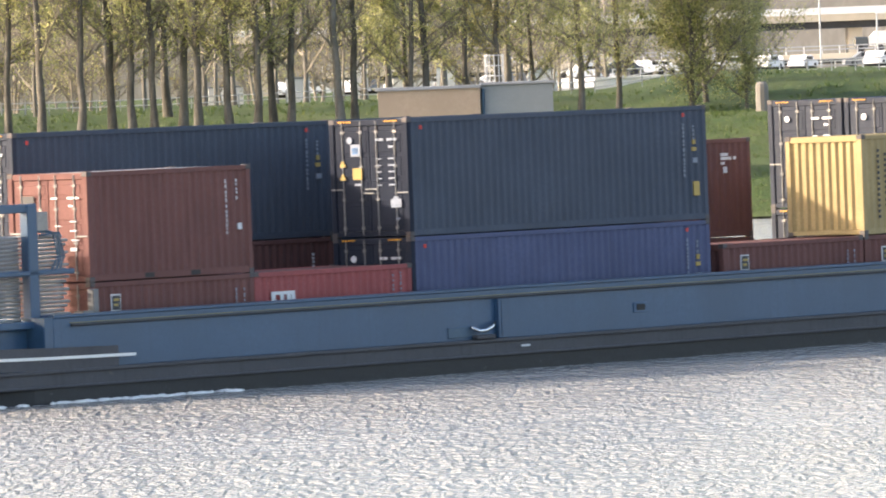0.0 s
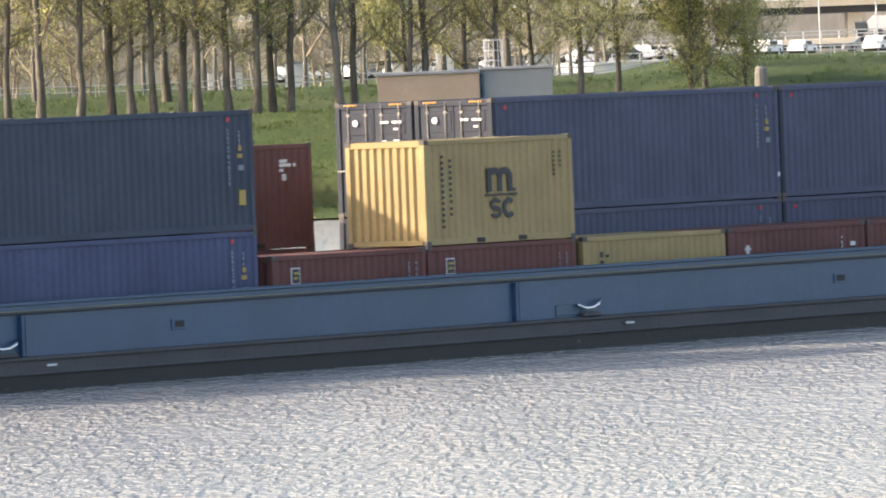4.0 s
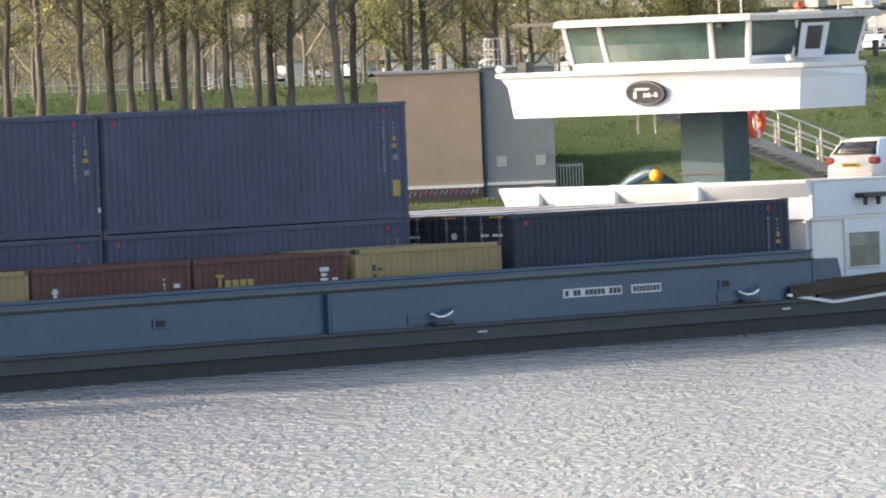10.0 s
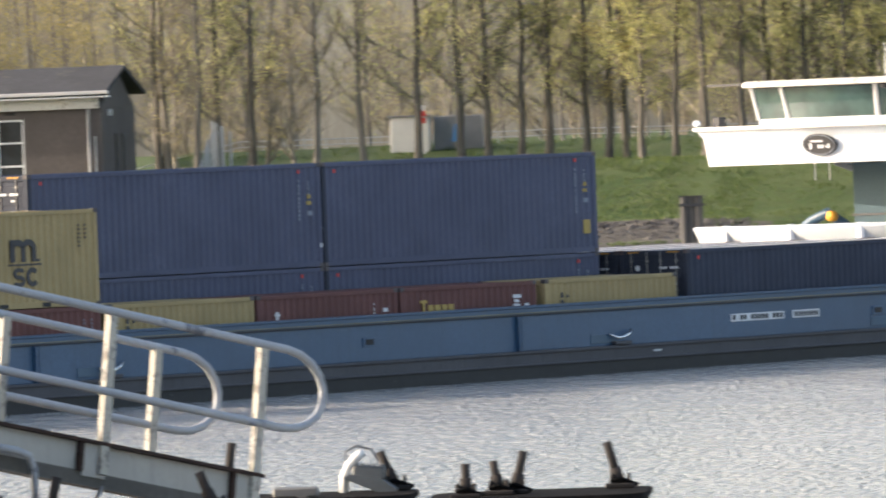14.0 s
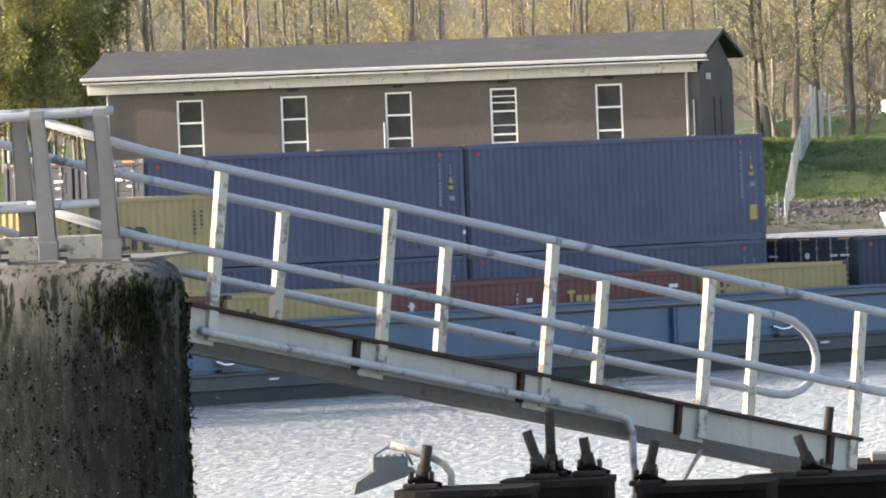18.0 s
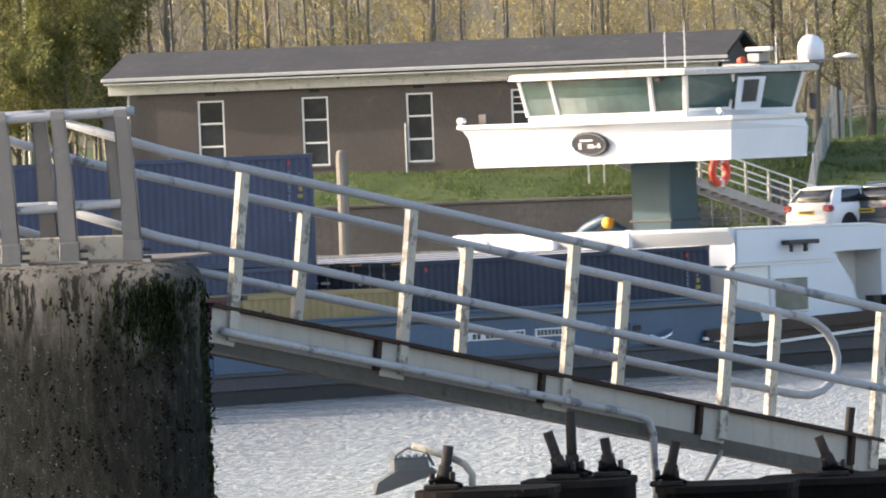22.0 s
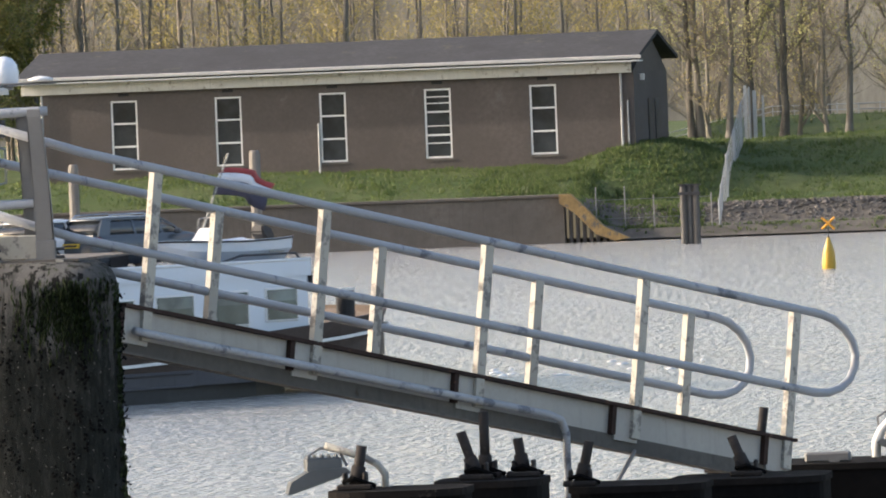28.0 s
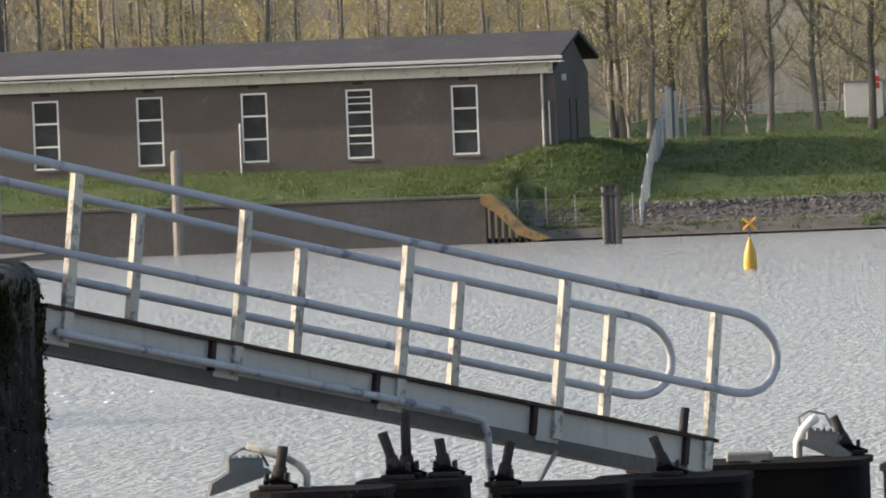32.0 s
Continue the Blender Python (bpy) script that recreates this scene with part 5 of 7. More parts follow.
stow(lbl, -27.75, 2, H2)
hid = build_container("slate blue container behind the high stack", "slate_box")
stow(hid, -15.5, 2, 3.68)
hid = build_container("slate blue container low behind the high stack", "slate_box")
stow(hid, -15.5, 2, 1.08)
rb = build_container("rust brown container with white code bars", "rust_box", roof="rust_box")
bars(rb, "side", [(4.75, 5.05, 2.12, 2.2), (5.3, 5.4, 2.02, 2.1), (4.75, 5.2, 2.02, 2.1), (4.75, 4.9, 1.9, 1.97), (4.85, 5.0, 1.68, 1.84)], M["mark_white"])
stow(rb, -4.05, 2, 2.765)
rbl = build_container("rust brown container low in the hold", "rust_box", roof="rust_box")
stow(rbl, -4.05, 2, 0.174)
for row in (1, 2):
    for x in (6.16, 18.58):
        c = build_container("blue high container in a long stack", "blue_box", LX, HC)
        hc_marks(c, HC, LX, rng)
        if row == 1 and x > 10:
            bars(c, "side", [(LX - 0.66, LX - 0.36, 0.55, 0.95)], M["mark_yellow"])
        if row == 1 and x < 10:
            bars(c, "side", [(LX - 0.12, LX - 0.03, 0.55, 0.66)], M["mark_white"])
        stow(c, x, row, H3)
        c = build_container("blue high container low in the hold", "blue_box", LX, HC)
        hc_marks(c, HC, LX, rng)
        stow(c, x, row, H2)
for row in range(4):
    c = build_container("navy blue high container before the crew house", "navy_box", L40, HC)
    hc_marks(c, HC, L40, rng)
    stow(c, 31.8, row, H2)

# ---- what stands on the crew house roof ----
def build_car(label, paint, L, W, H, roof_bar):
    """A parked car with rounded body, glass house and roof; its rear faces the barge's bow (x = 0)."""
    c = thing("car", label, "car", "cars on the barge")

    def rounded(x0, x1, inset, z, r=0.28):
        """Ring in plan with round corners, bowed at both ends."""
        ring = []
        for cx, cy, a0 in ((x1 - r, W - inset - r, 0), (x0 + r, W - inset - r, 90), (x0 + r, inset + r, 180), (x1 - r, inset + r, 270)):
            for k in range(5):
                a = radians(a0 + 22.5 * k)
                ring.append((cx + r * math.cos(a), cy + r * math.sin(a), z))
        return ring

    bm = bmesh.new()
    loft(bm, [rounded(0.12, L - 0.12, 0.08, 0.20), rounded(0.02, L - 0.03, 0.02, 0.34), rounded(0.0, L, 0.0, 0.55), rounded(0.02, L - 0.06, 0.01, 0.72), rounded(0.07, L - 0.30, 0.04, 0.88), rounded(0.13, L - 0.75, 0.09, 0.965), rounded(0.25, L - 1.15, 0.14, 0.985)])
    part("body", bm, M[paint], c, smooth=True)
    bm = bmesh.new()
    loft(bm, [rounded(0.17, L - 0.98, 0.11, 0.955, 0.22), rounded(0.36, L - 1.45, 0.20, 1.20, 0.22), rounded(0.54, L - 1.80, 0.27, H - 0.09, 0.22)])
    part("cabin", bm, M["glass_dark"], c, "dark car windows", smooth=True)
    bm = bmesh.new()
    loft(bm, [rounded(0.44, L - 1.76, 0.245, H - 0.105, 0.22), rounded(0.50, L - 1.88, 0.27, H - 0.05, 0.22), rounded(0.74, L - 2.15, 0.40, H - 0.008, 0.22), rounded(1.1, L - 2.5, 0.6, H, 0.22)])
    part("roof", bm, M[paint], c, smooth=True)
    for side in (0, 1):
        def at(x, inset, z):
            return (x, inset if side == 0 else W - inset, z)
        for lo0, lo1, hi0, hi1 in ((0.17, 0.62, 0.52, 0.86), (1.62, 1.70, 1.64, 1.70), (L - 1.95, L - 1.86, L - 2.12, L - 2.04), (L - 1.12, L - 1.04, L - 1.90, L - 1.80)):
            bm = bmesh.new()
            mid0, mid1 = 0.5 * (lo0 + hi0), 0.5 * (lo1 + hi1)
            loft(bm, [[at(lo0, 0.10, 0.95), at(lo1, 0.10, 0.95), at(lo1, 0.14, 0.95), at(lo0, 0.14, 0.95)], [at(mid0, 0.187, 1.19), at(mid1, 0.187, 1.19), at(mid1, 0.23, 1.19), at(mid0, 0.23, 1.19)], [at(hi0, 0.255, H - 0.08), at(hi1, 0.255, H - 0.08), at(hi1, 0.30, H - 0.08), at(hi0, 0.30, H - 0.08)]])
            part("pillar", bm, M[paint], c)
        part("mirror", boxes((L - 1.55, L - 1.40, -0.12 if side == 0 else W - 0.05, 0.05 if side == 0 else W + 0.12, 0.93, 1.06), bevel=0.03), M[paint], c)
        part("door_seam", boxes((1.66, 1.675, -0.006 if side == 0 else W - 0.02, 0.02 if side == 0 else W + 0.006, 0.42, 0.72)), M["rubber"], c)
    # tailgate below the rear window
    bm = bmesh.new()
    loft(bm, [[(0.045, 0.22, 0.80), (0.20, 0.22, 0.80), (0.20, W - 0.22, 0.80), (0.045, W - 0.22, 0.80)], [(0.11, 0.24, 0.99), (0.28, 0.24, 0.99), (0.28, W - 0.24, 0.99), (0.11, W - 0.24, 0.99)]])
    part("tailgate", bm, M[paint], c)
    for x in (0.85, L - 0.85):
        for y in (0.02, W - 0.2):
            wh = part("wheel", tube(bmesh.new(), (x, y, 0.31), (x, y + 0.18, 0.31), 0.31, seg=22), M["rubber"], c)
            ye = y - 0.012 if y < 1 else y + 0.18
            part("rim", tube(bmesh.new(), (x, ye, 0.31), (x, ye + 0.012, 0.31), 0.20, seg=16), M["steel_grey"], wh)
            part("arch", tube(bmesh.new(), (x, -0.004 if y < 1 else W - 0.02, 0.33), (x, 0.02 if y < 1 else W + 0.004, 0.33), 0.37, seg=22), M["rubber"], c)
    for y0, y1 in ((0.02, 0.33), (W - 0.33, W - 0.02)):
        part("tail_light", boxes((0.01, 0.24, y0, y1, 0.73, 0.92), bevel=0.05), M["lamp_red"], c, "red tail light")
    pl = part("number_plate", boxes((-0.02, 0.06, W / 2 - 0.27, W / 2 + 0.27, 0.66, 0.78)), M["plate_yellow"], c, "yellow plate with a dark bar")
    part("plate_bar", boxes((-0.026, -0.02, W / 2 - 0.22, W / 2 + 0.22, 0.695, 0.745)), M["mark_dark"], pl)
    part("bumper", boxes((-0.05, 0.3, 0.12, W - 0.12, 0.28, 0.50), bevel=0.06), M[paint], c)
    if roof_bar:
        for y in (0.30, W - 0.30):
            part("roof_rail", tubes([(0.8, y, H - 0.04), (0.9, y, H + 0.04), (2.2, y, H + 0.05), (2.4, y, H - 0.02)], 0.02, 6), M["chrome"], c)
    return c


ride(build_car("white hatchback parked on the crew house roof", "car_white", 3.9, 1.74, 1.44, False), 54.55, 4.2, 3.304)
ride(build_car("dark grey estate car parked on the crew house roof", "car_grey", 4.65, 1.80, 1.45, True), 55.85, 3.05, 3.304)


def build_boat():
    """Small open white boat with a console and an outboard, bow towards x = 0."""
    b = thing("dinghy", "small white motor boat with console and outboard on the roof", "boat")
    st = [(0.0, 0.04, 0.80, 0.90), (0.35, 0.34, 0.48, 0.90), (0.9, 0.62, 0.20, 0.88), (1.7, 0.80, 0.10, 0.85), (3.0, 0.88, 0.06, 0.82), (4.4, 0.86, 0.06, 0.84), (5.2, 0.84, 0.08, 0.88)]
    bm = bmesh.new()
    secs = []
    for x, w, zk, zg in st:
        secs.append([(x, 0.9 - w, zg), (x, 0.9 - w * 0.94, zk + 0.55 * (zg - zk)), (x, 0.9 - w * 0.6, zk + 0.1), (x, 0.9, zk), (x, 0.9 + w * 0.6, zk + 0.1), (x, 0.9 + w * 0.94, zk + 0.55 * (zg - zk)), (x, 0.9 + w, zg), (x, 0.9 + w * 0.85, zg - 0.06), (x, 0.9, zg - 0.1), (x, 0.9 - w * 0.85, zg - 0.06)])
    loft(bm, secs)
    part("hull", bm, M["white_paint"], b, "white boat hull")
    for s in (-1, 1):
        part("rubbing_strake", tubes([(x, 0.9 + s * (w + 0.01), zg - 0.04) for x, w, zk, zg in st], 0.028, 6), M["steel_dark"], b)
    bm = bmesh.new()
    loft(bm, [[(2.0, 0.58, 0.7), (2.7, 0.58, 0.7), (2.7, 1.22, 0.7), (2.0, 1.22, 0.7)], [(2.3, 0.62, 1.0), (2.68, 0.62, 1.0), (2.68, 1.18, 1.0), (2.3, 1.18, 1.0)], [(2.46, 0.66, 1.22), (2.66, 0.66, 1.22), (2.66, 1.14, 1.22), (2.46, 1.14, 1.22)]])
    part("console", bm, M["white_soft"], b)
    part("windscreen_frame", tubes([(2.42, 0.62, 1.1), (2.5, 0.62, 1.5), (2.66, 0.64, 1.52), (2.66, 1.16, 1.52), (2.5, 1.18, 1.5), (2.42, 1.18, 1.1)], 0.025, 6), M["steel_grey"], b)
    m = bmesh.new()
    loft(m, [[(4.9, 0.7, 0.75), (5.3, 0.75, 0.75), (5.3, 1.05, 0.75), (4.9, 1.1, 0.75)], [(4.65, 0.66, 1.0), (5.3, 0.72, 0.95), (5.3, 1.08, 0.95), (4.65, 1.14, 1.0)], [(4.75, 0.72, 1.24), (5.15, 0.76, 1.18), (5.15, 1.04, 1.18), (4.75, 1.08, 1.24)]])
    bmesh.ops.bevel(m, geom=m.edges[:], offset=0.05, segments=2, affect="EDGES")
    mo = part("outboard", m, M["rubber"], b, "black outboard motor")
    part("leg", boxes((5.0, 5.2, 0.84, 0.96, 0.1, 0.8), (4.95, 5.4, 0.8, 1.0, 0.32, 0.38), bevel=0.02), M["rubber"], mo)
    part("cradle", boxes((1.2, 1.35, 0.4, 1.4, 0.0, 0.12), (3.6, 3.75, 0.3, 1.5, 0.0, 0.08), (0.6, 5.0, 0.86, 0.94, 0.0, 0.05)), M["steel_dark"], b)
    part("hull_mark", boxes((4.1, 4.75, 0.028, 0.045, 0.36, 0.46)), M["steel_grey"], b)
    return b


boat = build_boat()
boat.scale = (0.9, 1.0, 0.86)
ride(boat, 56.3, 0.7, 3.304)


def build_flag():
    """Flag in rigid strips hanging in folds from a leaning staff."""
    f = thing("ensign", "red, white and blue flag on a leaning staff at the stern", "flag")
    foot, top = Vector((0, 0, 0)), Vector((1.72, 0, 2.95))
    part("staff", tube(bmesh.new(), foot, top, 0.035, 0.025, seg=8), M["cream_paint"], f)
    part("socket", tube(bmesh.new(), (0, 0, 0), (0.1, 0, 0.3), 0.06, seg=8), M["steel_grey"], f)
    d = (top - foot).normalized()
    for i, (name, mat) in enumerate((("red_stripe", "flag_red"), ("white_stripe", "flag_white"), ("blue_stripe", "flag_blue"))):
        bm = bmesh.new()
        cols = []
        for k in range(15):
            u = k / 14
            wave = 0.16 * math.sin(u * 9.5) * (0.3 + u)
            sag_0 = 0.12 * math.sin(u * 3.1)
            sag = 0.30 * u * u
            cols.append([Vector((1.50 - 0.15 * (i + e) + 1.65 * u, wave - 0.35 * u, 2.58 - (0.0, 0.13, 0.33, 0.70)[i + e] + sag_0 - 0.30 * u - 0.6 * sag)) for e in (0, 1)])
        a = [[bm.verts.new(p + Vector((0, s * 0.006, 0))) for p in c] for c in cols for s in (-1,)]
        b2 = [[bm.verts.new(p + Vector((0, 0.006, 0))) for p in c] for c in cols]
        for grid in (a, b2):
            for c0, c1 in zip(grid, grid[1:]):
                bm.faces.new((c0[0], c1[0], c1[1], c0[1]))
        for c0, c1, e0, e1 in zip(a, a[1:], b2, b2[1:]):
            bm.faces.new((c0[0], c1[0], e1[0], e0[0]))
            bm.faces.new((c0[1], c1[1], e1[1], e0[1]))
        bmesh.ops.recalc_face_normals(bm, faces=bm.faces)
        part(name, bm, M[mat], f, smooth=True)
    return f


ride(build_flag(), 59.1, 2.72, 3.304)

# ---- gangway, concrete dolphin and jetty in front ----
G0, G1 = Vector((-13.19, 87.94, 5.44)), Vector((-8.246, 95.66, 3.848))   # near beam, top edge, along the posts
GD = (G1 - G0).normalized()
GL = (G1 - G0).length
GW = Vector((-GD.y, GD.x, 0)).normalized()           # towards the far railing
GUP = GD.cross(GW)
if GUP.z < 0:
    GUP = -GUP
WIDE = 1.20
PITCH = 0.992 * GL / 4


def gpt(u, w=0.0, h=0.0):
    return G0 + GD * u + GW * w + GUP * h


def gbox(bm, u0, u1, w0, w1, h0, h1):
    vs = [bm.verts.new(gpt(u, w, h)) for u in (u0, u1) for w in (w0, w1) for h in (h0, h1)]
    for f in ((0, 1, 3, 2), (4, 6, 7, 5), (0, 4, 5, 1), (2, 3, 7, 6), (0, 2, 6, 4), (1, 5, 7, 3)):
        bm.faces.new([vs[i] for i in f])
    bmesh.ops.recalc_face_normals(bm, faces=bm.faces)
    return bm


def gboxes(*specs):
    bm = bmesh.new()
    for s in specs:
        gbox(bm, *s)
    return bm


def build_gangway():
    g = thing("gangway", "sloping steel gangway with worn pale railings over the water", "gangway")
    posts = [PITCH * i for i in range(5)]
    end = GL + 0.05
    for w, name in ((0.0, "near"), (WIDE, "far")):
        u0, deep = (-0.3, 0.42) if name == "near" else (0.5, 0.13)
        end = GL + 0.05 if name == "near" else GL - 0.9
        beam = part("beam", gboxes((u0, end, w - 0.008, w + 0.008, -deep, -0.02)), M["beam_white"], g, "weathered white side beam with rust")
        part("top_flange", gboxes((u0, end, w - 0.07, w + 0.07, -0.035, 0.0)), M["rust"], beam, "rusted top flange")
        # lower web and bottom flange carry the painted shade of the underside
        part("lower_web", gboxes((u0, end, w - 0.014, w + 0.014, -deep, -0.70 * deep)), M["beam_shaded"], beam, "stained lower web, darkened for shade")
        part("bottom_flange", gboxes((u0, end, w - 0.07, w + 0.07, -deep - 0.02, -deep)), M["beam_shaded"], beam)
        for i, u in enumerate(posts):
            if name == "far" and i == 0:
                continue
            base = -0.30 if name == "near" else -0.05
            side = -0.035 if name == "near" else 0.035
            pst = part("post", gboxes((u - 0.058, u + 0.058, w + side - 0.03, w + side + 0.03, base, 1.20)), M["cream_paint"], g, "cream railing post with flaking paint")
            if name == "near":
                part("gusset", gboxes((u - 0.28, u + 0.06, w - 0.03, w - 0.01, -0.34, -0.03)), M["beam_white"], pst)
                part("stiffener", gboxes((u - 0.36, u - 0.30, w - 0.06, w - 0.01, -0.30, -0.03)), M["rust"], pst)
        # top and middle rail joined by a bend at the low end
        ws = w + (-0.05 if name == "near" else 0.05)
        e = posts[-1] + (0.36 if name == "near" else 0.41)
        back = (-1.0, Vector((-1.0, 0.06, 0.32))) if name == "near" else (-0.7, Vector((-1.9, 0.1, 0.61)))
        pts = [gpt(back[0], ws, 1.22) + back[1], gpt(back[0], ws, 1.22), gpt(e, ws, 1.22)]
        cu, ch, rr = e, 0.845, 0.375
        for k in range(1, 9):
            a = math.pi / 2 - math.pi * k / 9
            pts.append(gpt(cu + 0.55 * math.cos(a) * 1.1, ws, ch + rr * math.sin(a)))
        pts += [gpt(e, ws, 0.47), gpt(back[0], ws, 0.47), gpt(back[0], ws, 0.47) + back[1]]
        part("handrail", tubes(pts, 0.040, 12), M["tube_grey"], g, "worn grey tube rail with a rounded end", smooth=True)
    part("deck", gboxes((0.5, GL - 0.7, 0.02, WIDE - 0.02, -0.12, -0.06)), M["rust"], g)
    for i in range(8):
        u = 0.6 + 1.15 * i
        part("cross_beam", gboxes((u, u + 0.1, 0.01, WIDE - 0.01, -0.18, -0.12)), M["beam_white"], g)
    # conduit under the near beam, turning down
    u = 2.42 * PITCH
    pts = [gpt(-0.2, -0.10, -0.235), gpt(0, -0.10, -0.24), gpt(u, -0.10, -0.245), gpt(u + 0.18, -0.10, -0.27)]
    d = gpt(u + 0.27, -0.10, -0.38)
    pts += [Vector((d.x, d.y, d.z)), Vector((d.x, d.y, d.z - 0.9))]
    part("conduit", tubes(pts, 0.036, 10), M["tube_grey"], g, "grey conduit bending down", smooth=True)
    part("strut", tube(bmesh.new(), gpt(2.98 * PITCH, -0.1, -0.42), gpt(2.80 * PITCH, -0.1, -1.0), 0.02, seg=8), M["post_grey"], g)
    end = GL + 0.05
    part("hinge", gboxes((end - 0.4, end + 0.3, -0.1, WIDE + 0.1, -0.50, -0.44)), M["black_steel"], g)
    return g


build_gangway()


def build_dolphin():
    """Concrete block with a rounded corner, overgrown by algae."""
    outline = [(-17.5, 86.6), (-13.66, 86.6), (-13.44, 86.66), (-13.30, 86.8), (-13.26, 87.0), (-13.90, 90.6), (-17.5, 90.6)]
    bm = bmesh.new()
    secs = []
    for z in [-3.0] + [1.5 + 0.22 * i for i in range(19)] + [5.66, 5.74, 5.80, 5.85, 5.88]:
        k = {5.74: 0.02, 5.80: 0.06, 5.85: 0.13, 5.88: 0.24}.get(z, 0.0)
        secs.append([(x + (0.03 * noise.noise(Vector((x * 3, y * 3, z * 2.2))) if 1 < z < 5.8 else 0) - (k if x > -14 else 0), y + (0.03 * noise.noise(Vector((z * 3, y * 3, x * 3))) if 1 < z < 5.8 else 0) + k, z) for x, y in subdivide(outline, 0.18)])
    loft(bm, secs)
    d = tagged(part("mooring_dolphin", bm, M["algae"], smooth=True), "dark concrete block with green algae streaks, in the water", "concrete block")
    # dark mussels and green weed hanging in streaks, denser towards the corner
    rg = random.Random(3)

    def blob(bm, p, r, tall):
        m = Matrix.Translation(p) @ Euler((rg.random() * 6, rg.random() * 6, 0)).to_matrix().to_4x4() @ Matrix.Diagonal((r, r, r * tall, 1))
        bmesh.ops.create_icosphere(bm, subdivisions=1, radius=1.0, matrix=m)

    def on_face(x):
        return 86.60 if x < -13.64 else 86.60 + 0.30 * ((x + 13.64) / 0.38) ** 2

    bm, shells = bmesh.new(), bmesh.new()

    def strand(x, y, z, long, wide):
        """A limp blade of weed lying against the wall."""
        lean = rg.uniform(-0.25, 0.25) * long
        vs = [bm.verts.new(p) for p in ((x - wide, y - 0.004, z), (x + wide, y - 0.004, z), (x + wide * 0.8 + lean * 0.5, y - 0.02 - rg.random() * 0.012, z - 0.55 * long), (x + lean, y - 0.008, z - long), (x - wide * 0.8 + lean * 0.5, y - 0.018, z - 0.5 * long))]
        bm.faces.new(vs)

    for i in range(170):
        x = -13.28 - abs(rg.gauss(0, 0.36))
        z = 5.74 - abs(rg.gauss(0, 0.14))
        for k in range(rg.randint(3, 16)):
            strand(x + rg.gauss(0, 0.012), on_face(x), z, rg.uniform(0.03, 0.085), rg.uniform(0.004, 0.011))
            z -= rg.uniform(0.015, 0.05)
    for i in range(420):
        strand(-13.24 + rg.uniform(-0.03, 0.0), rg.uniform(86.82, 86.98), rg.uniform(1.8, 5.72), rg.uniform(0.03, 0.09), rg.uniform(0.005, 0.014))
    for i in range(200):
        blob(shells, Vector((-13.26 + rg.uniform(-0.02, 0.025), rg.uniform(86.90, 87.2), 5.6 - abs(rg.gauss(0, 1.3)))), rg.uniform(0.006, 0.013), 1.4)
    for i in range(230):
        x = -13.32 - abs(rg.gauss(0, 1.0))
        z = rg.uniform(3.6, 5.62)
        for k in range(rg.randint(1, 8)):
            blob(shells, Vector((x + rg.gauss(0, 0.012), on_face(x), z)), rg.uniform(0.004, 0.016), 1.5)
            z -= rg.uniform(0.01, 0.045)
    tagged(part("weed", bm, M["weed"], d, "dark green hanging weed"), kind="stuff")
    tagged(part("mussel_growth", shells, M["black_steel"], d, "black mussels"), kind="stuff")
    bm = boxes((-17.5, -13.58, 86.90, 90.4, 5.879, 5.90))
    part("worn_top", bm, M["quay_wall"], d)
    return d


def subdivide(outline, step):
    out = []
    for i, p in enumerate(outline):
        q = outline[(i + 1) % len(outline)]
        n = max(1, int(math.hypot(q[0] - p[0], q[1] - p[1]) / step)) if max(p[1], q[1]) < 88 and min(p[0], q[0]) > -16.2 or (p[0] > -14 and q[0] > -14) else 1
        for k in range(n):
            out.append((p[0] + (q[0] - p[0]) * k / n, p[1] + (q[1] - p[1]) * k / n))
    return out


build_dolphin()


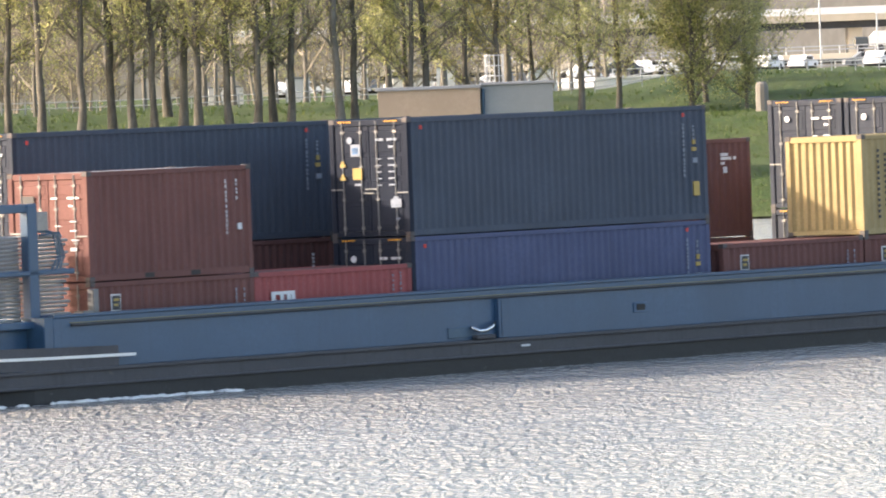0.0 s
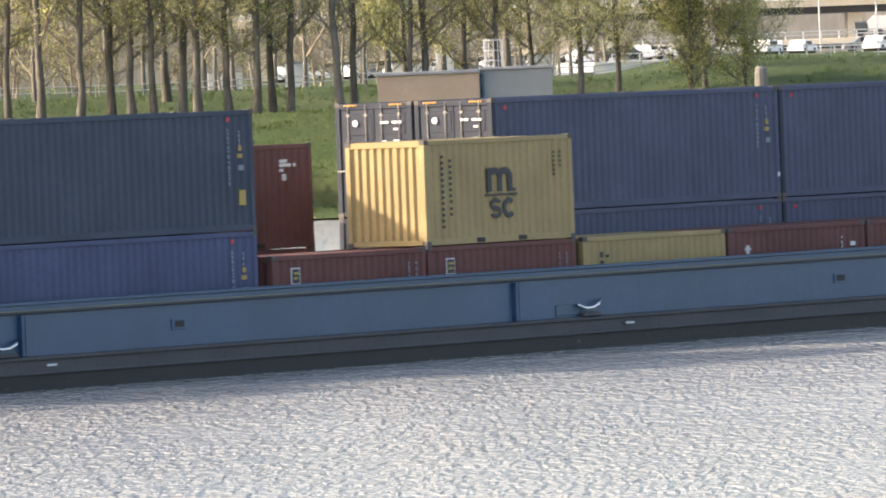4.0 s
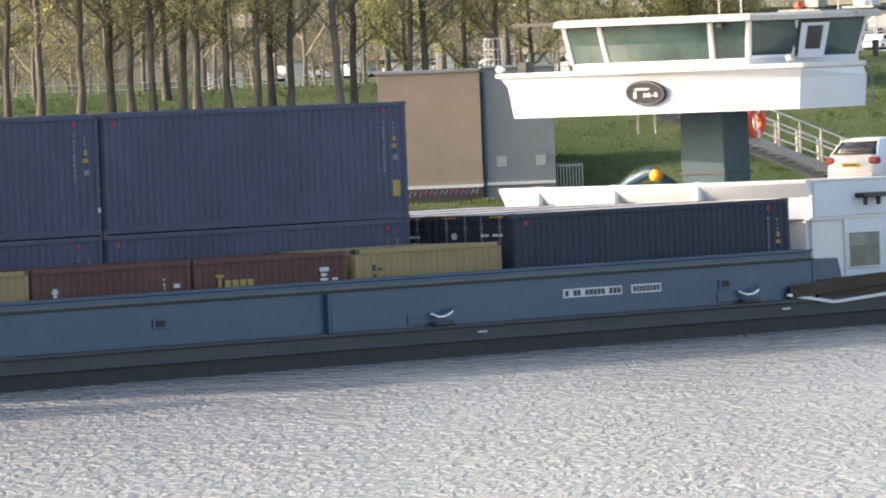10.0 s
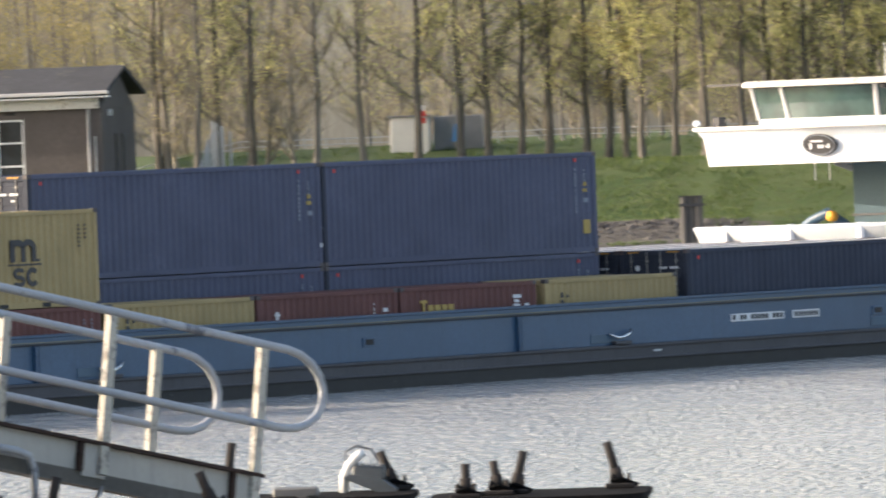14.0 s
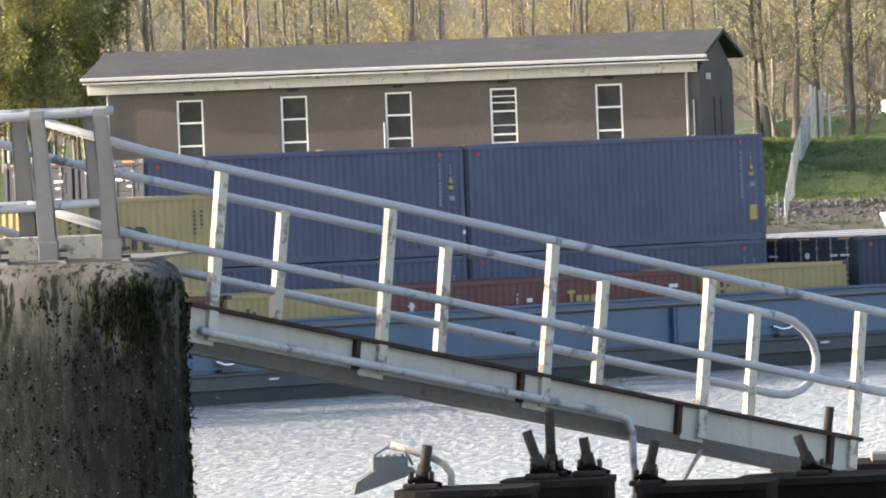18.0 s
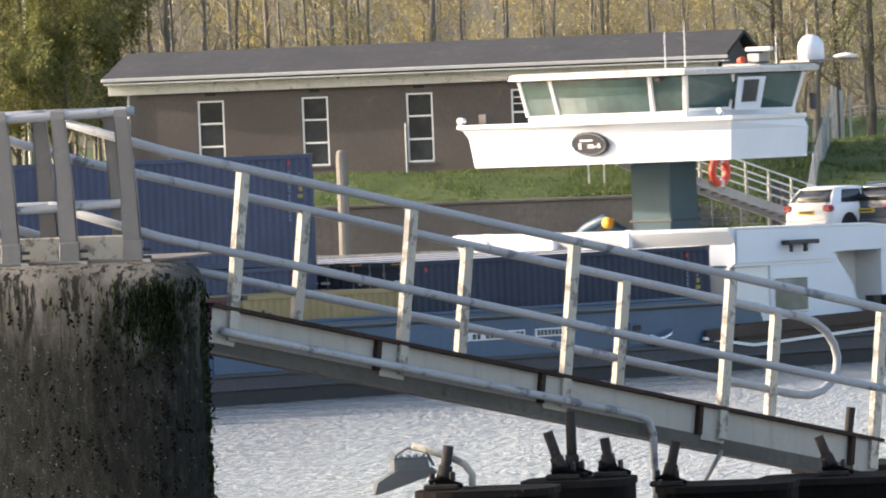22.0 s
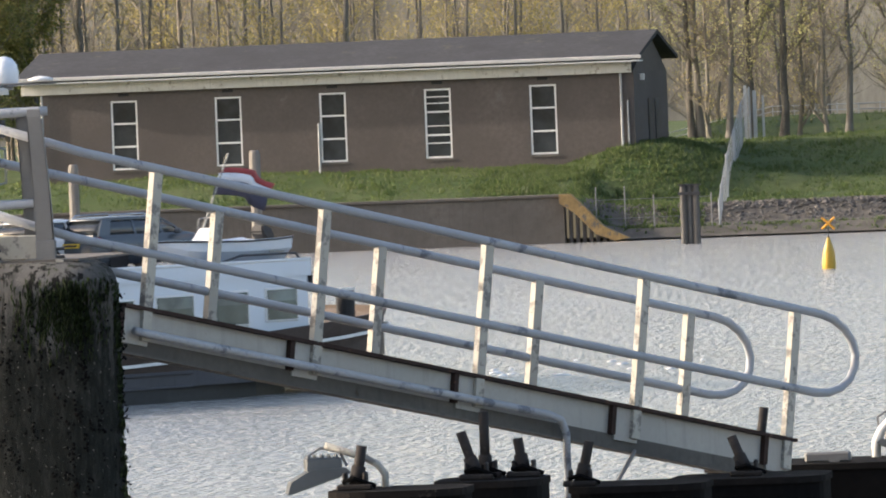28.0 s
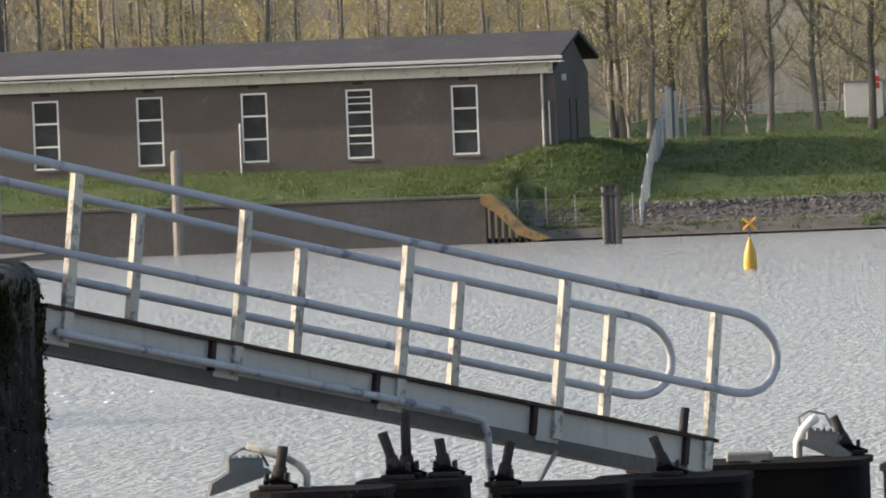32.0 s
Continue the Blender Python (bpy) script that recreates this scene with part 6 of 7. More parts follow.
def build_platform_rail():
    """Bent plate posts with two tube rails on the dolphin."""
    r = thing("platform_railing", "grey steel railing of flat posts and tubes on the concrete block", "railing")
    zt = 5.90
    for x, y, back in ((-14.97, 86.95, 0), (-14.46, 86.96, 0), (-13.91, 86.99, 0), (-14.70, 87.30, 1), (-14.07, 87.30, 1)):
        bm = bmesh.new()
        face = y - 0.055 if not back else y + 0.045
        secs = []
        for dx, w, z, dy in ((0.045, 0.075, 0.0, 0.0), (0.045, 0.074, 0.2, 0.0), (0.02, 0.070, 0.6, 0.0), (-0.01, 0.064, 1.02, 0.0), (-0.022, 0.060, 1.24, 0.0), (-0.024, 0.056, 1.30, 0.012), (-0.026, 0.050, 1.325, 0.05)):
            secs.append([(x - w + dx, face + dy, zt + z), (x + w + dx, face + dy, zt + z), (x + w + dx, face + dy + 0.014, zt + z - 0.006), (x - w + dx, face + dy + 0.014, zt + z - 0.006)])
        loft(bm, secs)
        pst = part("post", bm, M["post_grey"], r, "grey plate post folded over the tube")
        for e in (-1, 1):
            bm = bmesh.new()
            loft(bm, [[(x + e * w + dx - 0.005, face, zt + z), (x + e * w + dx + 0.005, face, zt + z), (x + e * w + dx + 0.005, face + 0.055, zt + z), (x + e * w + dx - 0.005, face + 0.055, zt + z)] for dx, w, z in ((0.045, 0.075, 0.0), (0.02, 0.070, 0.6), (-0.02, 0.060, 1.22))])
            part("edge_flange", bm, M["post_grey"], pst)
        if not back:
            part("sleeve", boxes((x - 0.048, x + 0.128, face - 0.012, face + 0.06, zt, zt + 0.17), bevel=0.008), M["post_grey"], pst)
            part("base_plate", boxes((x - 0.14, x + 0.20, y - 0.08, y + 0.12, zt - 0.018, zt + 0.008), bevel=0.004), M["post_grey"], pst)
            bm = bmesh.new()
            prism(bm, [(x + 0.13, zt), (x + 0.19, zt), (x + 0.24, zt - 0.075), (x + 0.16, zt - 0.075)], "y", y - 0.115, y - 0.09)
            part("foot", bm, M["cream_paint"], pst, "pale bent foot plate")
            for z in (0.02, 0.09):
                part("bolt", tube(bmesh.new(), (x + 0.12, y - 0.03, zt + z), (x + 0.20, y - 0.03, zt + z), 0.014, seg=8), M["steel_dark"], pst)
    for z, rad in ((1.265, 0.041), (0.47, 0.037)):
        part("handrail", tubes([(-17.0, 86.94, zt + z - 0.03), (-14.97, 86.95, zt + z - 0.015), (-14.46, 86.96, zt + z), (-13.91, 86.99, zt + z + 0.02), (-13.82, 87.0, zt + z + 0.02)], rad, 12), M["tube_grey"], r, "worn grey tube rail", smooth=True)
        part("handrail", tubes([(-17.2, 87.30, zt + z - 0.02), (-14.74, 87.30, zt + z + 0.02), (-13.98, 87.30, zt + z + 0.02)], rad, 12), M["tube_grey"], r, smooth=True)
    plate = boxes((-17.2, -13.95, 87.10, 87.20, zt + 0.002, zt + 0.215), bevel=0.01)
    part("threshold_plate", plate, M["cream_paint"], r, "pale landing plate")
    return r


build_platform_rail()


def build_jetty():
    """Black steel pontoon sections with mooring pins along their edges, on piles."""
    sections = (((-11.16, 84.2), (-10.02, 85.4), 3.90), ((-10.68, 87.6), (-9.75, 88.9), 3.83), ((-9.76, 90.0), (-8.56, 91.4), 3.66), ((-9.1, 92.5), (-7.7, 94.0), 3.60), ((-9.2, 97.2), (-6.95, 98.9), 3.54), ((-6.9, 99.3), (-4.8, 101.4), 3.40))
    j = []
    for (x0, y0), (x1, y1), z in sections:
        s = thing("jetty_section", "black steel jetty section with a rounded edge, stained", "jetty", "jetty sections")
        bm = bmesh.new()
        ring = []
        for cx, cy, a0 in ((x1 - 0.35, y1 - 0.35, 0), (x0 + 0.35, y1 - 0.35, 90), (x0 + 0.35, y0 + 0.35, 180), (x1 - 0.35, y0 + 0.35, 270)):
            for k in range(5):
                a = radians(a0 + 22.5 * k)
                ring.append((cx + 0.35 * math.cos(a), cy + 0.35 * math.sin(a)))
        loft(bm, [[(x, y, h) for x, y in ring] for h in (z - 1.5, z - 0.06)])
        part("hull", bm, M["black_steel"], s)
        bm = bmesh.new()
        cx, cy = 0.5 * (x0 + x1), 0.5 * (y0 + y1)
        loft(bm, [[(cx + (x - cx) * 1.03, cy + (y - cy) * 1.03, h) for x, y in ring] for h in (z - 0.06, z)])
        part("deck_plate", bm, M["jetty_top"], s)
        for px, py in ((x0 + 0.4, y0 + 0.4), (x1 - 0.4, y1 - 0.4)):
            part("pile", tube(bmesh.new(), (px, py, -3), (px, py, z - 1.45), 0.22, seg=14), M["black_steel"], s, smooth=True)
        j.append(s)
    rg = random.Random(5)
    pins = ((-10.96, 84.7, 3.90, 0.37, 10), (-10.33, 88.1, 3.83, 0.42, -18), (-10.30, 88.5, 3.83, 0.58, 0), (-9.95, 88.4, 3.83, 0.34, -8), (-9.66, 90.3, 3.66, 0.40, 13), (-8.42, 93.1, 3.60, 0.37, -21), (-8.80, 98.6, 3.54, 0.52, 8), (-7.15, 98.7, 3.54, 0.38, -23), (-6.53, 99.6, 3.40, 0.34, 0), (-6.24, 100.2, 3.40, 0.34, -9), (-6.10, 100.4, 3.40, 0.42, 14), (-5.08, 101.0, 3.40, 0.46, -16))
    for x, y, z, h, lean in pins:
        p = thing("mooring_pin", "black leaning steel mooring pin on the jetty", "mooring pin", "mooring pins", m=pose(x, y, z))
        top = Vector((math.sin(radians(lean)) * h, 0, h))
        part("shaft", tube(bmesh.new(), (0, 0, 0.02), top, 0.045, seg=12), M["pin_steel"], p, smooth=True)
        part("base", boxes((-0.15, 0.15, -0.12, 0.12, 0.0, 0.05), (-0.10, -0.07, -0.09, 0.09, 0.05, 0.15), (0.07, 0.10, -0.09, 0.09, 0.05, 0.15), bevel=0.012), M["pin_steel"], p)
        part("collar", tube(bmesh.new(), (0, 0, 0.03), top * (0.20 / h), 0.068, 0.060, seg=12), M["pin_steel"], p, smooth=True)
        part("chain_link", tubes([(-0.1, -0.08, 0.07), (0.0, -0.1, 0.10), (0.1, -0.08, 0.06), (0.18, -0.06, 0.03)], 0.02, 6), M["black_steel"], p)
    pst = thing("white_bracket", "pale steel bracket on the jetty edge", "bracket", m=pose(-8.04, 97.6, 3.541))
    part("cap", boxes((-0.22, 0.22, -0.1, 0.1, 0.0, 0.1), bevel=0.02), M["post_grey"], pst)
    part("leg", boxes((0.02, 0.12, -0.12, -0.08, -0.6, 0.02)), M["post_grey"], pst)


build_jetty()


M["lamp_grey"] = surf("weathered grey lamp metal", (0.10, 0.11, 0.115), 0.5, var=0.25)


def build_floodlight(x, y, z, turn, tip):
    f = thing("floodlight", "grey floodlight on a bent white pipe above the jetty", "floodlight", "floodlights", m=pose(x, y, z, 0, 0, turn))
    if tip:
        part("arm", tubes([(0.52, 0, -0.35), (0.52, 0, -0.12), (0.46, 0, -0.04), (0.36, 0, 0.02), (0.02, 0, 0.14)], 0.032, 10), M["cream_paint"], f, "bent cream pipe", smooth=True)
        head = pose(-0.02, 0, -0.06)
    else:
        part("arm", tubes([(-0.14, 0, -0.40), (-0.14, 0, -0.18), (-0.08, 0, -0.06), (0.0, 0, 0.02), (0.06, 0, 0.06)], 0.045, 10), M["white_soft"], f, smooth=True)
        head = pose(0.12, 0, -0.2, 0, -8, 0)
    part("bracket", tubes([(-0.10, 0, -0.14), (-0.12, 0, 0.06), (-0.02, 0, 0.12), (0.14, 0, 0.08), (0.2, 0, -0.04)], 0.013, 6), M["steel_grey"], f)
    bm = bmesh.new()
    prism(bm, [(-0.30, -0.20), (-0.27, -0.10), (-0.10, 0.0), (0.20, 0.01), (0.24, -0.03)], "y", -0.17, 0.17)
    h = part("lamp_head", bm, M["lamp_grey"], f, "grey metal reflector hood")
    bm = boxes((-0.14, 0.17, -0.12, 0.12, -0.02, 0.10), bevel=0.015)
    for k in range(5):
        box(bm, -0.12 + 0.06 * k, -0.105 + 0.06 * k, -0.13, 0.13, 0.095, 0.125)
    c = part("gear_box", bm, M["lamp_grey"], h)
    bm = bmesh.new()
    loft(bm, [[(-0.285, y, -0.206), (0.225, y, -0.046), (0.23, y, -0.034), (-0.28, y, -0.192)] for y in (-0.15, 0.15)])
    part("lamp_glass", bm, M["glass_grey"], h)
    h.matrix_basis = head if tip else head @ pose(0, 0, 0.02, 0, -14, 180)
    return f


build_floodlight(-11.28, 85.1, 4.13, 12, True)
build_floodlight(-7.50, 98.5, 3.87, 0, False)

# ---- far bank: quay, brick building, piles, fence ----
def build_quay():
    q = tagged(part("quay_wall", boxes((-300, -58.0, 539.3, 540.2, -2.0, 2.45), bevel=0.03), M["quay_wall"]), "stained concrete quay wall", "quay", kind="structure")
    part("coping", boxes((-300, -57.9, 539.15, 540.3, 2.45, 2.62), bevel=0.03), M["quay_wall"], q)
    bm = bmesh.new()
    prism(bm, [(-58.2, 2.62), (-57.6, 2.62), (-56.9, 1.95), (-55.9, 0.85), (-54.5, 0.18), (-55.3, 0.05), (-56.3, 0.45), (-57.4, 1.6), (-58.2, 2.15)], "y", 538.6, 539.4)
    part("wing_wall", bm, M["lichen"], q, "sloping wing wall with ochre lichen")
    for i in range(8):
        x = -57.8 + 0.36 * i
        part("sheet_pile", boxes((x, x + 0.2, 539.42, 539.7, -1.0, 1.9 - 0.22 * i), bevel=0.02), M["steel_dark"], q)


build_quay()
BR = pose(-56.26, 556.0, 0, 0, 0, -5.0)


def build_hall():
    """Long brick hall; its own x runs west from the near east corner, y inwards."""
    h = thing("brick_hall", "long brown brick hall with a low felt roof and white fascia", "building", m=BR)
    Lh, D, z0, zt = 33.0, 10.0, 3.2, 9.1
    win = [4.55 + 5.925 * i for i in range(5)]
    ww = 0.75
    zb, zw = 4.72, 8.55
    xs = -0.55
    for c in win + [None]:
        x1 = Lh if c is None else c - ww
        part("front_wall", boxes((-x1, -xs, 0.0, 0.3, z0, zt)), M["brick_wall"], h)
        if c is not None:
            part("front_wall", boxes((-c - ww, -c + ww, 0.0, 0.3, z0, zb)), M["brick_wall"], h)
            part("front_wall", boxes((-c - ww, -c + ww, 0.0, 0.3, zw, zt)), M["brick_wall"], h)
            w = part("window", boxes((-c - ww, -c - ww + 0.10, 0.02, 0.14, zb, zw), (-c + ww - 0.10, -c + ww, 0.02, 0.14, zb, zw), (-c - ww + 0.1, -c + ww - 0.1, 0.02, 0.14, zw - 0.10, zw), (-c - ww + 0.1, -c + ww - 0.1, 0.02, 0.14, zb, zb + 0.10)), M["white_soft"], h, "white framed window")
            n = win.index(c)
            for k in range(1, 3):
                z = zb + (zw - zb) * k / 3
                part("glazing_bar", boxes((-c - ww + 0.1, -c + ww - 0.1, 0.03, 0.13, z - 0.05, z + 0.05)), M["white_soft"], w)
            if n == 1:
                for z in (5.55, 6.5, 7.75, 8.1):
                    part("slat", boxes((-c - ww + 0.1, -c + ww - 0.1, 0.05, 0.12, z - 0.03, z + 0.03)), M["white_soft"], w)
            for k in range(3):
                za, zc = zb + (zw - zb) * k / 3, zb + (zw - zb) * (k + 1) / 3
                part("pane", boxes((-c - ww + 0.08, -c + ww - 0.08, 0.09, 0.11, za + 0.05, zc - 0.05)), M["glass_dark"], w)
            part("sill", boxes((-c - ww - 0.05, -c + ww + 0.05, -0.06, 0.1, zb - 0.14, zb)), M["quay_wall"], w)
            part("vent", boxes((-c - 0.3, -c + 0.3, -0.01, 0.05, zw + 0.25, zw + 0.42)), M["rubber"], h, "dark wall vent")
            xs = c + ww
    part("gable_wall", boxes((0.25, 0.55, 0.3, D, z0, zt)), M["brick_wall"], h)
    part("gable_wall", boxes((-Lh, -Lh + 0.3, 0.3, D, z0, zt)), M["brick_wall"], h)
    part("back_wall", boxes((-Lh + 0.3, 0.25, D - 0.3, D, z0, zt)), M["brick_wall"], h)
    for x in (0.25, -Lh):
        bm = bmesh.new()
        prism(bm, [(0.0, zt), (D, zt), (D / 2, zt + 2.15)], "x", x, x + 0.3)
        part("gable_top", bm, M["brick_wall"], h)
    for s, e in ((0.9, D / 2), (-0.9, D / 2)):
        y0 = -0.9 if s > 0 else D + 0.9
        bm = bmesh.new()
        z_e, z_r = 9.98, 11.38
        prism(bm, [(y0, z_e), (D / 2, z_r), (D / 2, z_r - 0.22), (y0, z_e - 0.22)], "x", -Lh - 1.2, 1.05)
        part("roof_slope", bm, M["roof_felt"], h, "dark felt roof")
    part("gutter", boxes((-Lh - 1.2, 1.2, -1.05, -0.88, 9.78, 9.98), bevel=0.03), M["gutter"], h, "white gutter")
    part("fascia", boxes((-Lh - 1.0, 0.5, -0.30, -0.2, 9.02, 9.62), bevel=0.02), M["roof_trim"], h, "cream fascia band")
    part("soffit", boxes((-Lh - 1.1, 1.1, -0.95, 0.0, 9.62, 9.70)), M["white_soft"], h)
    for x in (-Lh + 0.1, -17.2, -0.15):
        part("downpipe", tube(bmesh.new(), (x, -0.12, z0 + 0.8), (x, -0.12, 9.1 if x != -17.2 else 6.9), 0.07, seg=8), M["fence_grey"], h)
    part("downpipe", tube(bmesh.new(), (0.2, -0.1, z0 + 0.8), (0.2, -0.1, 7.5), 0.05, seg=8), M["fence_grey"], h)
    part("side_door", boxes((0.55, 0.61, 4.0, 5.0, 5.0, 7.6), (0.55, 0.61, 6.0, 7.0, 5.0, 7.6)), M["steel_dark"], h)
    part("wall_lamp", boxes((0.55, 0.75, 2.0, 2.3, 8.6, 8.95)), M["white_soft"], h)
    part("floor_slab", boxes((-Lh + 0.3, -0.3, 0.3, D - 0.3, z0, 4.2)), M["quay_wall"], h)
    return h


build_hall()


def build_shed():
    """Flat-roofed tan block with a grey clad part, ladder and wire cage."""
    s = thing("pump_house", "tan rendered block with grey metal doors on the dike", "building", m=pose(-1.02, 549.0, 0))
    part("tan_wall", boxes((-4.95, 0.0, 0.0, 5.0, 0.4, 6.75)), M["tan_wall"], s, "tan rendered wall")
    part("grey_wall", boxes((0.0, 3.55, 0.35, 5.0, 0.4, 6.86)), M["shed_grey"], s, "grey metal cladding")
    part("roof_edge", boxes((-5.1, 0.05, -0.12, 5.1, 6.75, 6.92), bevel=0.02), M["roof_grey"], s)
    part("roof_edge", boxes((0.05, 3.65, 0.22, 5.1, 6.86, 7.0), bevel=0.02), M["roof_grey"], s)
    part("corner_pipe", tube(bmesh.new(), (0.15, 0.25, 0.6), (0.15, 0.25, 6.7), 0.08, seg=8), M["deep_blue"], s)
    part("plinth", boxes((-5.05, 0.0, -0.08, 0.0, 0.5, 1.15)), M["brick_wall"], s)
    part("plinth_band", boxes((-5.05, 0.0, -0.10, 0.0, 1.15, 1.3)), M["white_soft"], s)
    part("plinth_band", boxes((0.0, 3.55, 0.2, 0.36, 1.2, 1.35)), M["white_soft"], s)
    for k in range(2):
        part("wall_box", boxes((0.7 + 1.9 * k, 1.2 + 1.9 * k, 0.28, 0.36, 2.1, 2.6)), M["fence_grey"], s)
    rg = random.Random(2)
    for i in range(9):
        part("scrawl", tubes([(-4.6 + 0.5 * i, -0.09, 0.75 + rg.uniform(0, 0.15)), (-4.5 + 0.5 * i, -0.09, 1.05), (-4.35 + 0.5 * i, -0.09, 0.85), (-4.25 + 0.5 * i, -0.09, 1.08)], 0.035, 5), M[("scrawl", "scrawl", "mark_pale")[i % 3]], s)
    cage = part("cage", boxes((0.4, 0.45, 1.0, 1.05, 6.9, 8.4)), M["fence_grey"], s, "galvanised ladder cage")
    for i in range(7):
        a = math.pi * i / 6
        part("cage_bar", tube(bmesh.new(), (0.75 - 0.45 * math.cos(a), 1.0 - 0.4 * math.sin(a), 6.95), (0.75 - 0.45 * math.cos(a), 1.0 - 0.4 * math.sin(a), 8.35), 0.03, seg=6), M["fence_grey"], cage)
    for z in (7.3, 7.8, 8.3):
        part("cage_hoop", tubes([(0.75 - 0.45 * math.cos(math.pi * i / 8), 1.0 - 0.4 * math.sin(math.pi * i / 8), z) for i in range(9)], 0.03, 6), M["fence_grey"], cage)
    ld = thing("rail_stand", "pale blue steel stand with a caged ladder beside the block", "ladder", m=pose(-6.5, 547.5, 0.05))
    for x in (-0.3, 0.55):
        part("stile", boxes((x, x + 0.07, 0, 0.07, -0.4, 4.2)), M["fence_grey"], ld)
    for z in (2.6, 3.3, 4.1):
        part("rung", boxes((-0.23, 0.55, 0.01, 0.06, z, z + 0.09)), M["cyan_paint"], ld)
    part("platform", boxes((-0.4, 0.7, 0, 0.8, 2.45, 2.6)), M["cyan_paint"], ld)
    for k in range(6):
        part("bar", boxes((-0.2 + 0.13 * k, -0.17 + 0.13 * k, 0.02, 0.05, -0.4, 2.45)), M["fence_grey"], ld)
    gate = thing("metal_gate", "grey barred metal gate beside the block", "gate", m=pose(2.6, 549.6, -0.3))
    for k in range(9):
        part("bar", boxes((0.15 * k, 0.15 * k + 0.04, 0, 0.04, 0.2, 2.45)), M["fence_grey"], gate)
    for z in (0.4, 2.3):
        part("rail", boxes((0, 1.24, 0.045, 0.085, z, z + 0.06)), M["fence_grey"], gate)


build_shed()


def build_piles():
    for x, y, zt, n, w, lab in ((-49.4, 519.5, 3.0, 3, 0.36, "group of three dark timber piles in the water"), (-74.3, 537.5, 5.6, 1, 0.60, "single grey timber pile with a pointed top"), (-22.5, 532.0, 3.1, 3, 0.42, "group of timber piles in the water"), (-84.1, 537.5, 5.2, 1, 0.56, "single grey timber pile with a pointed top"), (13.4, 572.0, 6.5, 1, 0.66, "grey timber post on the dike")):
        p = thing("mooring_pile", lab, "pile", "piles", m=pose(x, y, 0))
        for k in range(n):
            bm = bmesh.new()
            dx = (k - (n - 1) / 2) * w * 0.9
            prof = [(w * 0.5, -3.0), (w * 0.5, zt - 0.35), (w * 0.44, zt - 0.1), (w * 0.3, zt)] if n == 1 else [(w * 0.5, -3.0), (w * 0.5, zt - 0.06), (w * 0.45, zt)]
            lathe(bm, prof, 10)
            bmesh.ops.translate(bm, verts=bm.verts, vec=(dx, 0.1 * (k % 2), 0))
            part("post", bm, M["pile_dark" if n == 3 else "wood_grey"], p, smooth=False)
        if n == 3:
            part("band", boxes((-w * 1.6, w * 1.6, -w * 0.62, -w * 0.5, zt - 0.5, zt - 0.35), (-w * 1.6, w * 1.6, -w * 0.62, w * 0.75, zt, zt + 0.06)), M["steel_dark"], p)


build_piles()
b = thing("buoy", "yellow channel buoy with a cross topmark in the river", "buoy", m=pose(-34.72, 425.7, 0, 2, 1, 0))
bm = bmesh.new()
lathe(bm, [(0.20, -0.6), (0.28, -0.1), (0.29, 0.25), (0.25, 0.7), (0.16, 1.0), (0.09, 1.2), (0.05, 1.32)], 18)
part("body", bm, M["buoy_yellow"], b, smooth=True)
part("staff", tube(bmesh.new(), (0, 0, 1.3), (0, 0, 1.75), 0.03, seg=8), M["steel_dark"], b)
for s in (-1, 1):
    bm = bmesh.new()
    a, c = Vector((-0.27 * s, 0, 1.66)), Vector((0.27 * s, 0, 2.16))
    tube(bm, a, c, 0.055, seg=6)
    part("cross_arm", bm, M["mark_orange"], b, "orange cross topmark")
part("cross_plate", boxes((-0.06, 0.06, -0.24, 0.24, 1.86, 1.96)), M["mark_orange"], b)


def build_fence():
    """Wire mesh fence coming down the bank to the water."""
    f = thing("mesh_fence", "pale wire mesh fence running down the grass to the water", "fence")
    path = [(-50.9, 573.0, 5.1, 2.9), (-50.8, 566.0, 4.7, 2.4), (-50.5, 558.0, 3.4, 2.3), (-50.3, 551.0, 2.2, 2.2), (-50.1, 545.0, 0.8, 2.0), (-50.0, 542.4, 0.35, 1.7)]
    for x, y, z, h in path:
        part("post", tube(bmesh.new(), (x, y, z - 0.3), (x, y, z + h), 0.06, seg=8), M["fence_grey"], f)
    for (x, y, z, h), (x2, y2, z2, h2) in zip(path, path[1:]):
        n = 16
        bm = bmesh.new()
        for i in range(n):
            k = (i + 0.5) / n
            p = Vector((x + (x2 - x) * k, y + (y2 - y) * k, z + (z2 - z) * k))
            tube(bm, p + Vector((0, 0, 0.1)), p + Vector((0, 0, h + (h2 - h) * k)), 0.011, seg=4)
        for k in range(6):
            a = Vector((x, y, z + 0.1 + (h - 0.1) * k / 5))
            c = Vector((x2, y2, z2 + 0.1 + (h2 - 0.1) * k / 5))
            tube(bm, a, c, 0.011, seg=4)
        tagged(part("mesh", bm, M["fence_grey"], f), kind="stuff")
    for k, (x, w) in enumerate(((-51.2, 0.16), (-50.7, 0.2), (-50.2, 0.12))):
        part("plank", boxes((x, x + w, 572.8 + 0.1 * k, 573.0 + 0.1 * k, 4.8, 8.1 - 0.3 * k)), M["fence_grey"], f)
    lo = thing("low_fence", "thin wire fence with steel posts at the water's edge", "fence")
    for i in range(5):
        x = -56.6 + 1.55 * i
        part("post", tube(bmesh.new(), (x, 542.2, 0.1), (x, 542.2, 2.9 if i in (0, 1) else 2.4), 0.04, seg=6), M["steel_grey"], lo)
    for z in (1.2, 2.2):
        part("wire", tube(bmesh.new(), (-56.6, 542.2, z), (-50.4, 542.2, z), 0.02, seg=4), M["steel_grey"], lo)


build_fence()
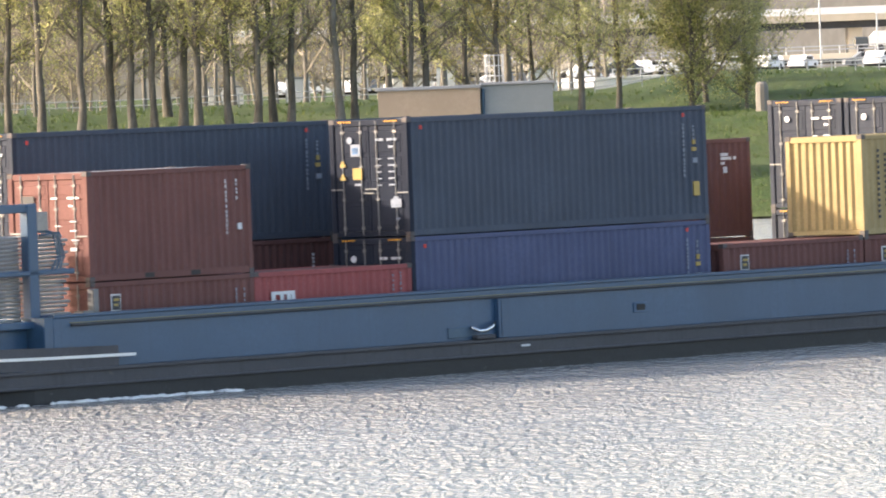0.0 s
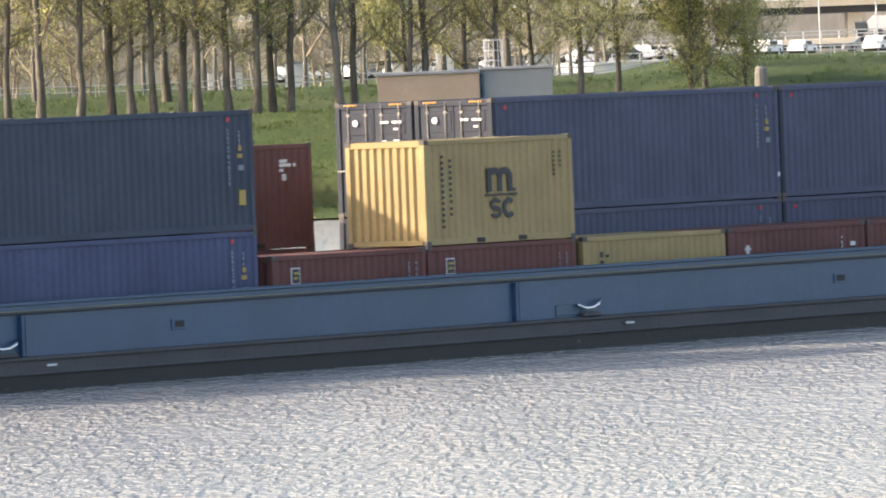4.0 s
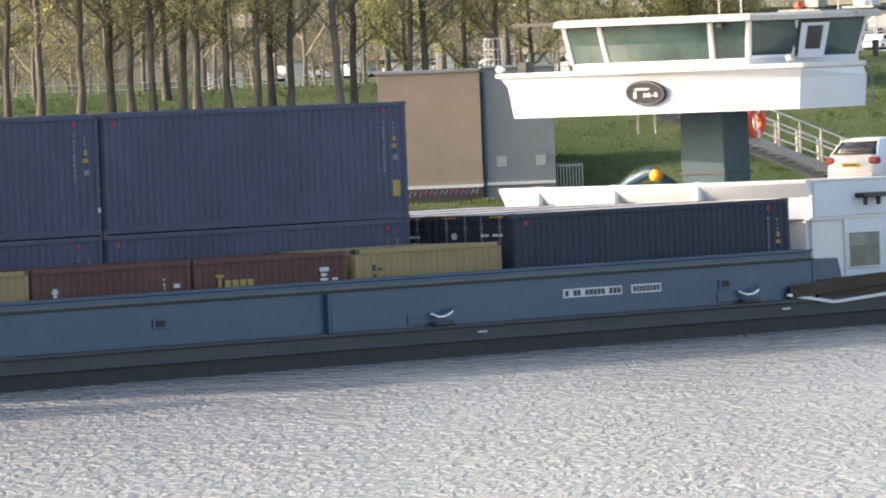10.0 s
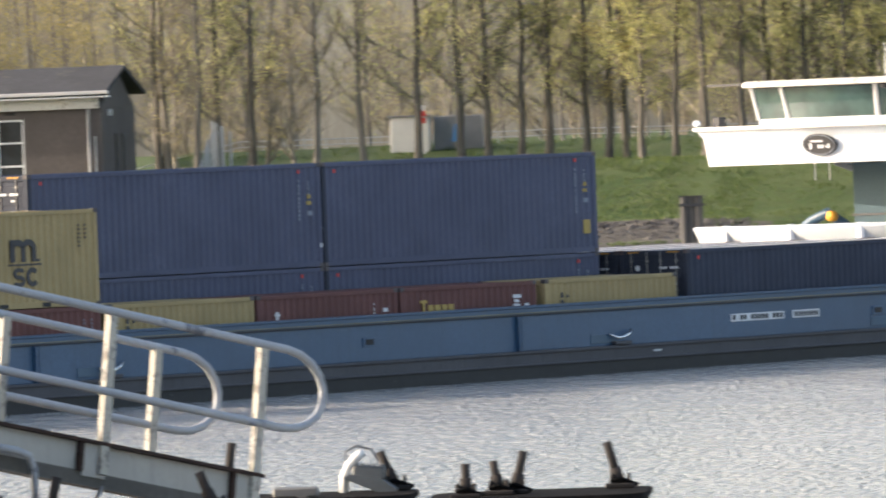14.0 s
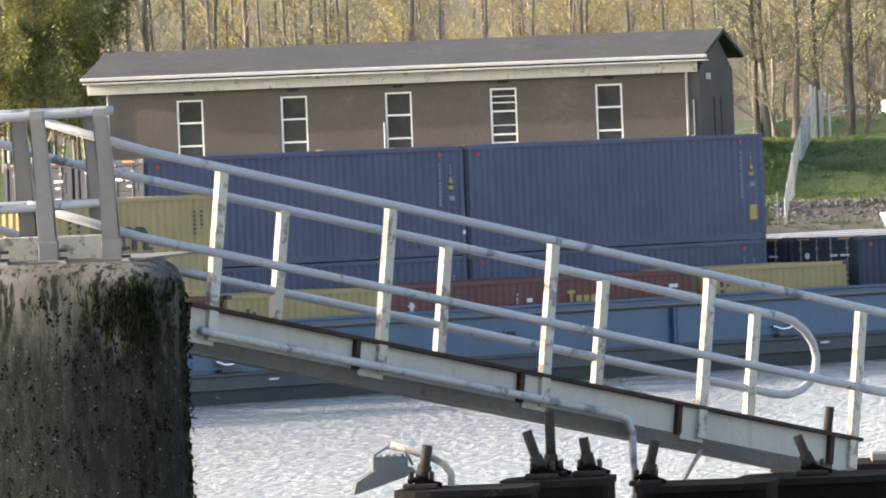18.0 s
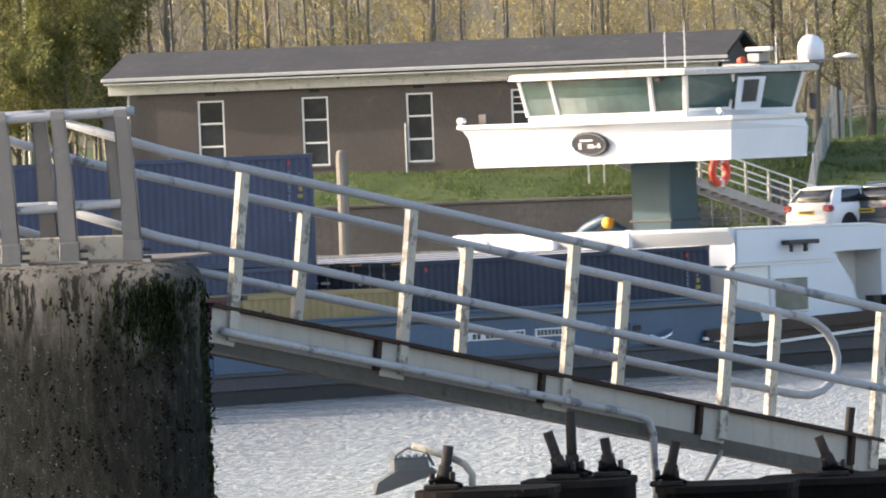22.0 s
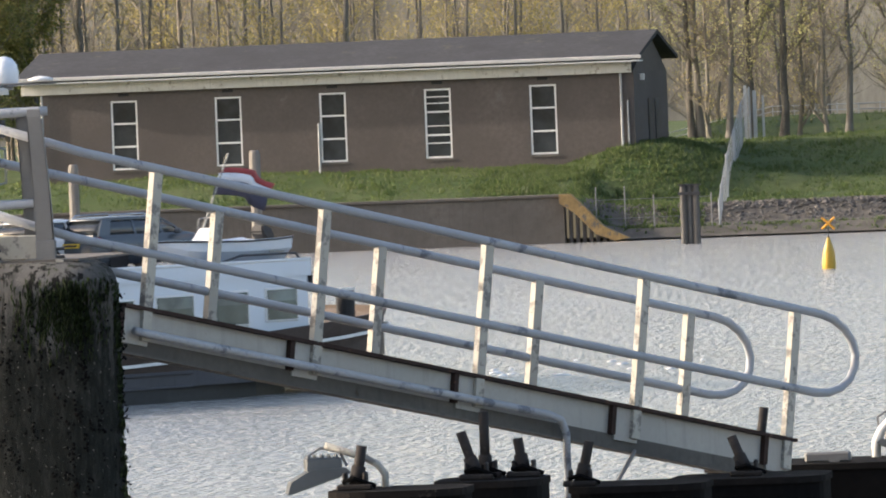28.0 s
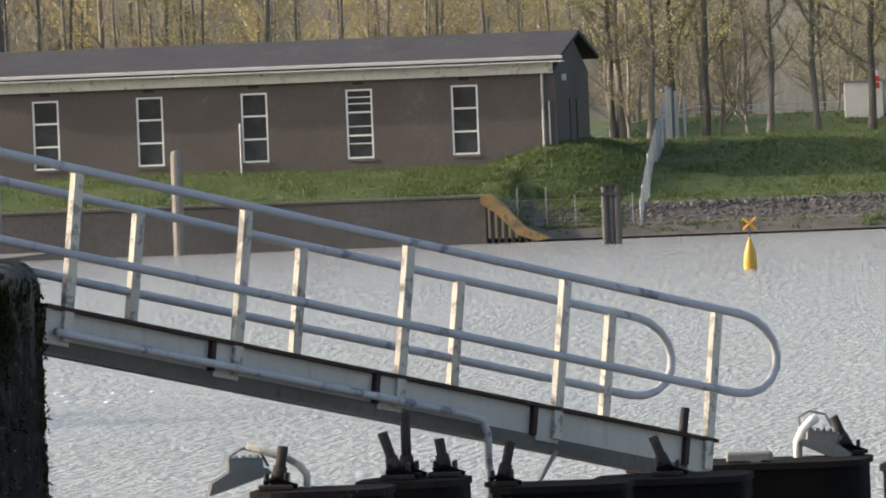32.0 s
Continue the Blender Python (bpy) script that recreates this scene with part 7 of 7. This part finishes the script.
# rubble along the water's edge
rg = random.Random(11)
bm = bmesh.new()
for i in range(5200):
    x = rg.uniform(-57, -20)
    y = rg.uniform(542.9, 546.5)
    z = ground_height(x, y)
    r = rg.uniform(0.08, 0.19)
    m = Matrix.Translation((x, y, z)) @ Euler((rg.uniform(0.1, 0.9), rg.uniform(-0.4, 0.4), rg.random() * 6)).to_matrix().to_4x4() @ Matrix.Diagonal((r * 1.1, r * 0.9, r * 0.45, 1))
    bmesh.ops.create_icosphere(bm, subdivisions=1, radius=1.0, matrix=m) if i < 700 else [bm.faces.new([v[a] for a in f]) for v in [[bm.verts.new(m @ Vector(c)) for c in ((1, 0, -.4), (-.5, .9, -.4), (-.5, -.9, -.4), (0.1, 0.1, 0.9))]] for f in ((0, 1, 3), (1, 2, 3), (2, 0, 3))]
tagged(part("rubble", bm, M["rubble"]), "grey rubble stones along the water's edge", "rubble", kind="stuff")


def build_yard():
    """Far side of the dike: a yard with parked cars, two road decks, and small equipment among the trees."""
    rg = random.Random(21)
    w = tagged(part("yard_wall", boxes((6, 90, 640, 640.4, 6.2, 6.92), (6, 90, 639.9, 640.5, 6.92, 7.02)), M["yard_white"]), "long low white wall beyond the dike", "wall", kind="structure")
    fence = thing("yard_railing", "white railing on the yard wall", "railing")
    for i in range(46):
        part("post", boxes((7 + 1.6 * i, 7.07 + 1.6 * i, 640.1, 640.2, 7.0, 7.42)), M["yard_white"], fence)
    part("rail", boxes((7, 80, 640.1, 640.2, 7.42, 7.47)), M["yard_white"], fence)
    for i in range(52):
        x, y = -16 + 2.1 * i + rg.uniform(-0.8, 0.8), 980 + 34 * (i % 5) + rg.uniform(-5, 5)
        v = thing("parked_car", "small car parked in the far yard", "car", "cars in the yard", m=pose(x, y, ground_height(x, y), 0, 0, rg.choice((0, 180, 90, 75)) + rg.uniform(-10, 10)))
        bm = bmesh.new()
        prism(bm, [(0, 0.3), (0.05, 0.8), (0.5, 0.92), (1.0, 1.42), (2.6, 1.46), (3.3, 0.95), (4.2, 0.82), (4.3, 0.3)], "y", 0, 1.75)
        part("body", bm, M[rg.choice(("car_white", "car_white", "yard_white", "car_grey", "steel_grey", "car_grey"))], v)
        for y0, y1 in ((-0.02, 0.03), (1.72, 1.77)):
            part("window", boxes((1.05, 2.7, y0, y1, 0.98, 1.32)), M["glass_dark"], v)
        for wx in (0.8, 3.4):
            part("wheel", tube(bmesh.new(), (wx, -0.03, 0.32), (wx, 1.78, 0.32), 0.32, seg=10), M["rubber"], v)
    # lower deck with a lorry, upper deck on piers
    lo = thing("elevated_road", "pale concrete road deck with guard rails behind the yard", "bridge")
    part("deck", boxes((-16, 130, 1195, 1205, 8.0, 8.62), bevel=0.05), M["bridge_cream"], lo)
    part("soffit", boxes((-16, 130, 1196, 1204, 7.5, 8.0)), M["steel_dark"], lo)
    for i in range(74):
        part("rail_post", boxes((-16 + 2 * i, -15.85 + 2 * i, 1195.1, 1195.3, 8.62, 9.45)), M["yard_white"], lo)
    for z in (9.0, 9.4):
        part("guard_rail", boxes((-16, 130, 1195.1, 1195.25, z, z + 0.14)), M["fence_grey"], lo)
    for i in range(9):
        part("pier", boxes((-12 + 16 * i, -10.6 + 16 * i, 1197, 1203, 5.5, 7.5)), M["bridge_cream"], lo)
    up = thing("road_bridge", "cream concrete road bridge on piers behind the yard", "bridge")
    part("deck", boxes((-30, 140, 1215, 1228, 12.3, 13.1), bevel=0.05), M["bridge_cream"], up)
    part("parapet", boxes((-30, 140, 1214.8, 1215.0, 13.1, 13.9)), M["yard_white"], up)
    # dark slab added to stand in for the shadow under the deck
    part("beam", boxes((-30, 140, 1216, 1227, 11.5, 12.3)), M["steel_dark"], up)
    for i in range(10):
        part("pier", boxes((-24 + 17 * i, -22.4 + 17 * i, 1217, 1226, 5, 11.5)), M["bridge_cream"], up)
    t = thing("lorry", "white lorry with a dark cab on the far road", "lorry", m=pose(45.6, 1199, 8.62))
    bm = bmesh.new()
    prism(bm, [(0.0, 0.7), (0.0, 1.7), (0.7, 2.35), (5.6, 2.4), (6.0, 1.6), (6.0, 0.7)], "y", 0, 2.3)
    part("box", bm, M["yard_white"], t)
    part("cab", boxes((-1.7, -0.1, 0.1, 2.2, 0.5, 1.75), bevel=0.15), M["car_grey"], t)
    for wx in (-1.0, 1.2, 4.6):
        part("wheel", tube(bmesh.new(), (wx, 0, 0.45), (wx, 2.3, 0.45), 0.45, seg=12), M["rubber"], t)
    for i, (x, h) in enumerate(((36.0, 7.5), (41.8, 5.5), (49.4, 6.5), (55.5, 8.0), (25.0, 6.5), (12.0, 7.0))):
        lp = thing("yard_lamp", "thin grey lamp post in the far yard", "lamp post", "yard lamps", m=pose(x, 1090, 6.9))
        part("pole", tube(bmesh.new(), (0, 0, 0), (0, 0, h), 0.09, seg=6), M["fence_grey"], lp)
        part("head", boxes((-0.15, 0.9, -0.12, 0.12, h - 0.05, h + 0.12)), M["yard_white"], lp)
    # pale equipment in the field behind the row of trees
    for x, y, a, h in ((-12.2, 668, 1.4, 1.5), (-8.3, 690, 0.9, 2.1), (-3.1, 675, 1.1, 1.8), (-17.6, 700, 2.2, 1.1), (2.6, 690, 1.8, 1.6), (-6.0, 720, 2.6, 1.3)):
        e = thing("field_cabinet", "small pale cabinet in the field beyond the trees", "cabinet", "field cabinets", m=pose(x, y, ground_height(x, y) - 0.05))
        part("body", boxes((0, a, 0, 0.8, 0, h), bevel=0.03), M["yard_white"], e)
        part("lid", boxes((-0.06, a + 0.06, -0.06, 0.86, h, h + 0.1), bevel=0.02), M["yard_grey"], e)
    rail = thing("field_fence", "pale rail fence across the field beyond the trees", "fence")
    for k in range(70):
        x = -66 + 1.3 * k
        part("post", boxes((x, x + 0.07, 612, 612.07, ground_height(x, 612) - 0.1, ground_height(x, 612) + 0.75)), M["fence_grey"], rail)
    for z in (0.35, 0.68):
        part("rail", tubes([(-66 + 6.5 * k, 612.0, ground_height(-66 + 6.5 * k, 612) + z) for k in range(15)], 0.035, 5), M["fence_grey"], rail)
    kiosk = thing("signal_cabin", "white equipment cabin among the trees", "cabin", m=pose(-43.0, 600, 5.4))
    part("box", boxes((0, 2.3, 0, 2, 0.2, 2.55), bevel=0.04), M["yard_white"], kiosk)
    part("roof", boxes((-0.15, 2.45, -0.1, 2.1, 2.55, 2.66)), M["yard_grey"], kiosk)
    part("base", boxes((-0.1, 2.4, -0.06, 2.06, 0, 0.2)), M["yard_grey"], kiosk)
    box2 = thing("relay_cabinet", "dull green relay cabinet beside the white cabin", "cabinet", m=pose(-40.5, 601, 5.4))
    part("body", boxes((0, 2.9, 0, 1.5, 0, 2.55), bevel=0.04), M["yard_grey"], box2)
    part("door_seam", boxes((1.43, 1.47, -0.012, 0.01, 0.3, 2.4)), M["rubber"], box2)
    sg = thing("traffic_signal", "red railway signal on a post", "signal", m=pose(-41.0, 599, 5.4))
    part("post", boxes((-0.14, 0.14, 0, 0.12, 0, 3.2)), M["yard_white"], sg)
    for z in (2.15, 2.55):
        part("lamp", boxes((-0.19, 0.19, -0.08, 0.0, z, z + 0.32)), M["mark_red"], sg, "red signal lamp")
    sb = thing("blue_sign", "small blue sign panel on a post", "sign", m=pose(-39.0, 599, 5.4))
    bm = bmesh.new()
    prism(bm, [(-0.32, 1.0), (0.32, 1.0), (0.26, 1.95), (-0.10, 2.05)], "y", -0.05, 0.0)
    part("panel", bm, M["mark_blue"], sb)
    part("post", boxes((-0.05, 0.05, 0, 0.08, 0, 1.6)), M["fence_grey"], sb)
    lp = thing("lamp_post", "tall thin white lamp post behind the hall", "lamp post", m=pose(-100.0, 590, 4.2))
    part("pole", tube(bmesh.new(), (0, 0, 0), (0, 0, 14), 0.10, 0.07, seg=8), M["white_soft"], lp)
    part("collar", tube(bmesh.new(), (0, 0, 6.0), (0, 0, 6.2), 0.14, seg=8), M["steel_grey"], lp)
    # flat upright sheet of far woods, the haze painted into its colour
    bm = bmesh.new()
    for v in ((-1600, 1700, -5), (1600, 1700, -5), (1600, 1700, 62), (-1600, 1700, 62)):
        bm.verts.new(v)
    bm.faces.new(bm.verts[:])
    tagged(part("backdrop", bm, M["far_wood"]), "flat brown backdrop of distant woods with painted haze", "backdrop", kind="structure")


# pale brown, lightened to paint in the haze of distance
M["far_wood"] = surf("far woods with painted haze", (0.37, 0.335, 0.285), 1.0, var=0.34, coarse=0.10, fine=0.9, bump=0.0, spec=0.0, stretch=(1, 1, 0.35))
build_yard()

# ---- trees ----
def grow_tree(seed, high, leaf, n_leaf, bark="bark", spread=1.0, low_limb=0.16, leaf_low=0.1, m=24, kids=1, thick=0.0108, droop=0.0):
    """A poplar: tapered trunk, rising limbs, many twigs, and leaves strewn along the twigs."""
    rg = random.Random(seed)
    t = thing("tree", "", "tree", "trees on the far bank")
    trunk, limbs = bmesh.new(), bmesh.new()
    r0 = thick * high
    pts = []
    x = y = 0.0
    n = 12
    for i in range(n + 1):
        k = i / n
        pts.append((Vector((x, y, high * k)), r0 * (1 - 0.86 * k) * (1.35 if i == 0 else 1.0)))
        x += rg.uniform(-0.12, 0.12)
        y += rg.uniform(-0.12, 0.12)
    for (p, r), (q, s) in zip(pts, pts[1:]):
        tube(trunk, p, q, r, s, seg=8, caps=False)
    tips = []

    def branch(p, d, length, r, depth):
        steps = 4 if depth == 0 else (3 if kids else 2)
        for i in range(steps):
            q = p + d * (length / steps)
            tube(limbs, p, q, max(0.007, r * (1 - i / steps * 0.7)), max(0.006, r * (1 - (i + 1) / steps * 0.7)), seg=5 if depth == 0 else 3, caps=False)
            if depth < 2:
                for _ in range((3 if kids else 2) if depth == 0 else 1):
                    dd = (d + Vector((rg.uniform(-1, 1), rg.uniform(-1, 1), rg.uniform(-0.35, 0.9))) * 0.8).normalized()
                    branch(p.lerp(q, rg.random()), dd, length * rg.uniform(0.28, 0.5), r * 0.42, depth + 1)
            if depth >= 1:
                tips.append(q)
            p = q
            d = (d + Vector((rg.uniform(-0.22, 0.22), rg.uniform(-0.22, 0.22), rg.uniform(-0.05, 0.22)))).normalized()

    for i in range(m):
        k = low_limb + (0.96 - low_limb) * i / m
        z = high * k
        j = min(n - 1, int(k * n))
        p = pts[j][0].lerp(pts[j + 1][0], k * n - j)
        a = rg.uniform(0, 2 * math.pi)
        up = rg.uniform(0.35, 1.3)
        d = Vector((math.cos(a), math.sin(a), up)).normalized()
        branch(p, d, high * rg.uniform(0.12, 0.24) * (1.1 - 0.5 * k) * spread, pts[j][1] * 0.40, 0)
    part("trunk", trunk, M[bark], t, smooth=True)
    tagged(part("branchwork", limbs, M["twig" if kids else "twig_hazed"], t), kind="stuff")
    if n_leaf:
        verts, faces = [], []
        tips = [p for p in tips if p.z > leaf_low * high]
        clump = [rg.choice(tips) for _ in range(max(8, len(tips) // (3 if droop == 0 else 2)))]
        for _ in range(n_leaf):
            c = rg.choice(clump) + Vector((rg.gauss(0, 0.26), rg.gauss(0, 0.26), rg.gauss(0, 0.26) - droop * rg.random() ** 2))
            u = Vector((rg.uniform(-1, 1), rg.uniform(-1, 1), rg.uniform(-1, 1))).normalized() * rg.uniform(0.05, 0.10)
            v = u.orthogonal().normalized() * rg.uniform(0.04, 0.08)
            b0 = len(verts)
            verts += [c - u, c + v * 0.9, c + u, c - v]
            faces.append((b0, b0 + 1, b0 + 2, b0 + 3))
        me = bpy.data.meshes.new("crown")
        me.from_pydata([tuple(v) for v in verts], [], faces)
        me.materials.append(M[leaf])
        cr = new("crown", me)
        cr.parent = t
        tagged(cr, kind="stuff")
    return t


kinds = {
    "thin": grow_tree(1, 19, "leaf_mixed", 9000, leaf_low=0.08),
    "thin2": grow_tree(2, 21, "leaf_mixed", 4400, leaf_low=0.12),
    "bare": grow_tree(3, 20, "leaf_mixed", 3200, bark="bark"),
    "pale": grow_tree(4, 20, "leaf_mixed", 1000, bark="bark_pale", low_limb=0.2),
    "gold": grow_tree(5, 18, "leaf_gold", 4500, leaf_low=0.05),
    "leafy": grow_tree(6, 17, "leaf_mixed", 9000, spread=1.3, low_limb=0.14),
    "willow": grow_tree(13, 12.5, "leaf_mixed", 16000, spread=2.0, low_limb=0.05, leaf_low=0.0, m=34, droop=1.3),
    "green": grow_tree(7, 14, "leaf_green", 26000, spread=1.5, low_limb=0.05, leaf_low=0.02),
    "brush": grow_tree(8, 13, "leaf_gold", 500, bark="twig", low_limb=0.06, spread=1.1),
    # far kinds and thickets take the twig colour lightened for haze
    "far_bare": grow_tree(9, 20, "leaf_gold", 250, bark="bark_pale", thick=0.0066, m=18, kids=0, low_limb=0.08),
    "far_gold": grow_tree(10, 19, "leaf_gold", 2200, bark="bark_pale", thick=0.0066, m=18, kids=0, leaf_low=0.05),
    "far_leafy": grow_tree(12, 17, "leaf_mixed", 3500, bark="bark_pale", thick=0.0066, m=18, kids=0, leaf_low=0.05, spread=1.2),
    "thicket": grow_tree(14, 9.5, "leaf_mixed", 900, bark="twig_hazed", m=30, kids=1, low_limb=0.03, leaf_low=0.05, spread=1.7, thick=0.008),
    "thicket2": grow_tree(15, 11.5, "leaf_gold", 500, bark="twig_hazed", m=32, kids=1, low_limb=0.03, leaf_low=0.05, spread=1.5, thick=0.008),
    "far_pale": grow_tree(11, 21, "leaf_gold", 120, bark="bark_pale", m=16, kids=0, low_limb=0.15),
}
LABELS = {"thicket": "low twiggy shrub with sparse yellow green leaves", "thicket2": "tall twiggy shrub, nearly bare", "thin": "slender poplar with sparse yellow green leaves", "thin2": "slender poplar with a few yellow leaves", "bare": "nearly bare brown poplar in autumn", "pale": "bare tree with pale bark", "gold": "autumn tree with golden leaves", "leafy": "poplar with dense yellow green leaves", "willow": "wide hanging tree with small yellow green leaves", "green": "broad bushy tree with dull green leaves", "brush": "thin bare young tree", "far_bare": "bare poplar in the far wood, twigs paled for haze", "far_gold": "poplar with golden autumn leaves in the far wood", "far_leafy": "poplar with yellow green leaves in the far wood", "far_pale": "bare far poplar with a pale trunk"}
for key, t in kinds.items():
    t["label"] = LABELS[key]
tr = random.Random(9)
used = set()


def plant(key, x, y, size=1.0):
    m = pose(x, y, ground_height(x, y) - 0.05, tr.uniform(-1.5, 1.5), tr.uniform(-1.5, 1.5), tr.uniform(0, 360))
    if key not in used:
        used.add(key)
        kinds[key].matrix_basis = m
        kinds[key].scale = (size, size, size)
        return kinds[key]
    c = copy_thing(kinds[key], m)
    c.scale = (size, size, size)
    return c


# first view: a row along the dike, then leafy ones in the east
for x, key in ((-27.2, "thin"), (-25.3, "leafy"), (-23.5, "thin2"), (-21.5, "thin2"), (-19.9, "bare"), (-18.8, "thin"), (-17.7, "bare"), (-16.3, "pale"), (-15.4, "thin2"), (-13.8, "thin"), (-12.4, "thin"), (-11.6, "bare"), (-10.7, "thin2"), (-8.1, "pale"), (-7.4, "bare"), (-4.4, "leafy"), (-3.6, "thin2"), (4.3, "leafy"), (0.2, "gold")):
    plant(key, x, 580 + tr.uniform(-1.5, 2.5), tr.uniform(0.9, 1.1))
for x, y, key, s in ((10.2, 590, "willow", 1.0), (6.4, 589, "leafy", 0.9), (13.2, 592, "willow", 0.72), (-1.6, 589, "leafy", 0.95), (11.2, 596, "green", 0.85), (-4.8, 592, "leafy", 1.0), (2.0, 594, "leafy", 0.8)):
    plant(key, x, y, s)
# second view: bare row on the dike east of the hall
for x, key in ((-55.4, "bare"), (-54.9, "pale"), (-54.3, "brush"), (-53.1, "pale"), (-51.9, "bare"), (-50.0, "thin2"), (-49.2, "brush"), (-47.4, "brush"), (-46.2, "pale"), (-43.4, "pale"), (-40.3, "bare"), (-37.8, "thin2"), (-36.3, "bare"), (-34.4, "bare"), (-32.8, "thin2"), (-30.7, "thin"), (-29.4, "bare"), (-28.3, "gold")):
    plant(key, x, 585 + tr.uniform(-1, 1), tr.uniform(0.92, 1.08))
# behind the hall and in depth
for i in range(36):
    plant(tr.choice(("far_bare", "far_bare", "far_gold", "far_pale", "far_gold", "far_bare")), -104 + 1.25 * i + tr.uniform(-0.6, 0.6), tr.uniform(592, 612), tr.uniform(0.9, 1.15))
for i in range(27):
    plant(tr.choice(("far_gold", "far_bare", "far_gold", "far_bare", "far_pale")), -108 + 1.7 * i + tr.uniform(-0.8, 0.8), tr.uniform(615, 655), tr.uniform(1.0, 1.3))
for x, y, s in ((-97.5, 588, 1.25), (-101, 591, 1.35), (-94.5, 592, 1.1), (-104, 586, 1.2), (-99, 598, 1.4)):
    plant("green", x, y, s)
for i in range(9):
    plant(tr.choice(("far_bare", "far_pale", "far_bare", "thin")), -29 + 3.8 * i + tr.uniform(-0.8, 0.8), tr.uniform(600, 640), tr.uniform(0.85, 1.1))

# a screen of thin bare growth behind the row east of the hall
for i in range(10):
    plant(tr.choice(("far_bare", "brush")), -58 + 3.2 * i + tr.uniform(-0.8, 0.8), tr.uniform(628, 655), tr.uniform(0.7, 1.0))
for i in range(9):
    plant(tr.choice(("far_leafy", "far_bare", "far_leafy", "far_gold")), -34 + 4.5 * i + tr.uniform(-0.5, 0.5), tr.uniform(608, 660), tr.uniform(0.8, 1.1))
# twiggy growth that closes the view behind both rows
for i in range(46):
    plant(tr.choice(("thicket", "thicket2", "far_bare", "thicket2")), -33 + 0.92 * i + tr.uniform(-0.6, 0.6), tr.uniform(650, 720), tr.uniform(0.8, 1.15))
for i in range(40):
    plant(tr.choice(("thicket", "thicket2", "thicket2")), -68 + 1.1 * i + tr.uniform(-0.6, 0.6), tr.uniform(665, 740), tr.uniform(0.8, 1.2))
for i in range(44):
    plant(tr.choice(("thicket2", "thicket2", "far_gold", "thicket2")), -118 + 1.2 * i + tr.uniform(-0.6, 0.6), tr.uniform(640, 720), tr.uniform(1.0, 1.35))
motions()
